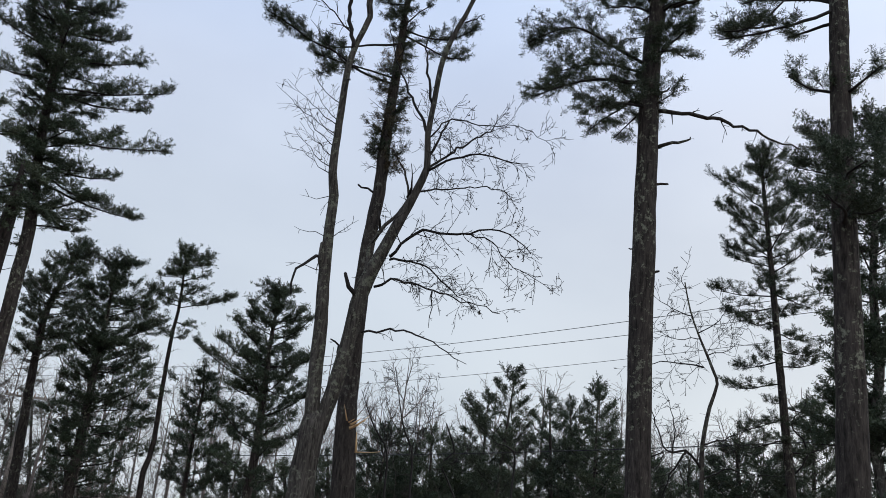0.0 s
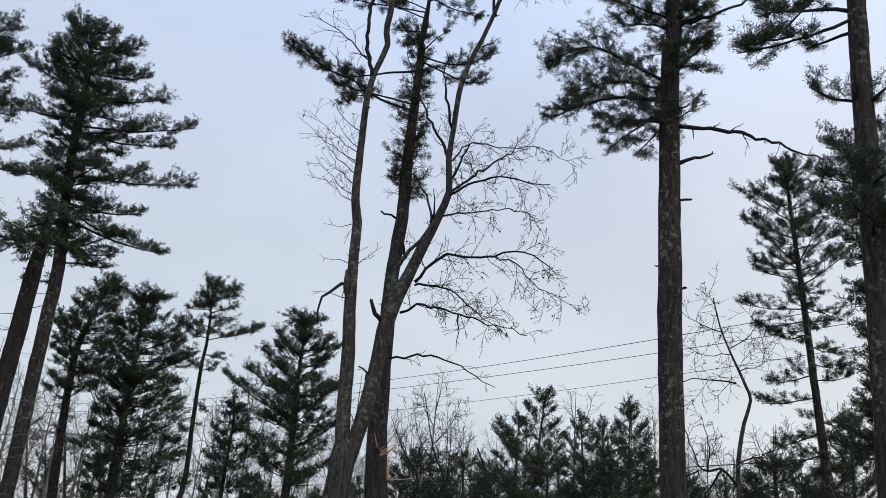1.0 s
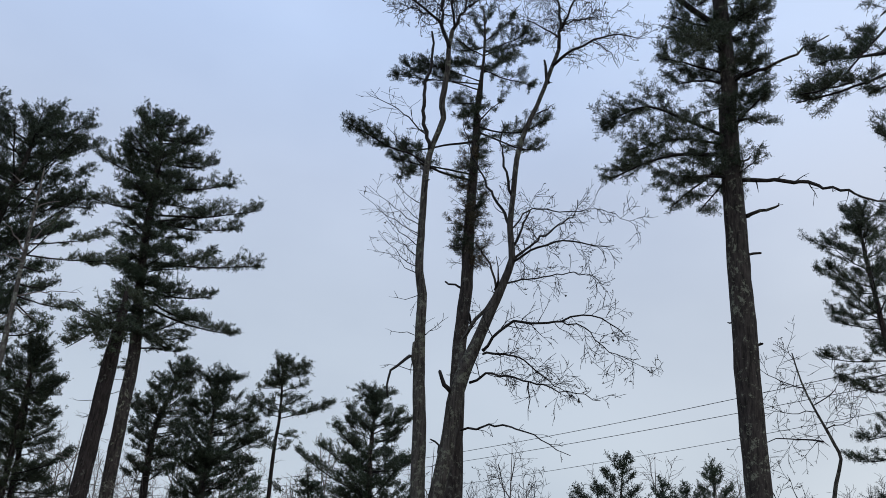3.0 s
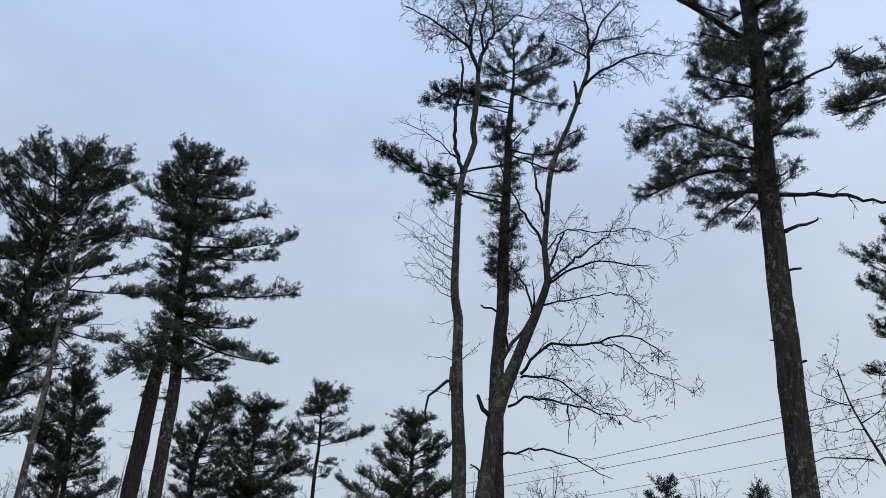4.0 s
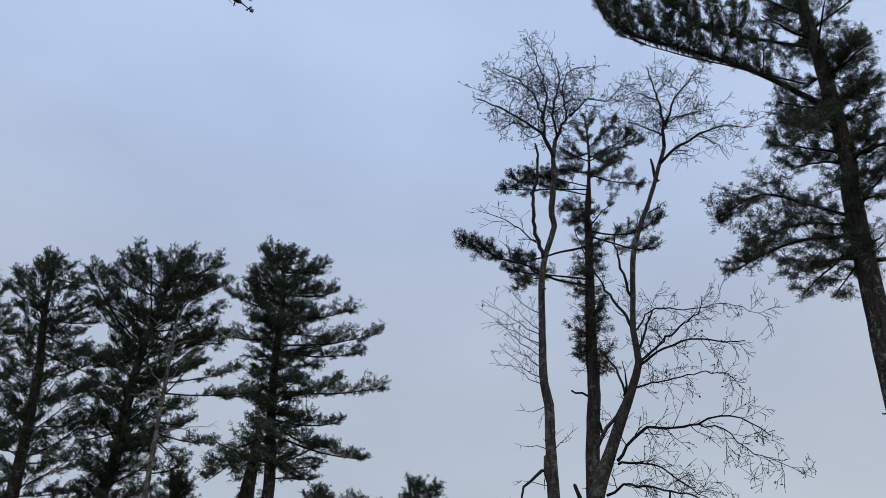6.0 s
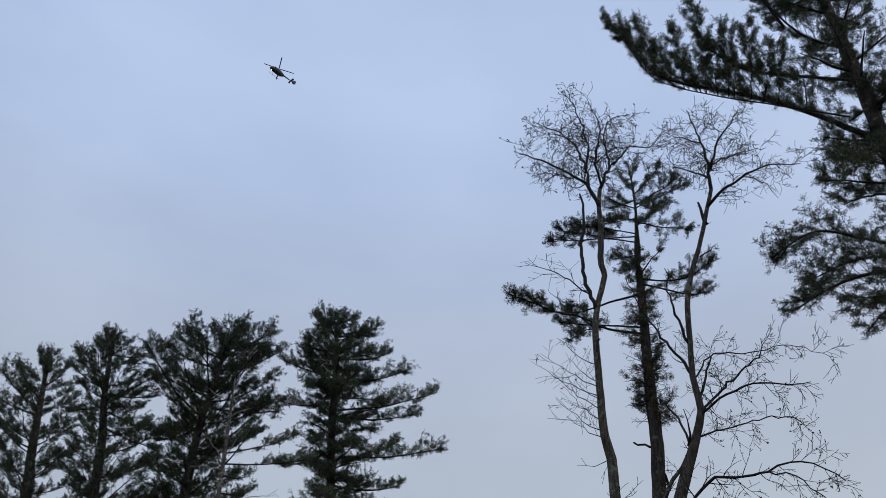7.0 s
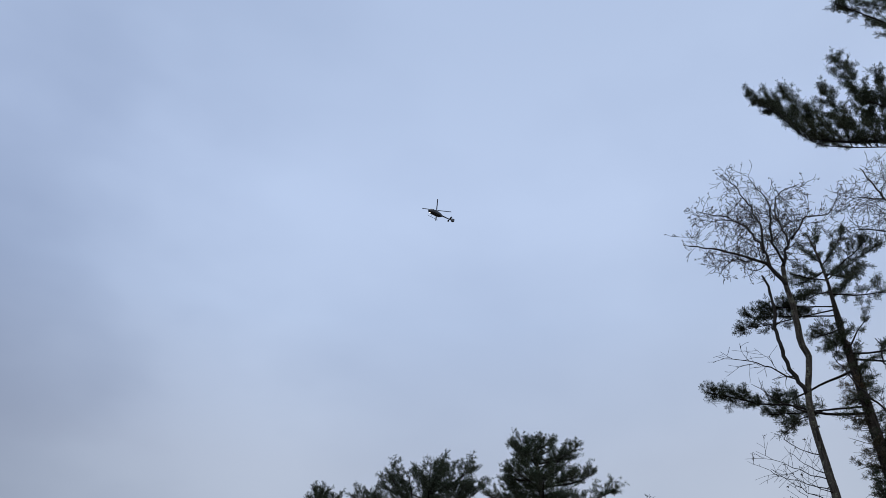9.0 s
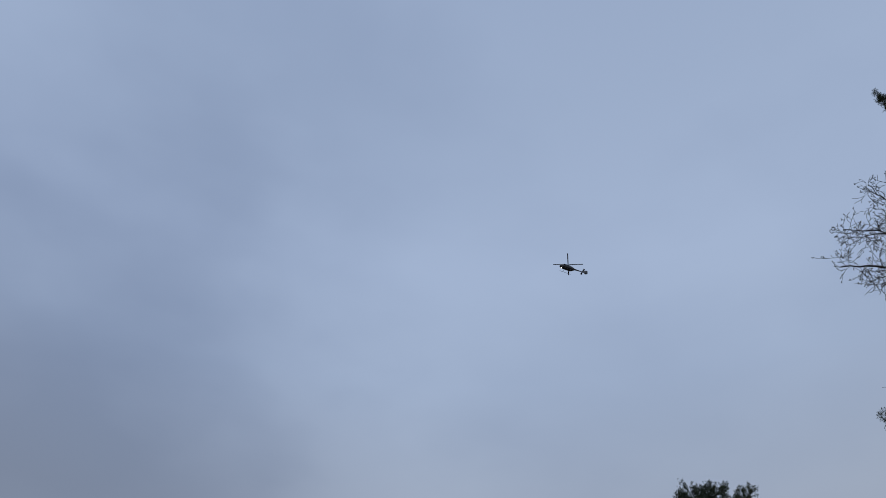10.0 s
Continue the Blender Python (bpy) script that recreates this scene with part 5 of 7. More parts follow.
dark_pine = Tree("pine_tree", -20.85, 30, "dark full-bodied pine with level limbs", "pine tree", 51, scale=1.5)
dark_pine.trunk((0.01, 0, -0.1, 0.37), (0.01, 0, 0.5, 0.34), (-0.01, 0, 1.52, 0.33), (-0.04, 0, 3.78, 0.27), (-0.09, 0, 5.96, 0.19), (-0.1, 0, 7.87, 0.11), (-0.13, 0, 8.81, 0.05), mat=BARK_PINE)
dark_pine.thicket(2.5, 10.0, 34, 0.95, needle=NEEDLE_DARK)
dark_pine.dead_sticks(1.5, 6.0, 14, 2.2, TWIG_GREY)
dark_pine.crown([(1.58, 0.67, 1.78), (2.82, 0.6, 2.06), (3.87, 0.73, 1.94), (4.94, 0.78, 1.84), (5.69, 0.68, 1.88), (6.6, 0.87, 1.61), (7.55, 0.82, 1.42), (8.31, 0.63, 1.11), (8.87, 0.22, 0.39)], 62, rise=0.2, r=0.025, needle=NEEDLE_DARK)
dark_pine.limb((-0.1, 0, 5.22), (0.79, -0.2, 5.31), (1.65, -0.4, 5.55), r=0.02, spread=0.6, bare=0.3)
dark_pine.limb((-0.08, 0, 6.72), (0.74, -0.2, 6.81), (1.53, -0.4, 7.05), r=0.02, spread=0.6, bare=0.3)
dark_pine.limb((-0.08, 0, 6.34), (0.7, -0.2, 6.14), (1.46, -0.4, 6.08), r=0.02, spread=0.6, bare=0.3)
dark_pine.limb((-0.07, 0, 7.49), (0.64, -0.2, 7.47), (1.33, -0.4, 7.59), r=0.02, spread=0.6, bare=0.3)

back_pine = Tree("pine_tree", -23.84, 33, "pine with thin upper limbs among others", "pine tree", 52, scale=1.5)
back_pine.trunk((0.02, 0, -0.1, 0.4), (0, 0, 0.5, 0.36), (-0.04, 0, 1.31, 0.35), (-0.27, 0, 4.48, 0.29), (-0.37, 0, 7.26, 0.22), (-0.01, 0, 9.01, 0.13), (0.32, 0, 10.13, 0.06), mat=BARK_PINE)
back_pine.dead_sticks(1.5, 9.0, 30, 2.6, TWIG_GREY)
back_pine.crown([(5.9, 0.6, 1.0), (6.09, 0.82, 1.3), (7.35, 0.72, 1.62), (8.64, 0.73, 1.37), (9.52, 0.61, 0.97), (10.18, 0.2, 0.27)], 46, rise=0.25, r=0.025)

low_pine = Tree("pine_tree", -32.40, 30, "young pine filling the gap between trunks", "pine tree", 53, scale=1.5)
low_pine.trunk((0.17, 0, -0.1, 0.19), (0.17, 0, 0.5, 0.17), (0.12, 0, 5.98, 0.17), (0.09, 0, 7.58, 0.12), (0.11, 0, 9.08, 0.05), mat=BARK_PINE)
low_pine.crown([(3.83, 0.79, 1.44), (5.48, 1.01, 1.35), (6.68, 1.04, 1.11), (7.57, 0.99, 0.85), (8.5, 0.88, 0.73), (8.8, 0.45, 0.49)], 36, rise=0.2, r=0.02)

low_pine_b = Tree("pine_tree", -31.77, 31, "young pine filling the gap between trunks", "pine tree", 54, scale=1.5)
low_pine_b.trunk((0.31, 0, -0.1, 0.22), (0.29, 0, 0.5, 0.2), (0.1, 0, 4.15, 0.2), (-0.05, 0, 6.41, 0.14), (-0.26, 0, 8.61, 0.09), (-0.32, 0, 9.57, 0.05), mat=BARK_PINE)
low_pine_b.crown([(4.2, 1.06, 1.92), (5.73, 1.04, 1.42), (7.12, 0.97, 0.87), (8.6, 0.88, 0.74), (9.66, 0.43, 0.31)], 36, rise=0.2, r=0.02)

lone_pine = Tree("pine_tree", -16.83, 30, "thin lone pine with a crooked trunk and high crown", "pine tree", 55, scale=1.45)
lone_pine.trunk((0.01, 0, -0.1, 0.21), (0, 0, 0.5, 0.19), (-0.04, 0, 1.76, 0.19), (-0.06, 0, 2.37, 0.19), (0.06, 0, 3.18, 0.17), (-0.02, 0, 5.19, 0.14), (-0.05, 0, 6.72, 0.12), (-0.01, 0, 7.91, 0.1), (-0.07, 0, 8.9, 0.07), (-0.14, 0, 9.77, 0.06), mat=BARK_RED)
lone_pine.crown([(7.82, 0.48, 0.6), (8.31, 0.73, 0.81), (8.89, 0.63, 0.55), (9.43, 0.51, 0.78), (9.78, 0.28, 0.37)], 12, rise=0.15, r=0.02)
lone_pine.limb((0.01, 0, 7.81), (0.84, -0.1, 8.1), (1.66, -0.2, 8.47), r=0.02, spread=0.4, bare=0.35, density=1.2)
lone_pine.limb((0.01, 0, 8.01), (-0.49, -0.1, 8.08), (-1, -0.2, 8.23), r=0.02, spread=0.4, bare=0.35, density=1.2)
lone_pine.limb((-0.05, 0, 8.9), (-0.44, -0.1, 8.78), (-0.83, -0.2, 8.74), r=0.02, spread=0.4, bare=0.35, density=1.2)
lone_pine.limb((-0.09, 0, 9.3), (0.35, -0.1, 9.38), (0.78, -0.2, 9.53), r=0.02, spread=0.4, bare=0.35, density=1.2)
lone_pine.limb((0, 0, 7.31), (0.22, -0.1, 7.24), (0.43, -0.2, 7.25), r=0.02, spread=0.4, bare=0.35, density=1.2)
lone_pine.limb((-0.02, 0, 6.76), (0.15, -0.1, 6.79), (0.31, -0.2, 6.9), r=0.02, spread=0.4, bare=0.35, density=1.2)
lone_pine.limb((-0.02, 0, 6.92), (-0.15, -0.1, 6.86), (-0.29, -0.2, 6.87), r=0.02, spread=0.4, bare=0.35, density=1.2)
lone_pine.limb((0.05, 0, 5.02), (-0.11, -0.1, 4.81), (-0.28, -0.2, 4.67), r=0.02, spread=0.4, bare=0.35, density=1.2)
lone_pine.limb((0.02, 0, 5.67), (0.1, -0.1, 5.54), (0.17, -0.2, 5.48), r=0.02, spread=0.4, bare=0.35, density=1.2)
lone_pine.limb((-0.09, 0, 9.51), (0.29, -0.1, 9.57), (0.66, -0.2, 9.71), r=0.02, spread=0.4, bare=0.35, density=1.2)
lone_pine.dead_sticks(2.5, 7.0, 9, 0.8)

spreading_pine = Tree("pine_tree", -10.56, 31, "spreading pine with upswept layered limbs", "pine tree", 56, scale=1.5)
spreading_pine.trunk((-0.02, 0, -0.1, 0.34), (-0.02, 0, 0.5, 0.31), (0.01, 0, 2.15, 0.31), (0.04, 0, 3.86, 0.27), (-0.01, 0, 5.61, 0.22), (-0.07, 0, 7.43, 0.15), (-0.04, 0, 8.69, 0.08), (-0.01, 0, 9.12, 0.06), mat=BARK_PINE)
spreading_pine.thicket(2.0, 9.5, 28, 0.9, needle=NEEDLE_DARK)
spreading_pine.crown([(2.18, 1.44, 1.92), (3.49, 1.33, 1.69), (4.83, 1.18, 1.31), (5.64, 1.01, 1.4), (6.42, 1.22, 1.31), (7.24, 1.04, 1.21), (8.06, 1, 0.97), (8.68, 0.83, 0.66), (9.17, 0.35, 0.35)], 44, rise=0.3, r=0.028, needle=NEEDLE_DARK)
spreading_pine.limb((0.03, 0, 5.62), (-1.26, -0.2, 6.1), (-2.6, -0.4, 6.87), r=0.03, spread=0.7, bare=0.25, density=1.2)
spreading_pine.limb((0, 0, 6.42), (-0.89, -0.2, 6.7), (-1.83, -0.4, 7.29), r=0.03, spread=0.7, bare=0.25, density=1.2)
spreading_pine.limb((-0.04, 0, 7.02), (-0.76, -0.2, 7.33), (-1.52, -0.4, 7.95), r=0.03, spread=0.7, bare=0.25, density=1.2)
spreading_pine.limb((-0.04, 0, 7.85), (-0.53, -0.2, 8.04), (-1.07, -0.4, 8.54), r=0.03, spread=0.7, bare=0.25, density=1.2)
spreading_pine.limb((-0.03, 0, 7.44), (0.65, -0.2, 7.7), (1.29, -0.4, 8.29), r=0.03, spread=0.7, bare=0.25, density=1.2)
spreading_pine.limb((0, 0, 6.42), (0.82, -0.2, 6.54), (1.59, -0.4, 6.99), r=0.03, spread=0.7, bare=0.25, density=1.2)
spreading_pine.limb((0.03, 0, 5.62), (0.79, -0.2, 5.44), (1.5, -0.4, 5.57), r=0.03, spread=0.7, bare=0.25, density=1.2)
spreading_pine.limb((-0.07, 0, 8.05), (0.45, -0.2, 8.19), (0.93, -0.4, 8.65), r=0.03, spread=0.7, bare=0.25, density=1.2)
spreading_pine.limb((-0.03, 0, 5.41), (-0.7, -0.2, 5.33), (-1.42, -0.4, 5.56), r=0.03, spread=0.7, bare=0.25, density=1.2)

small_pine = Tree("pine_tree", -14.41, 33, "small thin pine beside a larger one", "pine tree", 57, scale=1.6)
small_pine.trunk((0.03, 0, -0.1, 0.17), (0.03, 0, 0.5, 0.15), (0.02, 0, 1.94, 0.15), (0, 0, 4.12, 0.13), (0.03, 0, 5.56, 0.1), (-0.1, 0, 6.47, 0.06), mat=BARK_PINE)
small_pine.crown([(2.17, 0.7, 1.42), (4.13, 0.68, 0.89), (4.96, 0.56, 0.82), (5.56, 0.59, 0.5), (5.98, 0.41, 0.48), (6.47, 0.24, 0.26)], 34, rise=0.2, r=0.015, needle=NEEDLE_DARK)

street_pine_a = Tree("pine_tree", 5.21, 38, "mid-height pine standing among the far trees", "pine tree", 61, "pines across the street", scale=1.7)
street_pine_a.trunk((-0.19, 0, -0.1, 0.18), (-0.17, 0, 0.5, 0.16), (-0.02, 0, 3.41, 0.16), (0.17, 0, 6.16, 0.1), (0.39, 0, 8.85, 0.03), mat=BARK_PINE)
street_pine_a.crown([(1.36, 1.55, 1.99), (3.06, 1.76, 1.73), (4.57, 1.87, 1.38), (6, 1.87, 0.93), (7.49, 1.43, 0.56), (8.53, 0.78, 0.22), (9.05, 0.2, 0.2)], 37, rise=0.4, r=0.018, density=1.0, sparse_twigs=0.05, needle=NEEDLE)

street_pine_b = Tree("pine_tree", 8.60, 42, "mid-height pine standing among the far trees", "pine tree", 62, "pines across the street", scale=1.7)
street_pine_b.trunk((0.19, 0, -0.1, 0.19), (0.18, 0, 0.5, 0.18), (-0.02, 0, 3.85, 0.17), (-0.2, 0, 6.18, 0.11), (-0.37, 0, 8.38, 0.03), mat=BARK_PINE)
street_pine_b.crown([(1.61, 1.47, 1.5), (3.47, 1.46, 1.45), (4.81, 1.31, 1.32), (6.05, 1.04, 1.08), (7.31, 0.73, 0.77), (8.18, 0.36, 0.39), (8.59, 0.2, 0.2)], 35, rise=0.4, r=0.018, density=1.0, sparse_twigs=0.05, needle=NEEDLE_DARK)

street_pine_c = Tree("pine_tree", 11.25, 40, "mid-height pine standing among the far trees", "pine tree", 63, "pines across the street", scale=1.7)
street_pine_c.trunk((-0.01, 0, -0.1, 0.18), (-0.01, 0, 0.5, 0.17), (-0.01, 0, 3.93, 0.16), (-0.01, 0, 6.42, 0.11), (0, 0, 8.81, 0.03), mat=BARK_PINE)
street_pine_c.crown([(1.81, 1.3, 1.73), (3.58, 1.36, 1.62), (4.98, 1.3, 1.42), (6.3, 1.12, 1.13), (7.64, 0.83, 0.77), (8.58, 0.43, 0.37), (9.02, 0.2, 0.2)], 48, rise=0.4, r=0.018, density=1.0, sparse_twigs=0.05, needle=NEEDLE)

street_pine_d = Tree("pine_tree", -2.34, 41, "mid-height pine standing among the far trees", "pine tree", 64, "pines across the street", scale=1.7)
street_pine_d.trunk((-0.1, 0, -0.1, 0.19), (-0.09, 0, 0.5, 0.17), (-0.03, 0, 2.98, 0.17), (0.02, 0, 4.61, 0.11), (0.1, 0, 6.07, 0.03), mat=BARK_PINE)
street_pine_d.crown([(0.84, 1.13, 2.69), (2.66, 1.37, 2.39), (3.64, 1.39, 2.1), (4.5, 1.28, 1.71), (5.38, 0.97, 1.13), (5.99, 0.54, 0.52), (6.28, 0.2, 0.2)], 40, rise=0.4, r=0.018, density=1.0, sparse_twigs=0.05, needle=NEEDLE_DARK)

street_pine_e = Tree("pine_tree", 0.90, 43, "mid-height pine standing among the far trees", "pine tree", 65, "pines across the street", scale=1.7)
street_pine_e.trunk((0.13, 0, -0.1, 0.2), (0.11, 0, 0.5, 0.18), (-0.03, 0, 3.31, 0.18), (-0.14, 0, 4.89, 0.12), (-0.22, 0, 6.3, 0.03), mat=BARK_PINE)
street_pine_e.crown([(1.02, 1.8, 2.48), (2.94, 1.89, 2.35), (3.92, 1.79, 2.15), (4.78, 1.56, 1.85), (5.64, 1.12, 1.29), (6.24, 0.58, 0.63), (6.52, 0.2, 0.2)], 42, rise=0.4, r=0.018, density=1.0, sparse_twigs=0.05, needle=NEEDLE)

street_pine_f = Tree("pine_tree", 4.13, 44, "mid-height pine standing among the far trees", "pine tree", 66, "pines across the street", scale=1.7)
street_pine_f.trunk((-0.01, 0, -0.1, 0.21), (-0.01, 0, 0.5, 0.19), (-0.02, 0, 3.61, 0.18), (-0.04, 0, 6.08, 0.12), (-0.03, 0, 8.41, 0.03), mat=BARK_PINE)
street_pine_f.crown([(1.25, 1.64, 2.05), (3.21, 1.79, 1.85), (4.62, 1.76, 1.58), (5.92, 1.61, 1.21), (7.25, 1.19, 0.8), (8.19, 0.63, 0.37), (8.64, 0.2, 0.2)], 35, rise=0.4, r=0.018, density=1.0, sparse_twigs=0.05, needle=NEEDLE_DARK)

street_pine_g = Tree("pine_tree", 14.72, 40, "mid-height pine standing among the far trees", "pine tree", 67, "pines across the street", scale=1.7)
street_pine_g.trunk((0.08, 0, -0.1, 0.18), (0.08, 0, 0.5, 0.17), (-0.01, 0, 4.16, 0.16), (-0.03, 0, 5, 0.11), (-0.05, 0, 5.66, 0.03), mat=BARK_PINE)
street_pine_g.crown([(2.05, 1.6, 1.6), (3.8, 1.59, 1.56), (4.4, 1.45, 1.43), (4.88, 1.21, 1.2), (5.37, 0.85, 0.84), (5.7, 0.43, 0.42), (5.86, 0.2, 0.2)], 27, rise=0.4, r=0.018, density=1.0, sparse_twigs=0.05, needle=NEEDLE)

street_pine_h = Tree("pine_tree", 20.06, 38, "mid-height pine standing among the far trees", "pine tree", 68, "pines across the street", scale=1.7)
street_pine_h.trunk((0.3, 0, -0.1, 0.17), (0.28, 0, 0.5, 0.15), (0, 0, 4.36, 0.15), (-0.11, 0, 5.47, 0.1), (-0.22, 0, 6.42, 0.03), mat=BARK_PINE)
street_pine_h.crown([(2.42, 2.04, 2.1), (4.04, 1.91, 2.22), (4.76, 1.72, 2.17), (5.38, 1.45, 2.03), (5.99, 0.98, 1.47), (6.41, 0.47, 0.77), (6.6, 0.2, 0.2)], 42, rise=0.4, r=0.018, density=1.0, sparse_twigs=0.05, needle=NEEDLE_DARK)

street_pine_i = Tree("pine_tree", -5.54, 45, "mid-height pine standing among the far trees", "pine tree", 69, "pines across the street", scale=1.7)
street_pine_i.trunk((0.25, 0, -0.1, 0.21), (0.22, 0, 0.5, 0.19), (-0.04, 0, 2.84, 0.19), (-0.2, 0, 3.92, 0.12), (-0.33, 0, 4.8, 0.03), mat=BARK_PINE)
street_pine_i.crown([(0.48, 1.49, 2.24), (2.46, 1.53, 2.14), (3.2, 1.38, 1.97), (3.82, 1.11, 1.69), (4.42, 0.78, 1.19), (4.83, 0.4, 0.59), (5.02, 0.2, 0.2)], 31, rise=0.4, r=0.018, density=1.0, sparse_twigs=0.05, needle=NEEDLE)

street_pine_j = Tree("pine_tree", 9.84, 46, "mid-height pine standing among the far trees", "pine tree", 70, "pines across the street", scale=1.7)
street_pine_j.trunk((0.16, 0, -0.1, 0.21), (0.15, 0, 0.5, 0.19), (-0.02, 0, 4.17, 0.19), (-0.16, 0, 6.57, 0.12), (-0.29, 0, 8.82, 0.03), mat=BARK_PINE)
street_pine_j.crown([(1.71, 1.87, 1.92), (3.75, 1.87, 1.86), (5.15, 1.73, 1.71), (6.43, 1.45, 1.44), (7.73, 1.02, 1.02), (8.63, 0.51, 0.51), (9.06, 0.2, 0.2)], 35, rise=0.4, r=0.018, density=1.0, sparse_twigs=0.05, needle=NEEDLE_DARK)

street_pine_k = Tree("pine_tree", 24.18, 36, "mid-height pine standing among the far trees", "pine tree", 71, "pines across the street", scale=1.7)
street_pine_k.trunk((-0.07, 0, -0.1, 0.16), (-0.07, 0, 0.5, 0.14), (0.01, 0, 4.43, 0.14), (0.05, 0, 6.2, 0.09), (0.09, 0, 7.86, 0.02), mat=BARK_PINE)
street_pine_k.crown([(2.63, 1.33, 1.45), (4.13, 1.3, 1.45), (5.16, 1.19, 1.35), (6.1, 1, 1.17), (7.06, 0.7, 0.83), (7.72, 0.35, 0.42), (8.03, 0.2, 0.2)], 40, rise=0.4, r=0.018, density=1.0, sparse_twigs=0.05, needle=NEEDLE)

street_pine_t = Tree("pine_tree", -24.99, 80, "mid-height pine standing among the far trees", "pine tree", 85, "pines across the street", scale=1.7)
street_pine_t.trunk((0, 0, -0.1, 0.33), (-0.1, 0, 0.72, 0.3), (-1.06, 0, 5.5, 0.19), (-1.96, 0, 10.06, 0.05), mat=BARK_PINE)
street_pine_t.crown([(-3.01, 1.45, 4.19), (0.15, 2.12, 3.38), (2.82, 2.05, 2.99), (5.33, 1.77, 2.48), (7.86, 1.3, 1.68), (9.6, 0.69, 0.81), (10.42, 0.33, 0.2)], 20, rise=0.4, r=0.018, density=1.0, sparse_twigs=0.05, needle=NEEDLE_DARK)

street_pine_u = Tree("pine_tree", -22.95, 84, "mid-height pine standing among the far trees", "pine tree", 86, "pines across the street", scale=1.7)
street_pine_u.trunk((0.03, 0, -0.1, 0.36), (-0.03, 0, 0.5, 0.32), (-0.11, 0, 1.02, 0.32), (-1.14, 0, 6.36, 0.21), (-2.11, 0, 11.51, 0.06), mat=BARK_PINE)
street_pine_u.crown([(-2.99, 1.86, 4.24), (0.38, 2.53, 3.43), (3.35, 2.45, 3.02), (6.15, 2.16, 2.46), (8.99, 1.58, 1.67), (10.96, 0.83, 0.8), (11.89, 0.36, 0.2)], 20, rise=0.4, r=0.018, density=1.0, sparse_twigs=0.05, needle=NEEDLE)

street_pine_v = Tree("pine_tree", -21.00, 82, "mid-height pine standing among the far trees", "pine tree", 87, "pines across the street", scale=1.7)
street_pine_v.trunk((0.09, 0, -0.1, 0.35), (0.03, 0, 0.5, 0.32), (-0.1, 0, 1.35, 0.31), (-0.92, 0, 5.48, 0.2), (-1.68, 0, 9.34, 0.06), mat=BARK_PINE)
street_pine_v.crown([(-2.63, 1.97, 3.94), (0.7, 2.57, 3.21), (3.08, 2.42, 2.85), (5.26, 2.06, 2.35), (7.48, 1.48, 1.62), (9, 0.76, 0.79), (9.72, 0.35, 0.2)], 20, rise=0.4, r=0.018, density=1.0, sparse_twigs=0.05, needle=NEEDLE_DARK)

street_pine_w = Tree("pine_tree", -23.84, 76, "mid-height pine standing among the far trees", "pine tree", 88, "pines across the street", scale=1.7)
street_pine_w.trunk((0.06, 0, -0.1, 0.32), (-0.02, 0, 0.5, 0.29), (-0.1, 0, 0.94, 0.28), (-0.84, 0, 4.03, 0.18), (-1.51, 0, 6.85, 0.05), mat=BARK_PINE)
street_pine_w.crown([(-2.67, 1.86, 3.77), (0.36, 2.46, 3.04), (2.2, 2.29, 2.77), (3.86, 1.91, 2.38), (5.52, 1.35, 1.66), (6.66, 0.68, 0.83), (7.19, 0.32, 0.2)], 20, rise=0.4, r=0.018, density=1.0, sparse_twigs=0.05, needle=NEEDLE)

street_pine_m = Tree("pine_tree", -1.26, 50, "mid-height pine standing among the far trees", "pine tree", 73, "pines across the street", scale=1.7)
street_pine_m.trunk((0.25, 0, -0.1, 0.23), (0.23, 0, 0.5, 0.21), (-0.04, 0, 3.38, 0.21), (-0.17, 0, 4.45, 0.13), (-0.27, 0, 5.28, 0.04), mat=BARK_PINE)
street_pine_m.crown([(0.71, 2.32, 2.49), (2.93, 2.36, 2.4), (3.68, 2.19, 2.21), (4.29, 1.89, 1.9), (4.91, 1.33, 1.33), (5.33, 0.67, 0.66), (5.52, 0.22, 0.2)], 26, rise=0.4, r=0.018, density=1.0, sparse_twigs=0.05, needle=NEEDLE_DARK)

street_pine_n = Tree("pine_tree", 2.69, 50, "mid-height pine standing among the far trees", "pine tree", 74, "pines across the street", scale=1.7)
street_pine_n.trunk((0.23, 0, -0.1, 0.23), (0.21, 0, 0.5, 0.21), (-0.03, 0, 3.75, 0.21), (-0.15, 0, 4.97, 0.13), (-0.25, 0, 5.97, 0.04), mat=BARK_PINE)
street_pine_n.crown([(1.07, 2.35, 2.48), (3.3, 2.37, 2.39), (4.13, 2.21, 2.21), (4.82, 1.9, 1.9), (5.51, 1.34, 1.34), (5.99, 0.67, 0.67), (6.22, 0.22, 0.2)], 26, rise=0.4, r=0.018, density=1.0, sparse_twigs=0.05, needle=NEEDLE)

street_pine_o = Tree("pine_tree", 7.00, 49, "mid-height pine standing among the far trees", "pine tree", 75, "pines across the street", scale=1.7)
street_pine_o.trunk((0.19, 0, -0.1, 0.23), (0.18, 0, 0.5, 0.21), (-0.02, 0, 4.09, 0.2), (-0.14, 0, 5.59, 0.13), (-0.23, 0, 6.87, 0.04), mat=BARK_PINE)
street_pine_o.crown([(1.46, 2.61, 2.68), (3.64, 2.63, 2.62), (4.61, 2.47, 2.45), (5.44, 2.17, 2.15), (6.27, 1.53, 1.52), (6.85, 0.77, 0.76), (7.12, 0.21, 0.2)], 28, rise=0.4, r=0.018, density=1.0, sparse_twigs=0.05, needle=NEEDLE_DARK)

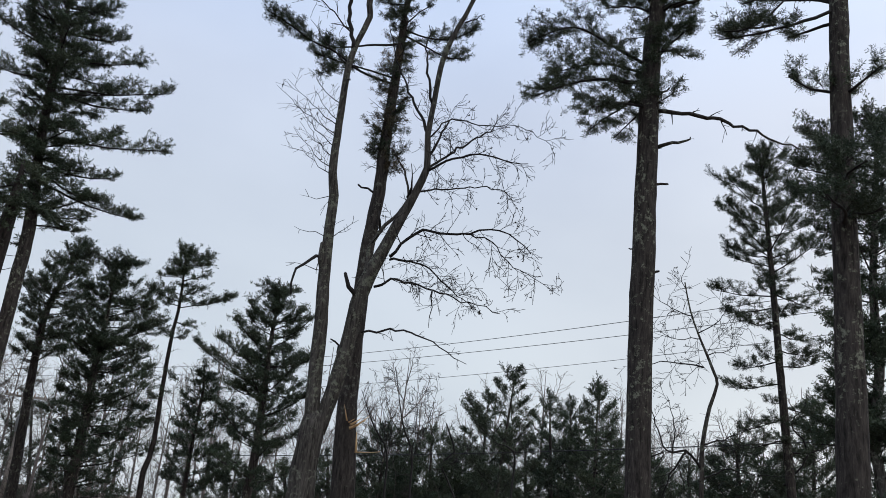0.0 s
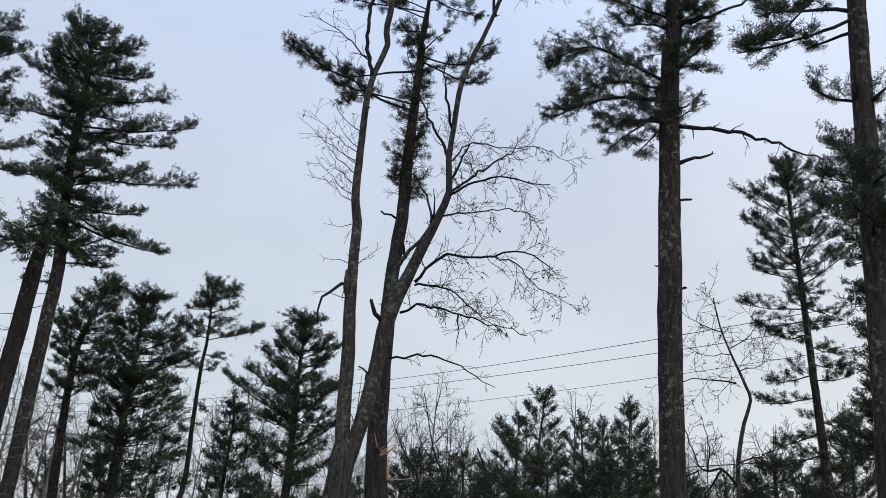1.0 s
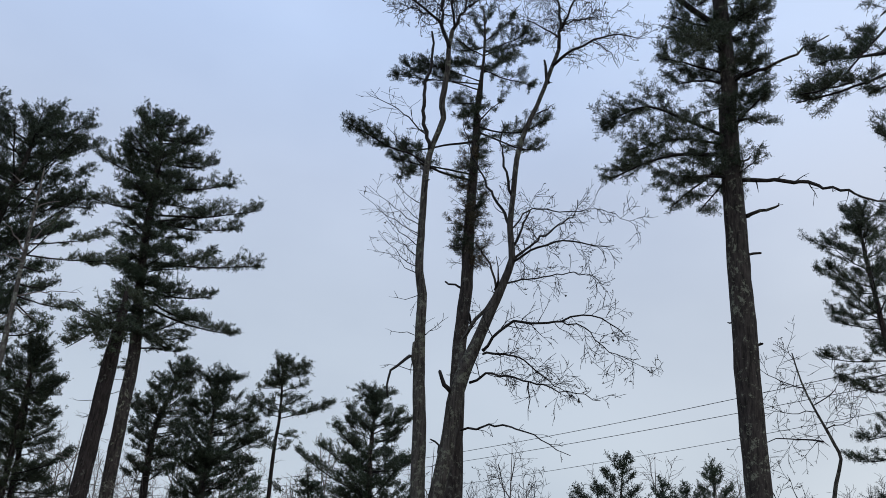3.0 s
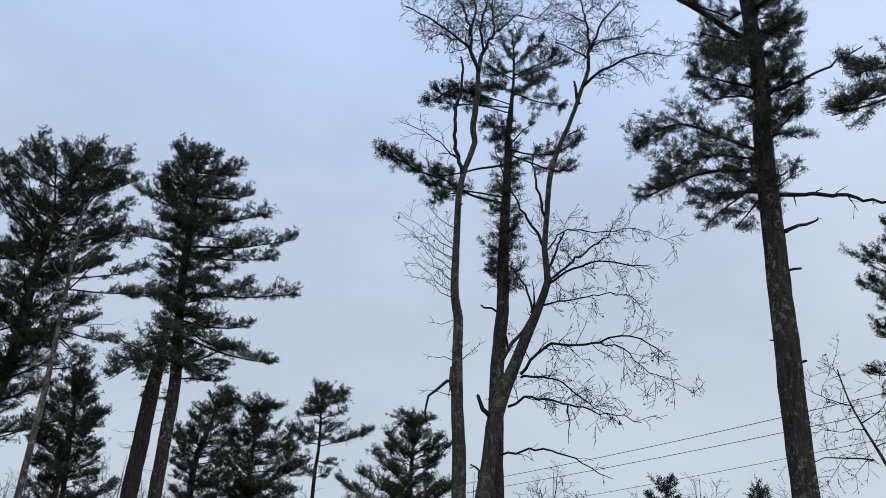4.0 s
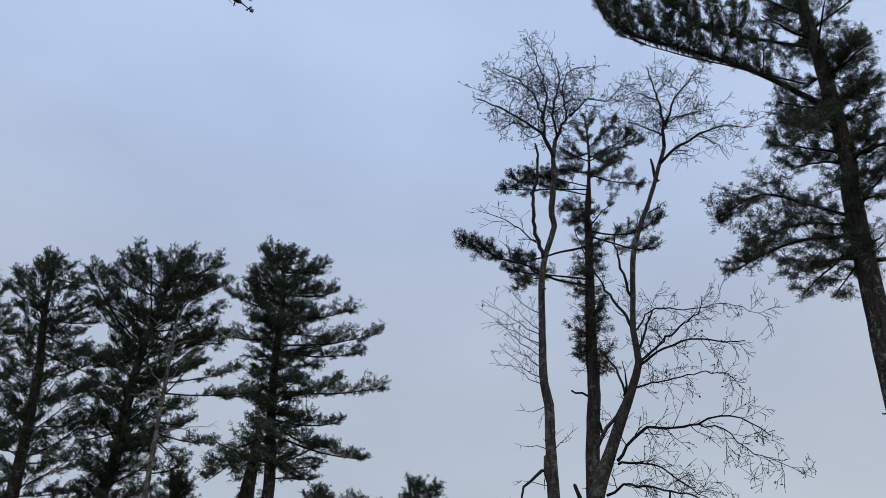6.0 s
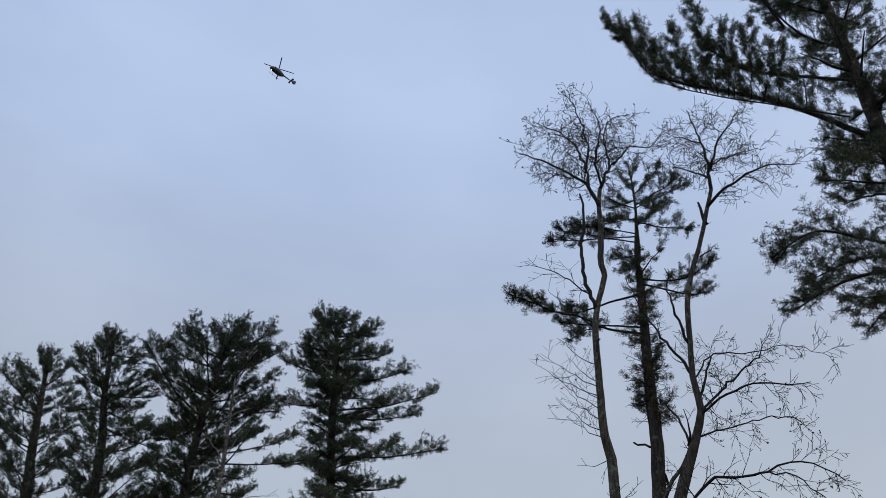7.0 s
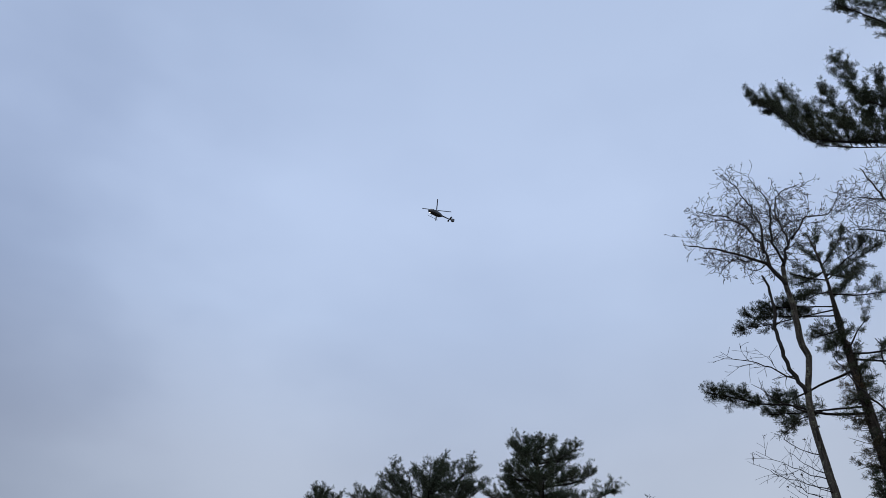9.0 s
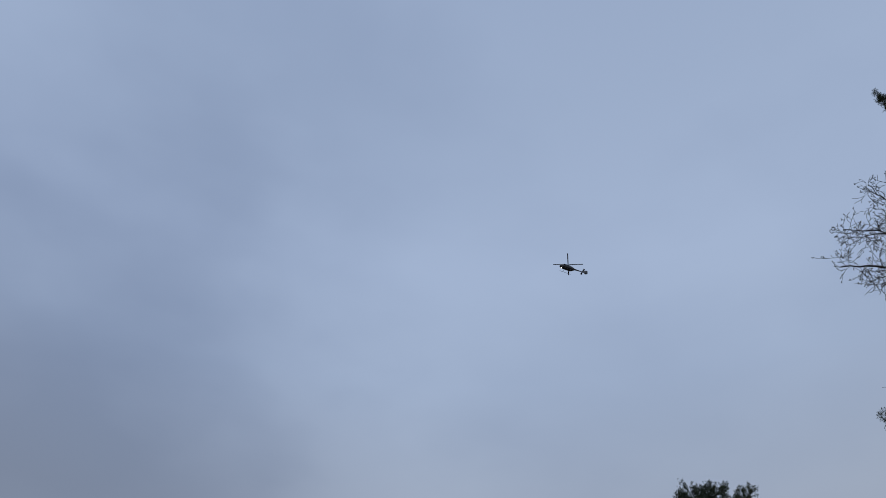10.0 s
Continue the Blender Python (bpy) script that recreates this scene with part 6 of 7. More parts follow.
street_pine_p = Tree("pine_tree", 12.47, 48, "mid-height pine standing among the far trees", "pine tree", 76, "pines across the street", scale=1.7)
street_pine_p.trunk((0.27, 0, -0.1, 0.22), (0.26, 0, 0.5, 0.2), (-0.01, 0, 4.49, 0.2), (-0.16, 0, 6.09, 0.13), (-0.29, 0, 7.48, 0.03), mat=BARK_PINE)
street_pine_p.crown([(1.92, 2.47, 1.73), (4.03, 2.39, 1.75), (5.04, 2.19, 1.63), (5.92, 1.87, 1.39), (6.82, 1.29, 1), (7.43, 0.63, 0.52), (7.72, 0.2, 0.2)], 29, rise=0.4, r=0.018, density=1.0, sparse_twigs=0.05, needle=NEEDLE)

street_pine_q = Tree("pine_tree", -11.79, 48, "mid-height pine standing among the far trees", "pine tree", 77, "pines across the street", scale=1.7)
street_pine_q.trunk((0.24, 0, -0.1, 0.22), (0.2, 0, 0.5, 0.2), (-0.05, 0, 2.33, 0.19), (-0.23, 0, 3.32, 0.13), (-0.37, 0, 4.09, 0.03), mat=BARK_PINE)
street_pine_q.crown([(-0.15, 2.02, 2.37), (1.92, 2.12, 2.2), (2.61, 1.98, 2.02), (3.18, 1.7, 1.73), (3.74, 1.2, 1.21), (4.13, 0.61, 0.6), (4.32, 0.21, 0.2)], 24, rise=0.4, r=0.018, density=1.0, sparse_twigs=0.05, needle=NEEDLE_DARK)

street_pine_r = Tree("pine_tree", -8.17, 49, "mid-height pine standing among the far trees", "pine tree", 78, "pines across the street", scale=1.7)
street_pine_r.trunk((0.42, 0, -0.1, 0.22), (0.36, 0, 0.5, 0.2), (-0.05, 0, 2.69, 0.2), (-0.26, 0, 3.56, 0.13), (-0.44, 0, 4.2, 0.03), mat=BARK_PINE)
street_pine_r.crown([(0.11, 2.46, 2.13), (2.25, 2.41, 2.12), (2.9, 2.21, 1.97), (3.41, 1.88, 1.72), (3.92, 1.29, 1.23), (4.27, 0.64, 0.62), (4.44, 0.22, 0.2)], 24, rise=0.4, r=0.018, density=1.0, sparse_twigs=0.05, needle=NEEDLE)

street_pine_s = Tree("pine_tree", 17.09, 47, "mid-height pine standing among the far trees", "pine tree", 79, "pines across the street", scale=1.7)
street_pine_s.trunk((0.05, 0, -0.1, 0.21), (0.05, 0, 0.5, 0.19), (0, 0, 4.79, 0.19), (-0.02, 0, 5.63, 0.12), (-0.03, 0, 6.25, 0.03), mat=BARK_PINE)
street_pine_s.crown([(2.35, 2.13, 2.36), (4.39, 2.11, 2.33), (5.01, 1.95, 2.18), (5.5, 1.68, 1.92), (5.99, 1.18, 1.35), (6.32, 0.59, 0.68), (6.48, 0.2, 0.2)], 23, rise=0.4, r=0.018, density=1.0, sparse_twigs=0.05, needle=NEEDLE_DARK)

bare_maple = Tree("bare_tree", 17.82, 21, "bare crooked maple with fine spring twigs", "bare tree", 81)
bare_maple.trunk((-0.04, 0, -0.1, 0.12), (-0.04, 0, 0.5, 0.11), (-0.01, 0, 3.05, 0.11), (0, 0, 4.06, 0.1), (0.15, 0, 4.97, 0.09), (0.32, 0, 5.51, 0.07), (0.22, 0, 5.84, 0.07), (-0.07, 0, 6.58, 0.05), (-0.31, 0, 7.27, 0.04), (-0.46, 0, 7.98, 0.03), mat=BARK_OAK)
bare_maple.bough((0, 0, 5.9), (-0.26, 0.2, 5.99), (-0.99, 0.3, 6.05), (-1.66, 0.4, 5.89), r=0.025, twigs=0.9, reach=1.0, levels=3, thin=0.0046, buds=0.2, curl=0.09)
bare_maple.bough((-0.02, 0, 3.55), (-0.34, -0.2, 3.88), (-0.78, -0.3, 3.84), (-0.98, -0.3, 4.33), (-1.18, -0.4, 4.89), r=0.035, twigs=0.9, reach=1.0, levels=3, thin=0.0046, buds=0.2, curl=0.09)
bare_maple.bough((0, 0, 4.06), (0.59, 0.3, 4.33), (1.09, 0.4, 4.58), r=0.02, twigs=0.9, reach=1.0, levels=3, thin=0.0046, buds=0.2, curl=0.09)
bare_maple.bough((-0.27, 0, 7.13), (-0.88, 0.2, 7.45), (-1.3, 0.3, 7.76), r=0.015, twigs=0.9, reach=1.0, levels=3, thin=0.0046, buds=0.2, curl=0.09)
bare_maple.bough((-0.41, 0, 7.69), (-0.55, 0, 8.12), (-0.33, 0, 8.42), r=0.012, twigs=0.9, reach=1.0, levels=3, thin=0.0046, buds=0.2, curl=0.09)
bare_maple.bough((-0.14, 0, 6.71), (0.31, -0.2, 6.96), (0.56, -0.3, 7.36), r=0.015, twigs=0.9, reach=1.0, levels=3, thin=0.0046, buds=0.2, curl=0.09)
bare_maple.bough((0.06, 0, 6.17), (0.58, 0.2, 6.38), (0.84, 0.3, 6.69), r=0.014, twigs=0.9, reach=1.0, levels=3, thin=0.0046, buds=0.2, curl=0.09)
bare_maple.bough((-0.84, -0.3, 3.83), (-1.27, -0.4, 3.66), (-1.63, -0.5, 3.37), r=0.02, twigs=0.9, reach=1.0, levels=3, thin=0.0046, buds=0.2, curl=0.09)
bare_maple.bough((-0.65, -0.3, 3.84), (-0.6, -0.3, 4.49), (-0.81, -0.3, 5.13), r=0.02, twigs=0.9, reach=1.0, levels=3, thin=0.0046, buds=0.2, curl=0.09)
bare_maple.bough((-0.34, -0.2, 3.88), (-0.7, -0.3, 3.34), (-0.88, -0.3, 2.8), r=0.03, twigs=0.9, reach=1.0, levels=3, thin=0.0046, buds=0.2, curl=0.09)
bare_maple.bough((-0.02, 0, 3.3), (0.59, 0.2, 3.62), (1.2, 0.3, 3.55), (1.91, 0.3, 3.55), r=0.02, twigs=0.9, reach=1.0, levels=3, thin=0.0046, buds=0.2, curl=0.09)
bare_maple.bough((-0.07, 0, 6.58), (-0.58, -0.4, 6.46), (-1.1, -0.5, 6.55), r=0.014, twigs=0.9, reach=1.0, levels=3, thin=0.0046, buds=0.2, curl=0.09)

sapling_a = Tree("bare_sapling", -0.36, 27, "bare slender sapling with budding twigs", "sapling", 90, "bare saplings")
sapling_a.trunk((0.09, 0, -0.1, 0.07), (0.07, 0, 0.5, 0.07), (-0.02, 0, 2.61, 0.06), (-0.09, 0, 3.77, 0.06), (-0.47, 0, 4.59, 0.04), (-0.9, 0, 6.31, 0.02), mat=TWIG)
sapling_a.bough((-0.07, 0, 3.44), (-0.4, 0.2, 4.88), (-0.91, 0.3, 6.36), r=0.012, twigs=0.8, reach=0.9, levels=3, buds=0.15, thin=0.006)
sapling_a.bough((-0.07, 0, 3.44), (-0.06, 0.2, 5.01), (-0.22, 0.3, 6.62), r=0.012, twigs=0.8, reach=0.9, levels=3, buds=0.15, thin=0.006)
sapling_a.bough((-0.07, 0, 3.44), (0.31, 0.2, 4.87), (0.54, 0.3, 6.34), r=0.012, twigs=0.8, reach=0.9, levels=3, buds=0.15, thin=0.006)
sapling_a.bough((-0.07, 0, 3.44), (0.16, 0.2, 4.6), (0.24, 0.3, 5.77), r=0.012, twigs=0.8, reach=0.9, levels=3, buds=0.15, thin=0.006)

sapling_b = Tree("bare_sapling", -1.98, 30, "bare slender sapling with budding twigs", "sapling", 91, "bare saplings")
sapling_b.trunk((0.1, 0, -0.1, 0.08), (0.08, 0, 0.5, 0.07), (-0.02, 0, 2.63, 0.07), (-0.11, 0, 3.92, 0.06), (-0.69, 0, 4.81, 0.05), (-1.23, 0, 5.91, 0.02), mat=TWIG)
sapling_b.bough((-0.08, 0, 3.55), (-0.57, 0.2, 4.75), (-1.24, 0.3, 5.95), r=0.012, twigs=0.8, reach=0.9, levels=3, buds=0.15, thin=0.006)
sapling_b.bough((-0.08, 0, 3.55), (-0.07, 0.2, 4.71), (-0.24, 0.3, 5.87), r=0.012, twigs=0.8, reach=0.9, levels=3, buds=0.15, thin=0.006)
sapling_b.bough((-0.08, 0, 3.55), (-0.36, 0.2, 5.06), (-0.83, 0.3, 6.6), r=0.012, twigs=0.8, reach=0.9, levels=3, buds=0.15, thin=0.006)

sapling_c = Tree("bare_sapling", 6.11, 34, "bare slender sapling with budding twigs", "sapling", 92, "bare saplings")
sapling_c.trunk((0.03, 0, -0.1, 0.09), (0.03, 0, 0.5, 0.08), (-0.02, 0, 3.27, 0.08), (-0.05, 0, 4.75, 0.07), (-0.93, 0, 5.09, 0.02), (-0.6, 0, 5.77, 0.05), mat=TWIG)
sapling_c.bough((-0.04, 0, 4.32), (-0.39, 0.2, 4.73), (-0.94, 0.3, 5.12), r=0.012, twigs=0.8, reach=0.9, levels=3, buds=0.15, thin=0.006)
sapling_c.bough((-0.04, 0, 4.32), (0.25, 0.2, 5.01), (0.34, 0.3, 5.68), r=0.012, twigs=0.8, reach=0.9, levels=3, buds=0.15, thin=0.006)
sapling_c.bough((-0.04, 0, 4.32), (0.5, 0.2, 4.6), (0.84, 0.3, 4.86), r=0.012, twigs=0.8, reach=0.9, levels=3, buds=0.15, thin=0.006)

sapling_d = Tree("bare_sapling", 2.33, 30, "bare slender sapling with budding twigs", "sapling", 93, "bare saplings")
sapling_d.trunk((1.07, 0, -0.1, 0.08), (0.94, 0, 0.5, 0.07), (-0.02, 0, 2.87, 0.07), (-0.49, 0, 3.75, 0.02), (-0.07, 0, 4.17, 0.06), (-0.44, 0, 5.09, 0.05), mat=TWIG)
sapling_d.bough((-0.06, 0, 3.8), (-0.19, 0.2, 3.8), (-0.5, 0.3, 3.77), r=0.012, twigs=0.8, reach=0.9, levels=3, buds=0.15, thin=0.006)
sapling_d.bough((-0.06, 0, 3.8), (0.27, 0.2, 4.03), (0.43, 0.3, 4.25), r=0.012, twigs=0.8, reach=0.9, levels=3, buds=0.15, thin=0.006)
sapling_d.bough((-0.06, 0, 3.8), (0.43, 0.2, 4.43), (0.74, 0.3, 5.05), r=0.012, twigs=0.8, reach=0.9, levels=3, buds=0.15, thin=0.006)

# ---------------------------------------------------------------- far bare woods
def bare_tree_model(seed, height, name="bare_tree"):
    t = Tree(name, 0.0, 0.0, "grey leafless tree in the far woods", "bare tree", seed, "far bare woods")
    rng = np.random.default_rng(seed)
    t.trunk((0, 0, -0.1, 0.3), (0.1, 0, height * 0.3, 0.22), (0.25, 0.1, height * 0.65, 0.12), (0.2, 0, height, 0.03), mat=TWIG_GREY, sides=7)
    for k in range(8):
        z = height * (0.2 + 0.09 * k)
        a = t.at_height(z)
        w = k * 2.4 + rng.uniform(-0.4, 0.4)
        d = np.array((math.cos(w), math.sin(w), 0))
        ln = height * 0.31 * (1.15 - 0.09 * k)
        t.bough(a[:3], a[:3] + d * ln * 0.4 + (0, 0, ln * 0.5), a[:3] + d * ln * 0.62 + (0, 0, ln * 1.15), r=0.045, twigs=0.95, reach=1.7, levels=2, grain=0.4, mat=TWIG_GREY, twig_mat=TWIG_GREY, first=0.2, thin=0.011)
    return t.root


rng = np.random.default_rng(5)
models = [bare_tree_model(s, h) for s, h in ((201, 11.5), (202, 13.0), (203, 10.5), (204, 13.5))]
for i in range(88):
    b = -38 + i * 0.86 + rng.uniform(-0.5, 0.5)
    d = rng.uniform(60, 98)
    m = pose(d * math.sin(radians(b)), d * math.cos(radians(b)), 0, 0, 0, rng.uniform(0, 360))
    if i < 4:
        models[i].matrix_world = m
    else:
        copy_thing(models[i % 4], m)

# ---------------------------------------------------------------- brush under the trees
def shrub_model(seed, height):
    t = Tree("bare_shrub", 0.0, 0.0, "tangled leafless shrub under the trees", "shrub", seed, "brush under the trees")
    r = np.random.default_rng(seed)
    for k in range(8):
        w = r.uniform(0, 6.28)
        d = np.array((math.cos(w), math.sin(w), 0))
        top = height * r.uniform(0.6, 1.0)
        t.bough((0.1 * d[0], 0.1 * d[1], -0.05), tuple(d * height * 0.16 + (0, 0, top * 0.5)), tuple(d * height * r.uniform(0.25, 0.5) + (0, 0, top)), r=0.016, twigs=0.8, reach=1.1, levels=2, mat=TWIG_GREY, twig_mat=TWIG_BROWN, first=0.15, grain=0.2, thin=0.008, name="stem")
    return t.root


shrubs = [shrub_model(s, h) for s, h in ((301, 2.6), (302, 3.4), (303, 4.2))]
for i in range(46):
    b = -36 + i * 1.5 + rng.uniform(-0.7, 0.7)
    d = rng.uniform(36, 52)
    m = pose(d * math.sin(radians(b)), d * math.cos(radians(b)), 0, 0, 0, rng.uniform(0, 360))
    if i < 3:
        shrubs[i].matrix_world = m
    else:
        copy_thing(shrubs[i % 3], m)

# ---------------------------------------------------------------- young pines behind the far trees
def young_pine_model(seed, height):
    t = Tree("young_pine", 0.0, 0.0, "bushy young pine with upswept green limbs", "pine tree", seed, "young pines under the far trees", scale=1.8)
    t.trunk((0, 0, -0.1, 0.16), (0.05, 0, height * 0.5, 0.1), (0.1, 0, height, 0.03), mat=BARK_PINE, sides=8)
    t.crown([(0.6, 1.7, 1.6), (height * 0.4, 1.6, 1.7), (height * 0.75, 1.0, 1.1), (height, 0.25, 0.3)], 24, rise=0.45, r=0.018, needle=NEEDLE_DARK)
    return t.root


young = [young_pine_model(s, h) for s, h in ((401, 4.6), (402, 5.4))]
for i in range(12):
    b = -4 + i * 2.7 + rng.uniform(-0.6, 0.6)
    d = rng.uniform(50, 58)
    m = pose(d * math.sin(radians(b)), d * math.cos(radians(b)), 0, 0, 0, rng.uniform(0, 360))
    if i < 2:
        young[i].matrix_world = m
    else:
        copy_thing(young[i % 2], m)

# ---------------------------------------------------------------- ground
side = 81
g = np.concatenate((-np.geomspace(2500, 2, 40), [0], np.geomspace(2, 2500, 40)))
gx, gy = np.meshgrid(g, g, indexing="ij")
gz = np.array([-0.05 + 0.05 * noise.noise((a * 0.3, b * 0.3, 0.0)) for a, b in zip(gx.ravel(), gy.ravel())])
i, j = np.meshgrid(np.arange(side - 1), np.arange(side - 1), indexing="ij")
k = i * side + j
LITTER = plain("leaf_litter", (0.05, 0.035, 0.022), (0.14, 0.10, 0.065), 0.95, 3.0)
ground = mesh_object("ground", np.stack((gx.ravel(), gy.ravel(), gz), -1), np.stack((k, k + side, k + side + 1, k + 1), -1).reshape(-1, 4), [], LITTER, smooth=True)
tagged(ground, "forest floor covered with brown leaf litter", "ground", kind="structure")

# ---------------------------------------------------------------- utility pole and wires
POLE_WOOD = plain("weathered_pole", (0.15, 0.13, 0.11), (0.29, 0.26, 0.23), 0.9, 9.0)
GREY_METAL = plain("galvanised", (0.22, 0.23, 0.23), (0.34, 0.35, 0.35), 0.5, 5.0, 0.3)
CABLE = plain("cable", (0.02, 0.02, 0.022), (0.04, 0.04, 0.045), 0.6)
PORCELAIN = plain("porcelain", (0.16, 0.1, 0.07), (0.24, 0.16, 0.1), 0.25)


def rod(name, points, mat, parent, sides=10, label=""):
    w = Wood()
    w.tube(np.asarray(points, float), sides, 0.0, np.random.default_rng(1))
    return w.build(name, mat, parent, label)


def box(name, x, y, z, sx, sy, sz, mat, parent, label="", edge=0.01):
    bm = bmesh.new()
    bmesh.ops.create_cube(bm, size=1, matrix=Matrix.Translation((x, y, z)) @ Matrix.Diagonal((sx, sy, sz, 1)))
    bmesh.ops.bevel(bm, geom=bm.edges[:], offset=edge, segments=2, affect="EDGES")
    me = bpy.data.meshes.new(name)
    bm.to_mesh(me)
    bm.free()
    me.materials.append(mat)
    ob = new(name, me)
    ob.parent = parent
    if label:
        ob["label"] = label
    return ob


def utility_pole(x, y, turn, with_tank):
    root = tagged(new("utility_pole"), "weathered wooden utility pole with a crossarm" + (" and a grey transformer" if with_tank else ""), "utility pole")
    root.matrix_world = pose(x, y, 0, 0, 0, turn)
    rod("pole", [(0, 0, -0.3, 0.17), (0, 0, 3, 0.16), (0, 0, 7, 0.14), (0, 0, 10.6, 0.115)], POLE_WOOD, root, 14)
    box("crossarm", 0, -0.16, 7.75, 2.9, 0.1, 0.14, POLE_WOOD, root)
    for s in (-1, 1):
        rod("brace", [(0, -0.18, 7.1, 0.018), (s * 0.4, -0.19, 7.4, 0.018), (s * 0.75, -0.2, 7.7, 0.018)], GREY_METAL, root, 6)
    for s in (-1.3, -0.6, 0.6, 1.3):
        rod("insulator", [(s, -0.16, 7.8, 0.03), (s, -0.16, 7.9, 0.055), (s, -0.16, 7.96, 0.035), (s, -0.16, 8.02, 0.05), (s, -0.16, 8.06, 0.02)], PORCELAIN, root, 10)
    if with_tank:
        tank = rod("transformer_tank", [(0.1, -0.42, 5.15, 0.24), (0.1, -0.42, 5.2, 0.29), (0.1, -0.42, 6.2, 0.29), (0.1, -0.42, 6.25, 0.31), (0.1, -0.42, 6.3, 0.27)], GREY_METAL, root, 18, "grey cylindrical transformer tank")
        for s in (-0.12, 0.12):
            rod("bushing", [(0.1 + s, -0.42, 6.3, 0.04), (0.1 + s, -0.42, 6.45, 0.05), (0.1 + s, -0.42, 6.55, 0.02)], PORCELAIN, tank, 8)
        box("tank_bracket", 0.05, -0.16, 5.9, 0.1, 0.2, 0.5, GREY_METAL, root)
    return root


def wire(a, b, sag, radius, label):
    pts = []
    for s in np.linspace(0, 1, 41):
        p = np.array(a) * (1 - s) + np.array(b) * s
        pts.append((p[0], p[1], p[2] - 4 * sag * s * (1 - s), radius))
    ob = rod("power_line", pts, CABLE, None, 6)
    return tagged(ob, label, "power line", "street wires")


wire((-30.36, 64.91, 9.87), (26.93, 10.97, 11.53), 1.73, 0.011, "thin overhead power line above the street")
wire((-29.74, 65.57, 9.40), (27.55, 11.62, 10.94), 1.39, 0.011, "thin overhead power line above the street")
wire((-29.26, 66.08, 8.40), (28.03, 12.13, 10.75), 1.63, 0.009, "thin overhead power line above the street")
wire((-29.91, 65.39, 4.05), (27.38, 11.44, 6.83), 0.97, 0.018, "black telephone cable hung low over the street")
utility_pole(-29.74, 65.57, 16.4, True)
utility_pole(27.55, 11.62, 46.7, False)

# ---------------------------------------------------------------- helicopter
HULL = plain("navy_paint", (0.008, 0.011, 0.02), (0.014, 0.018, 0.03), 0.35, 1.0, 0.0, 0.5)
BLADE = plain("rotor_black", (0.012, 0.012, 0.013), (0.025, 0.025, 0.027), 0.6)
LAMP, lamp_nodes, lamp_bsdf = material("landing_lamp")
lamp_bsdf.inputs["Emission Color"].default_value = (1.0, 0.9, 0.7, 1)
lamp_bsdf.inputs["Emission Strength"].default_value = 6.0
PANE, pane_nodes, pane_bsdf = material("cockpit_glass")
pane_bsdf.inputs["Base Color"].default_value = (0.02, 0.03, 0.04, 1)
pane_bsdf.inputs["Roughness"].default_value = 0.06

heli = tagged(new("helicopter"), "dark blue helicopter with skids and a four-bladed rotor, in flight", "helicopter")
heli.matrix_world = Matrix.Translation((-125.2, 173.8, 211.6)) @ pose(0, 0, 0, 0, 6, 64)


def hull(name, rings, mat, label="", sides=18):
    """A lofted body along x: (x, z of the middle, half width, half height)."""
    verts, quads, tris = [], [], []
    for x, z, w, h in rings:
        for k in range(sides):
            a = 2 * math.pi * k / sides
            c, s = math.cos(a), math.sin(a)
            verts.append((x, w * math.copysign(abs(c) ** 0.8, c), z + h * math.copysign(abs(s) ** 0.8, s)))
    for i in range(len(rings) - 1):
        for k in range(sides):
            m = (k + 1) % sides
            quads.append((i * sides + k, (i + 1) * sides + k, (i + 1) * sides + m, i * sides + m))
    n = len(verts)
    last = (len(rings) - 1) * sides
    verts += [(rings[0][0] - 0.04, 0, rings[0][1]), (rings[-1][0] + 0.04, 0, rings[-1][1])]
    for k in range(sides):
        m = (k + 1) % sides
        tris += [(m, k, n), (last + k, last + m, n + 1)]
    return mesh_object(name, verts, quads, tris, mat, heli, label, smooth=True)


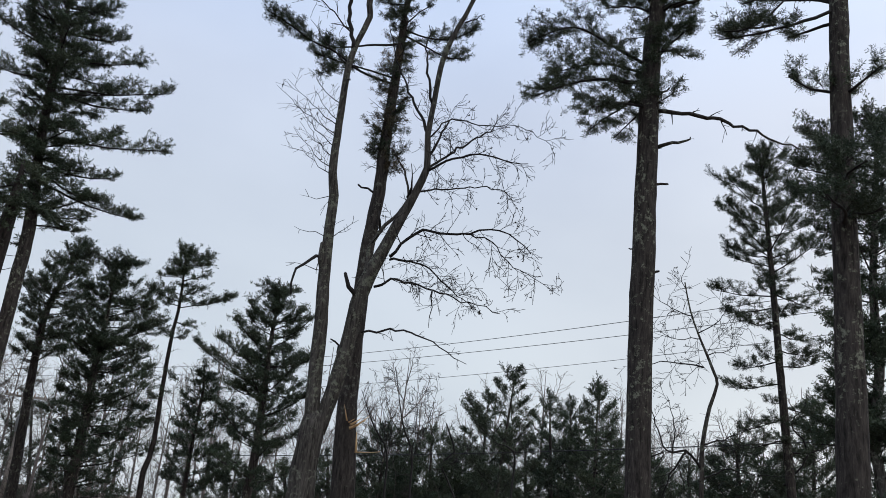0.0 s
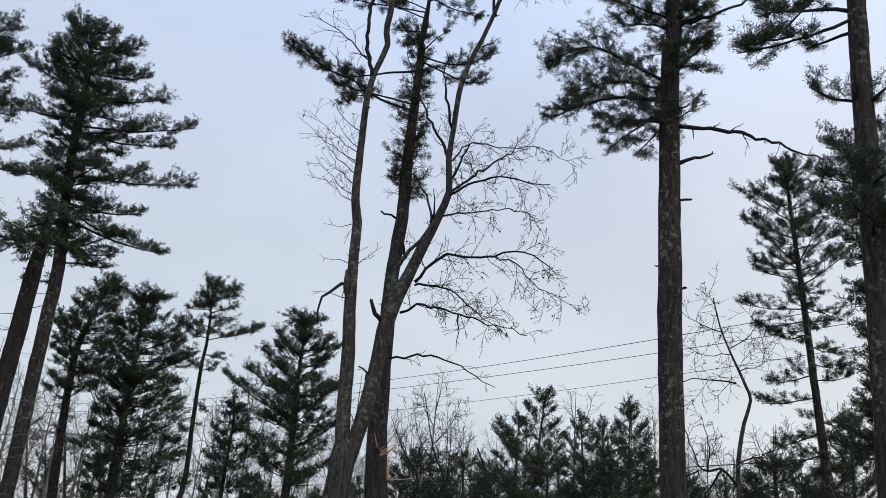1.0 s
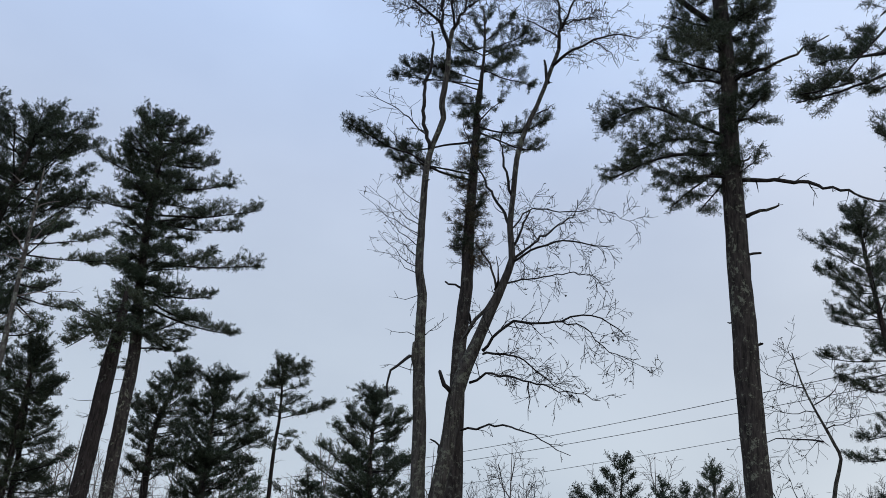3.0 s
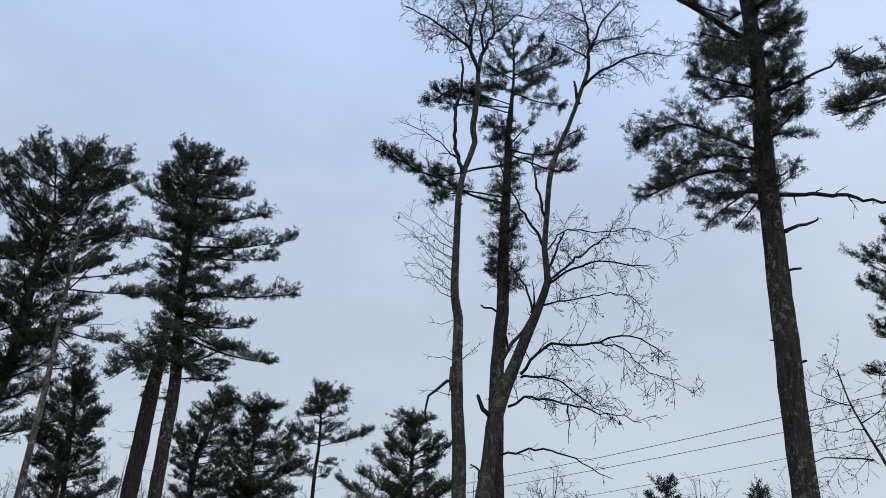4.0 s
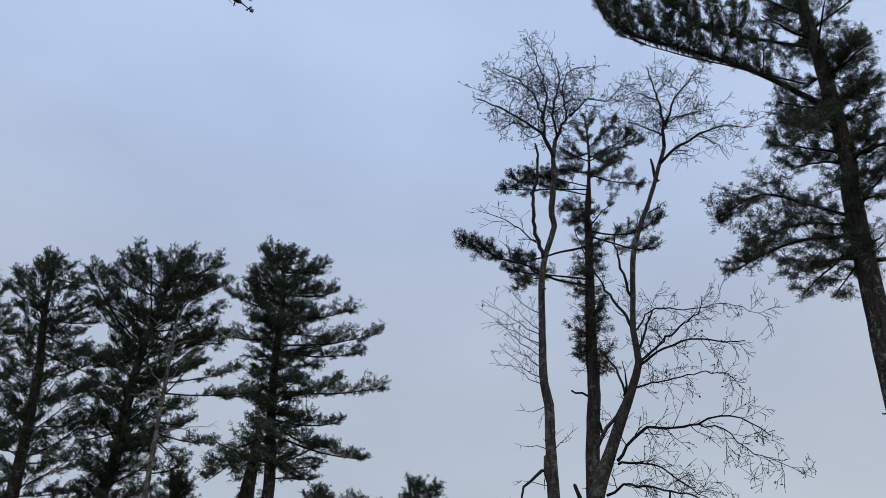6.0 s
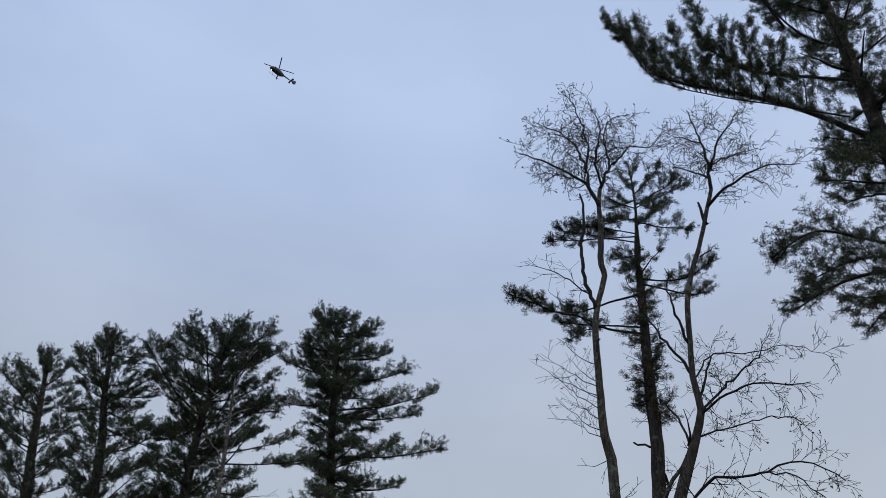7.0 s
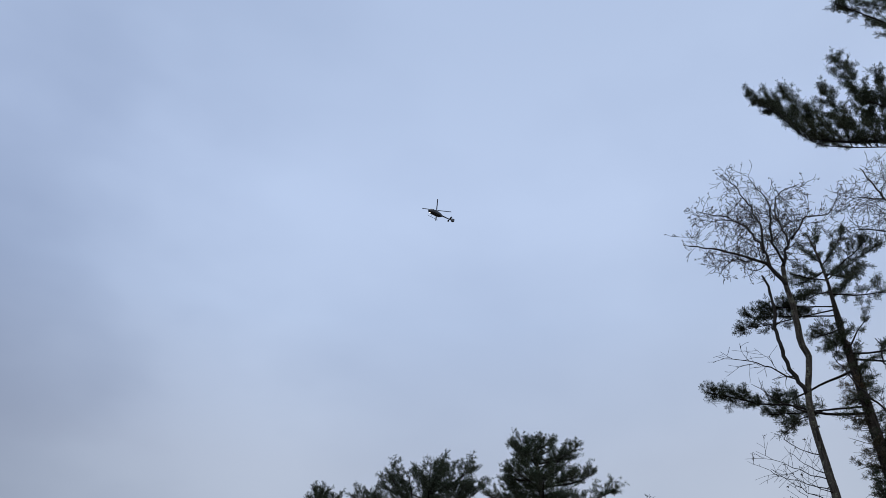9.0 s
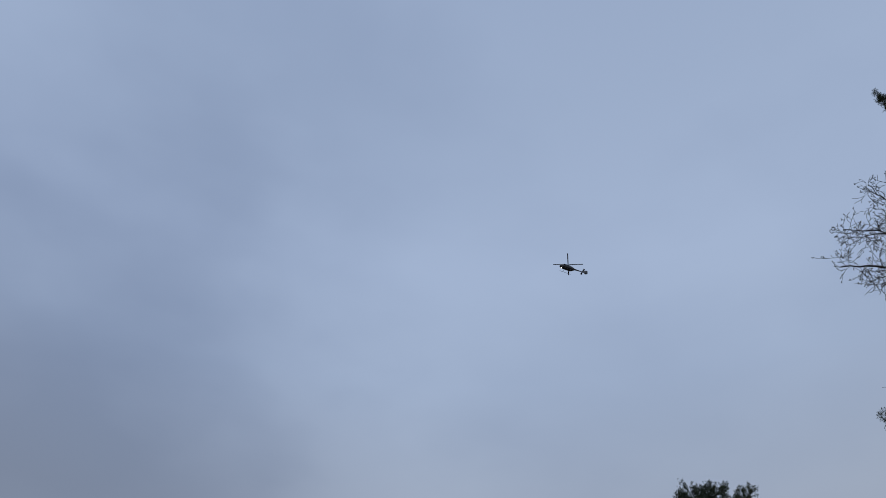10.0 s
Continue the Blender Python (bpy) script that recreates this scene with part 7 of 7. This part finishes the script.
fuselage = hull("fuselage", [(-3.1, -0.2, 0.2, 0.2), (-2.8, -0.15, 0.5, 0.48), (-2.2, 0.0, 0.76, 0.75), (-1.2, 0.1, 0.86, 0.9), (0.4, 0.1, 0.88, 0.92), (1.4, 0.15, 0.75, 0.78), (2.1, 0.3, 0.45, 0.48), (2.5, 0.4, 0.24, 0.26)], HULL)
hull("engine_cowling", [(-1.3, 0.9, 0.3, 0.12), (-0.6, 1.0, 0.5, 0.3), (0.6, 1.0, 0.5, 0.32), (1.6, 0.85, 0.35, 0.22), (2.1, 0.7, 0.15, 0.1)], HULL)
hull("tail_boom", [(2.3, 0.42, 0.24, 0.25), (4.2, 0.5, 0.17, 0.18), (6.0, 0.58, 0.12, 0.13)], HULL)
hull("tail_fin", [(5.8, 0.75, 0.06, 0.45), (6.2, 0.85, 0.12, 0.72), (6.6, 0.9, 0.13, 0.8), (7.0, 1.0, 0.12, 0.85), (7.3, 1.15, 0.05, 0.75)], HULL)
rod("tail_rotor_shroud", [(6.55, -0.16, 0.6, 0.56), (6.55, -0.08, 0.6, 0.62), (6.55, 0.08, 0.6, 0.62), (6.55, 0.16, 0.6, 0.56)], HULL, heli, 20)
box("stabiliser", 5.4, 0, 0.62, 0.45, 2.3, 0.05, HULL, heli)
for s in (-1, 1):
    box("end_plate", 5.5, s * 1.16, 0.7, 0.6, 0.04, 0.6, HULL, heli)
    box("side_window", -1.5, s * 0.84, 0.35, 0.8, 0.08, 0.5, PANE, heli)
    box("side_window", -0.3, s * 0.86, 0.35, 0.9, 0.08, 0.5, PANE, heli)
    rod("skid", [(-2.6, s * 1.05, -1.2, 0.05), (-2.2, s * 1.05, -1.38, 0.055), (0, s * 1.05, -1.4, 0.055), (1.5, s * 1.05, -1.4, 0.05)], BLADE, heli, 8)
    for x in (-1.3, 0.8):
        rod("skid_strut", [(x, s * 0.55, -0.65, 0.05), (x, s * 0.85, -1.0, 0.05), (x, s * 1.05, -1.4, 0.045)], BLADE, heli, 8)
hull("windscreen", [(-2.98, 0.12, 0.2, 0.16), (-2.6, 0.28, 0.5, 0.34), (-2.2, 0.4, 0.68, 0.42)], PANE)
rod("landing_light", [(-2.35, 0, -0.86, 0.10), (-2.42, 0, -0.90, 0.13), (-2.5, 0, -0.94, 0.12)], LAMP, heli, 10, "lit landing light")
rod("rotor_mast", [(0, 0, 1.2, 0.12), (0, 0, 1.6, 0.1), (0, 0, 1.72, 0.22), (0, 0, 1.84, 0.18)], BLADE, heli, 12)
for k in range(4):
    a = radians(64 + 90 * k)
    blade = box("rotor_blade", 2.75, 0, 1.78, 4.9, 0.34, 0.05, BLADE, heli, edge=0.02)
    blade.rotation_euler = (0, -0.03, a)
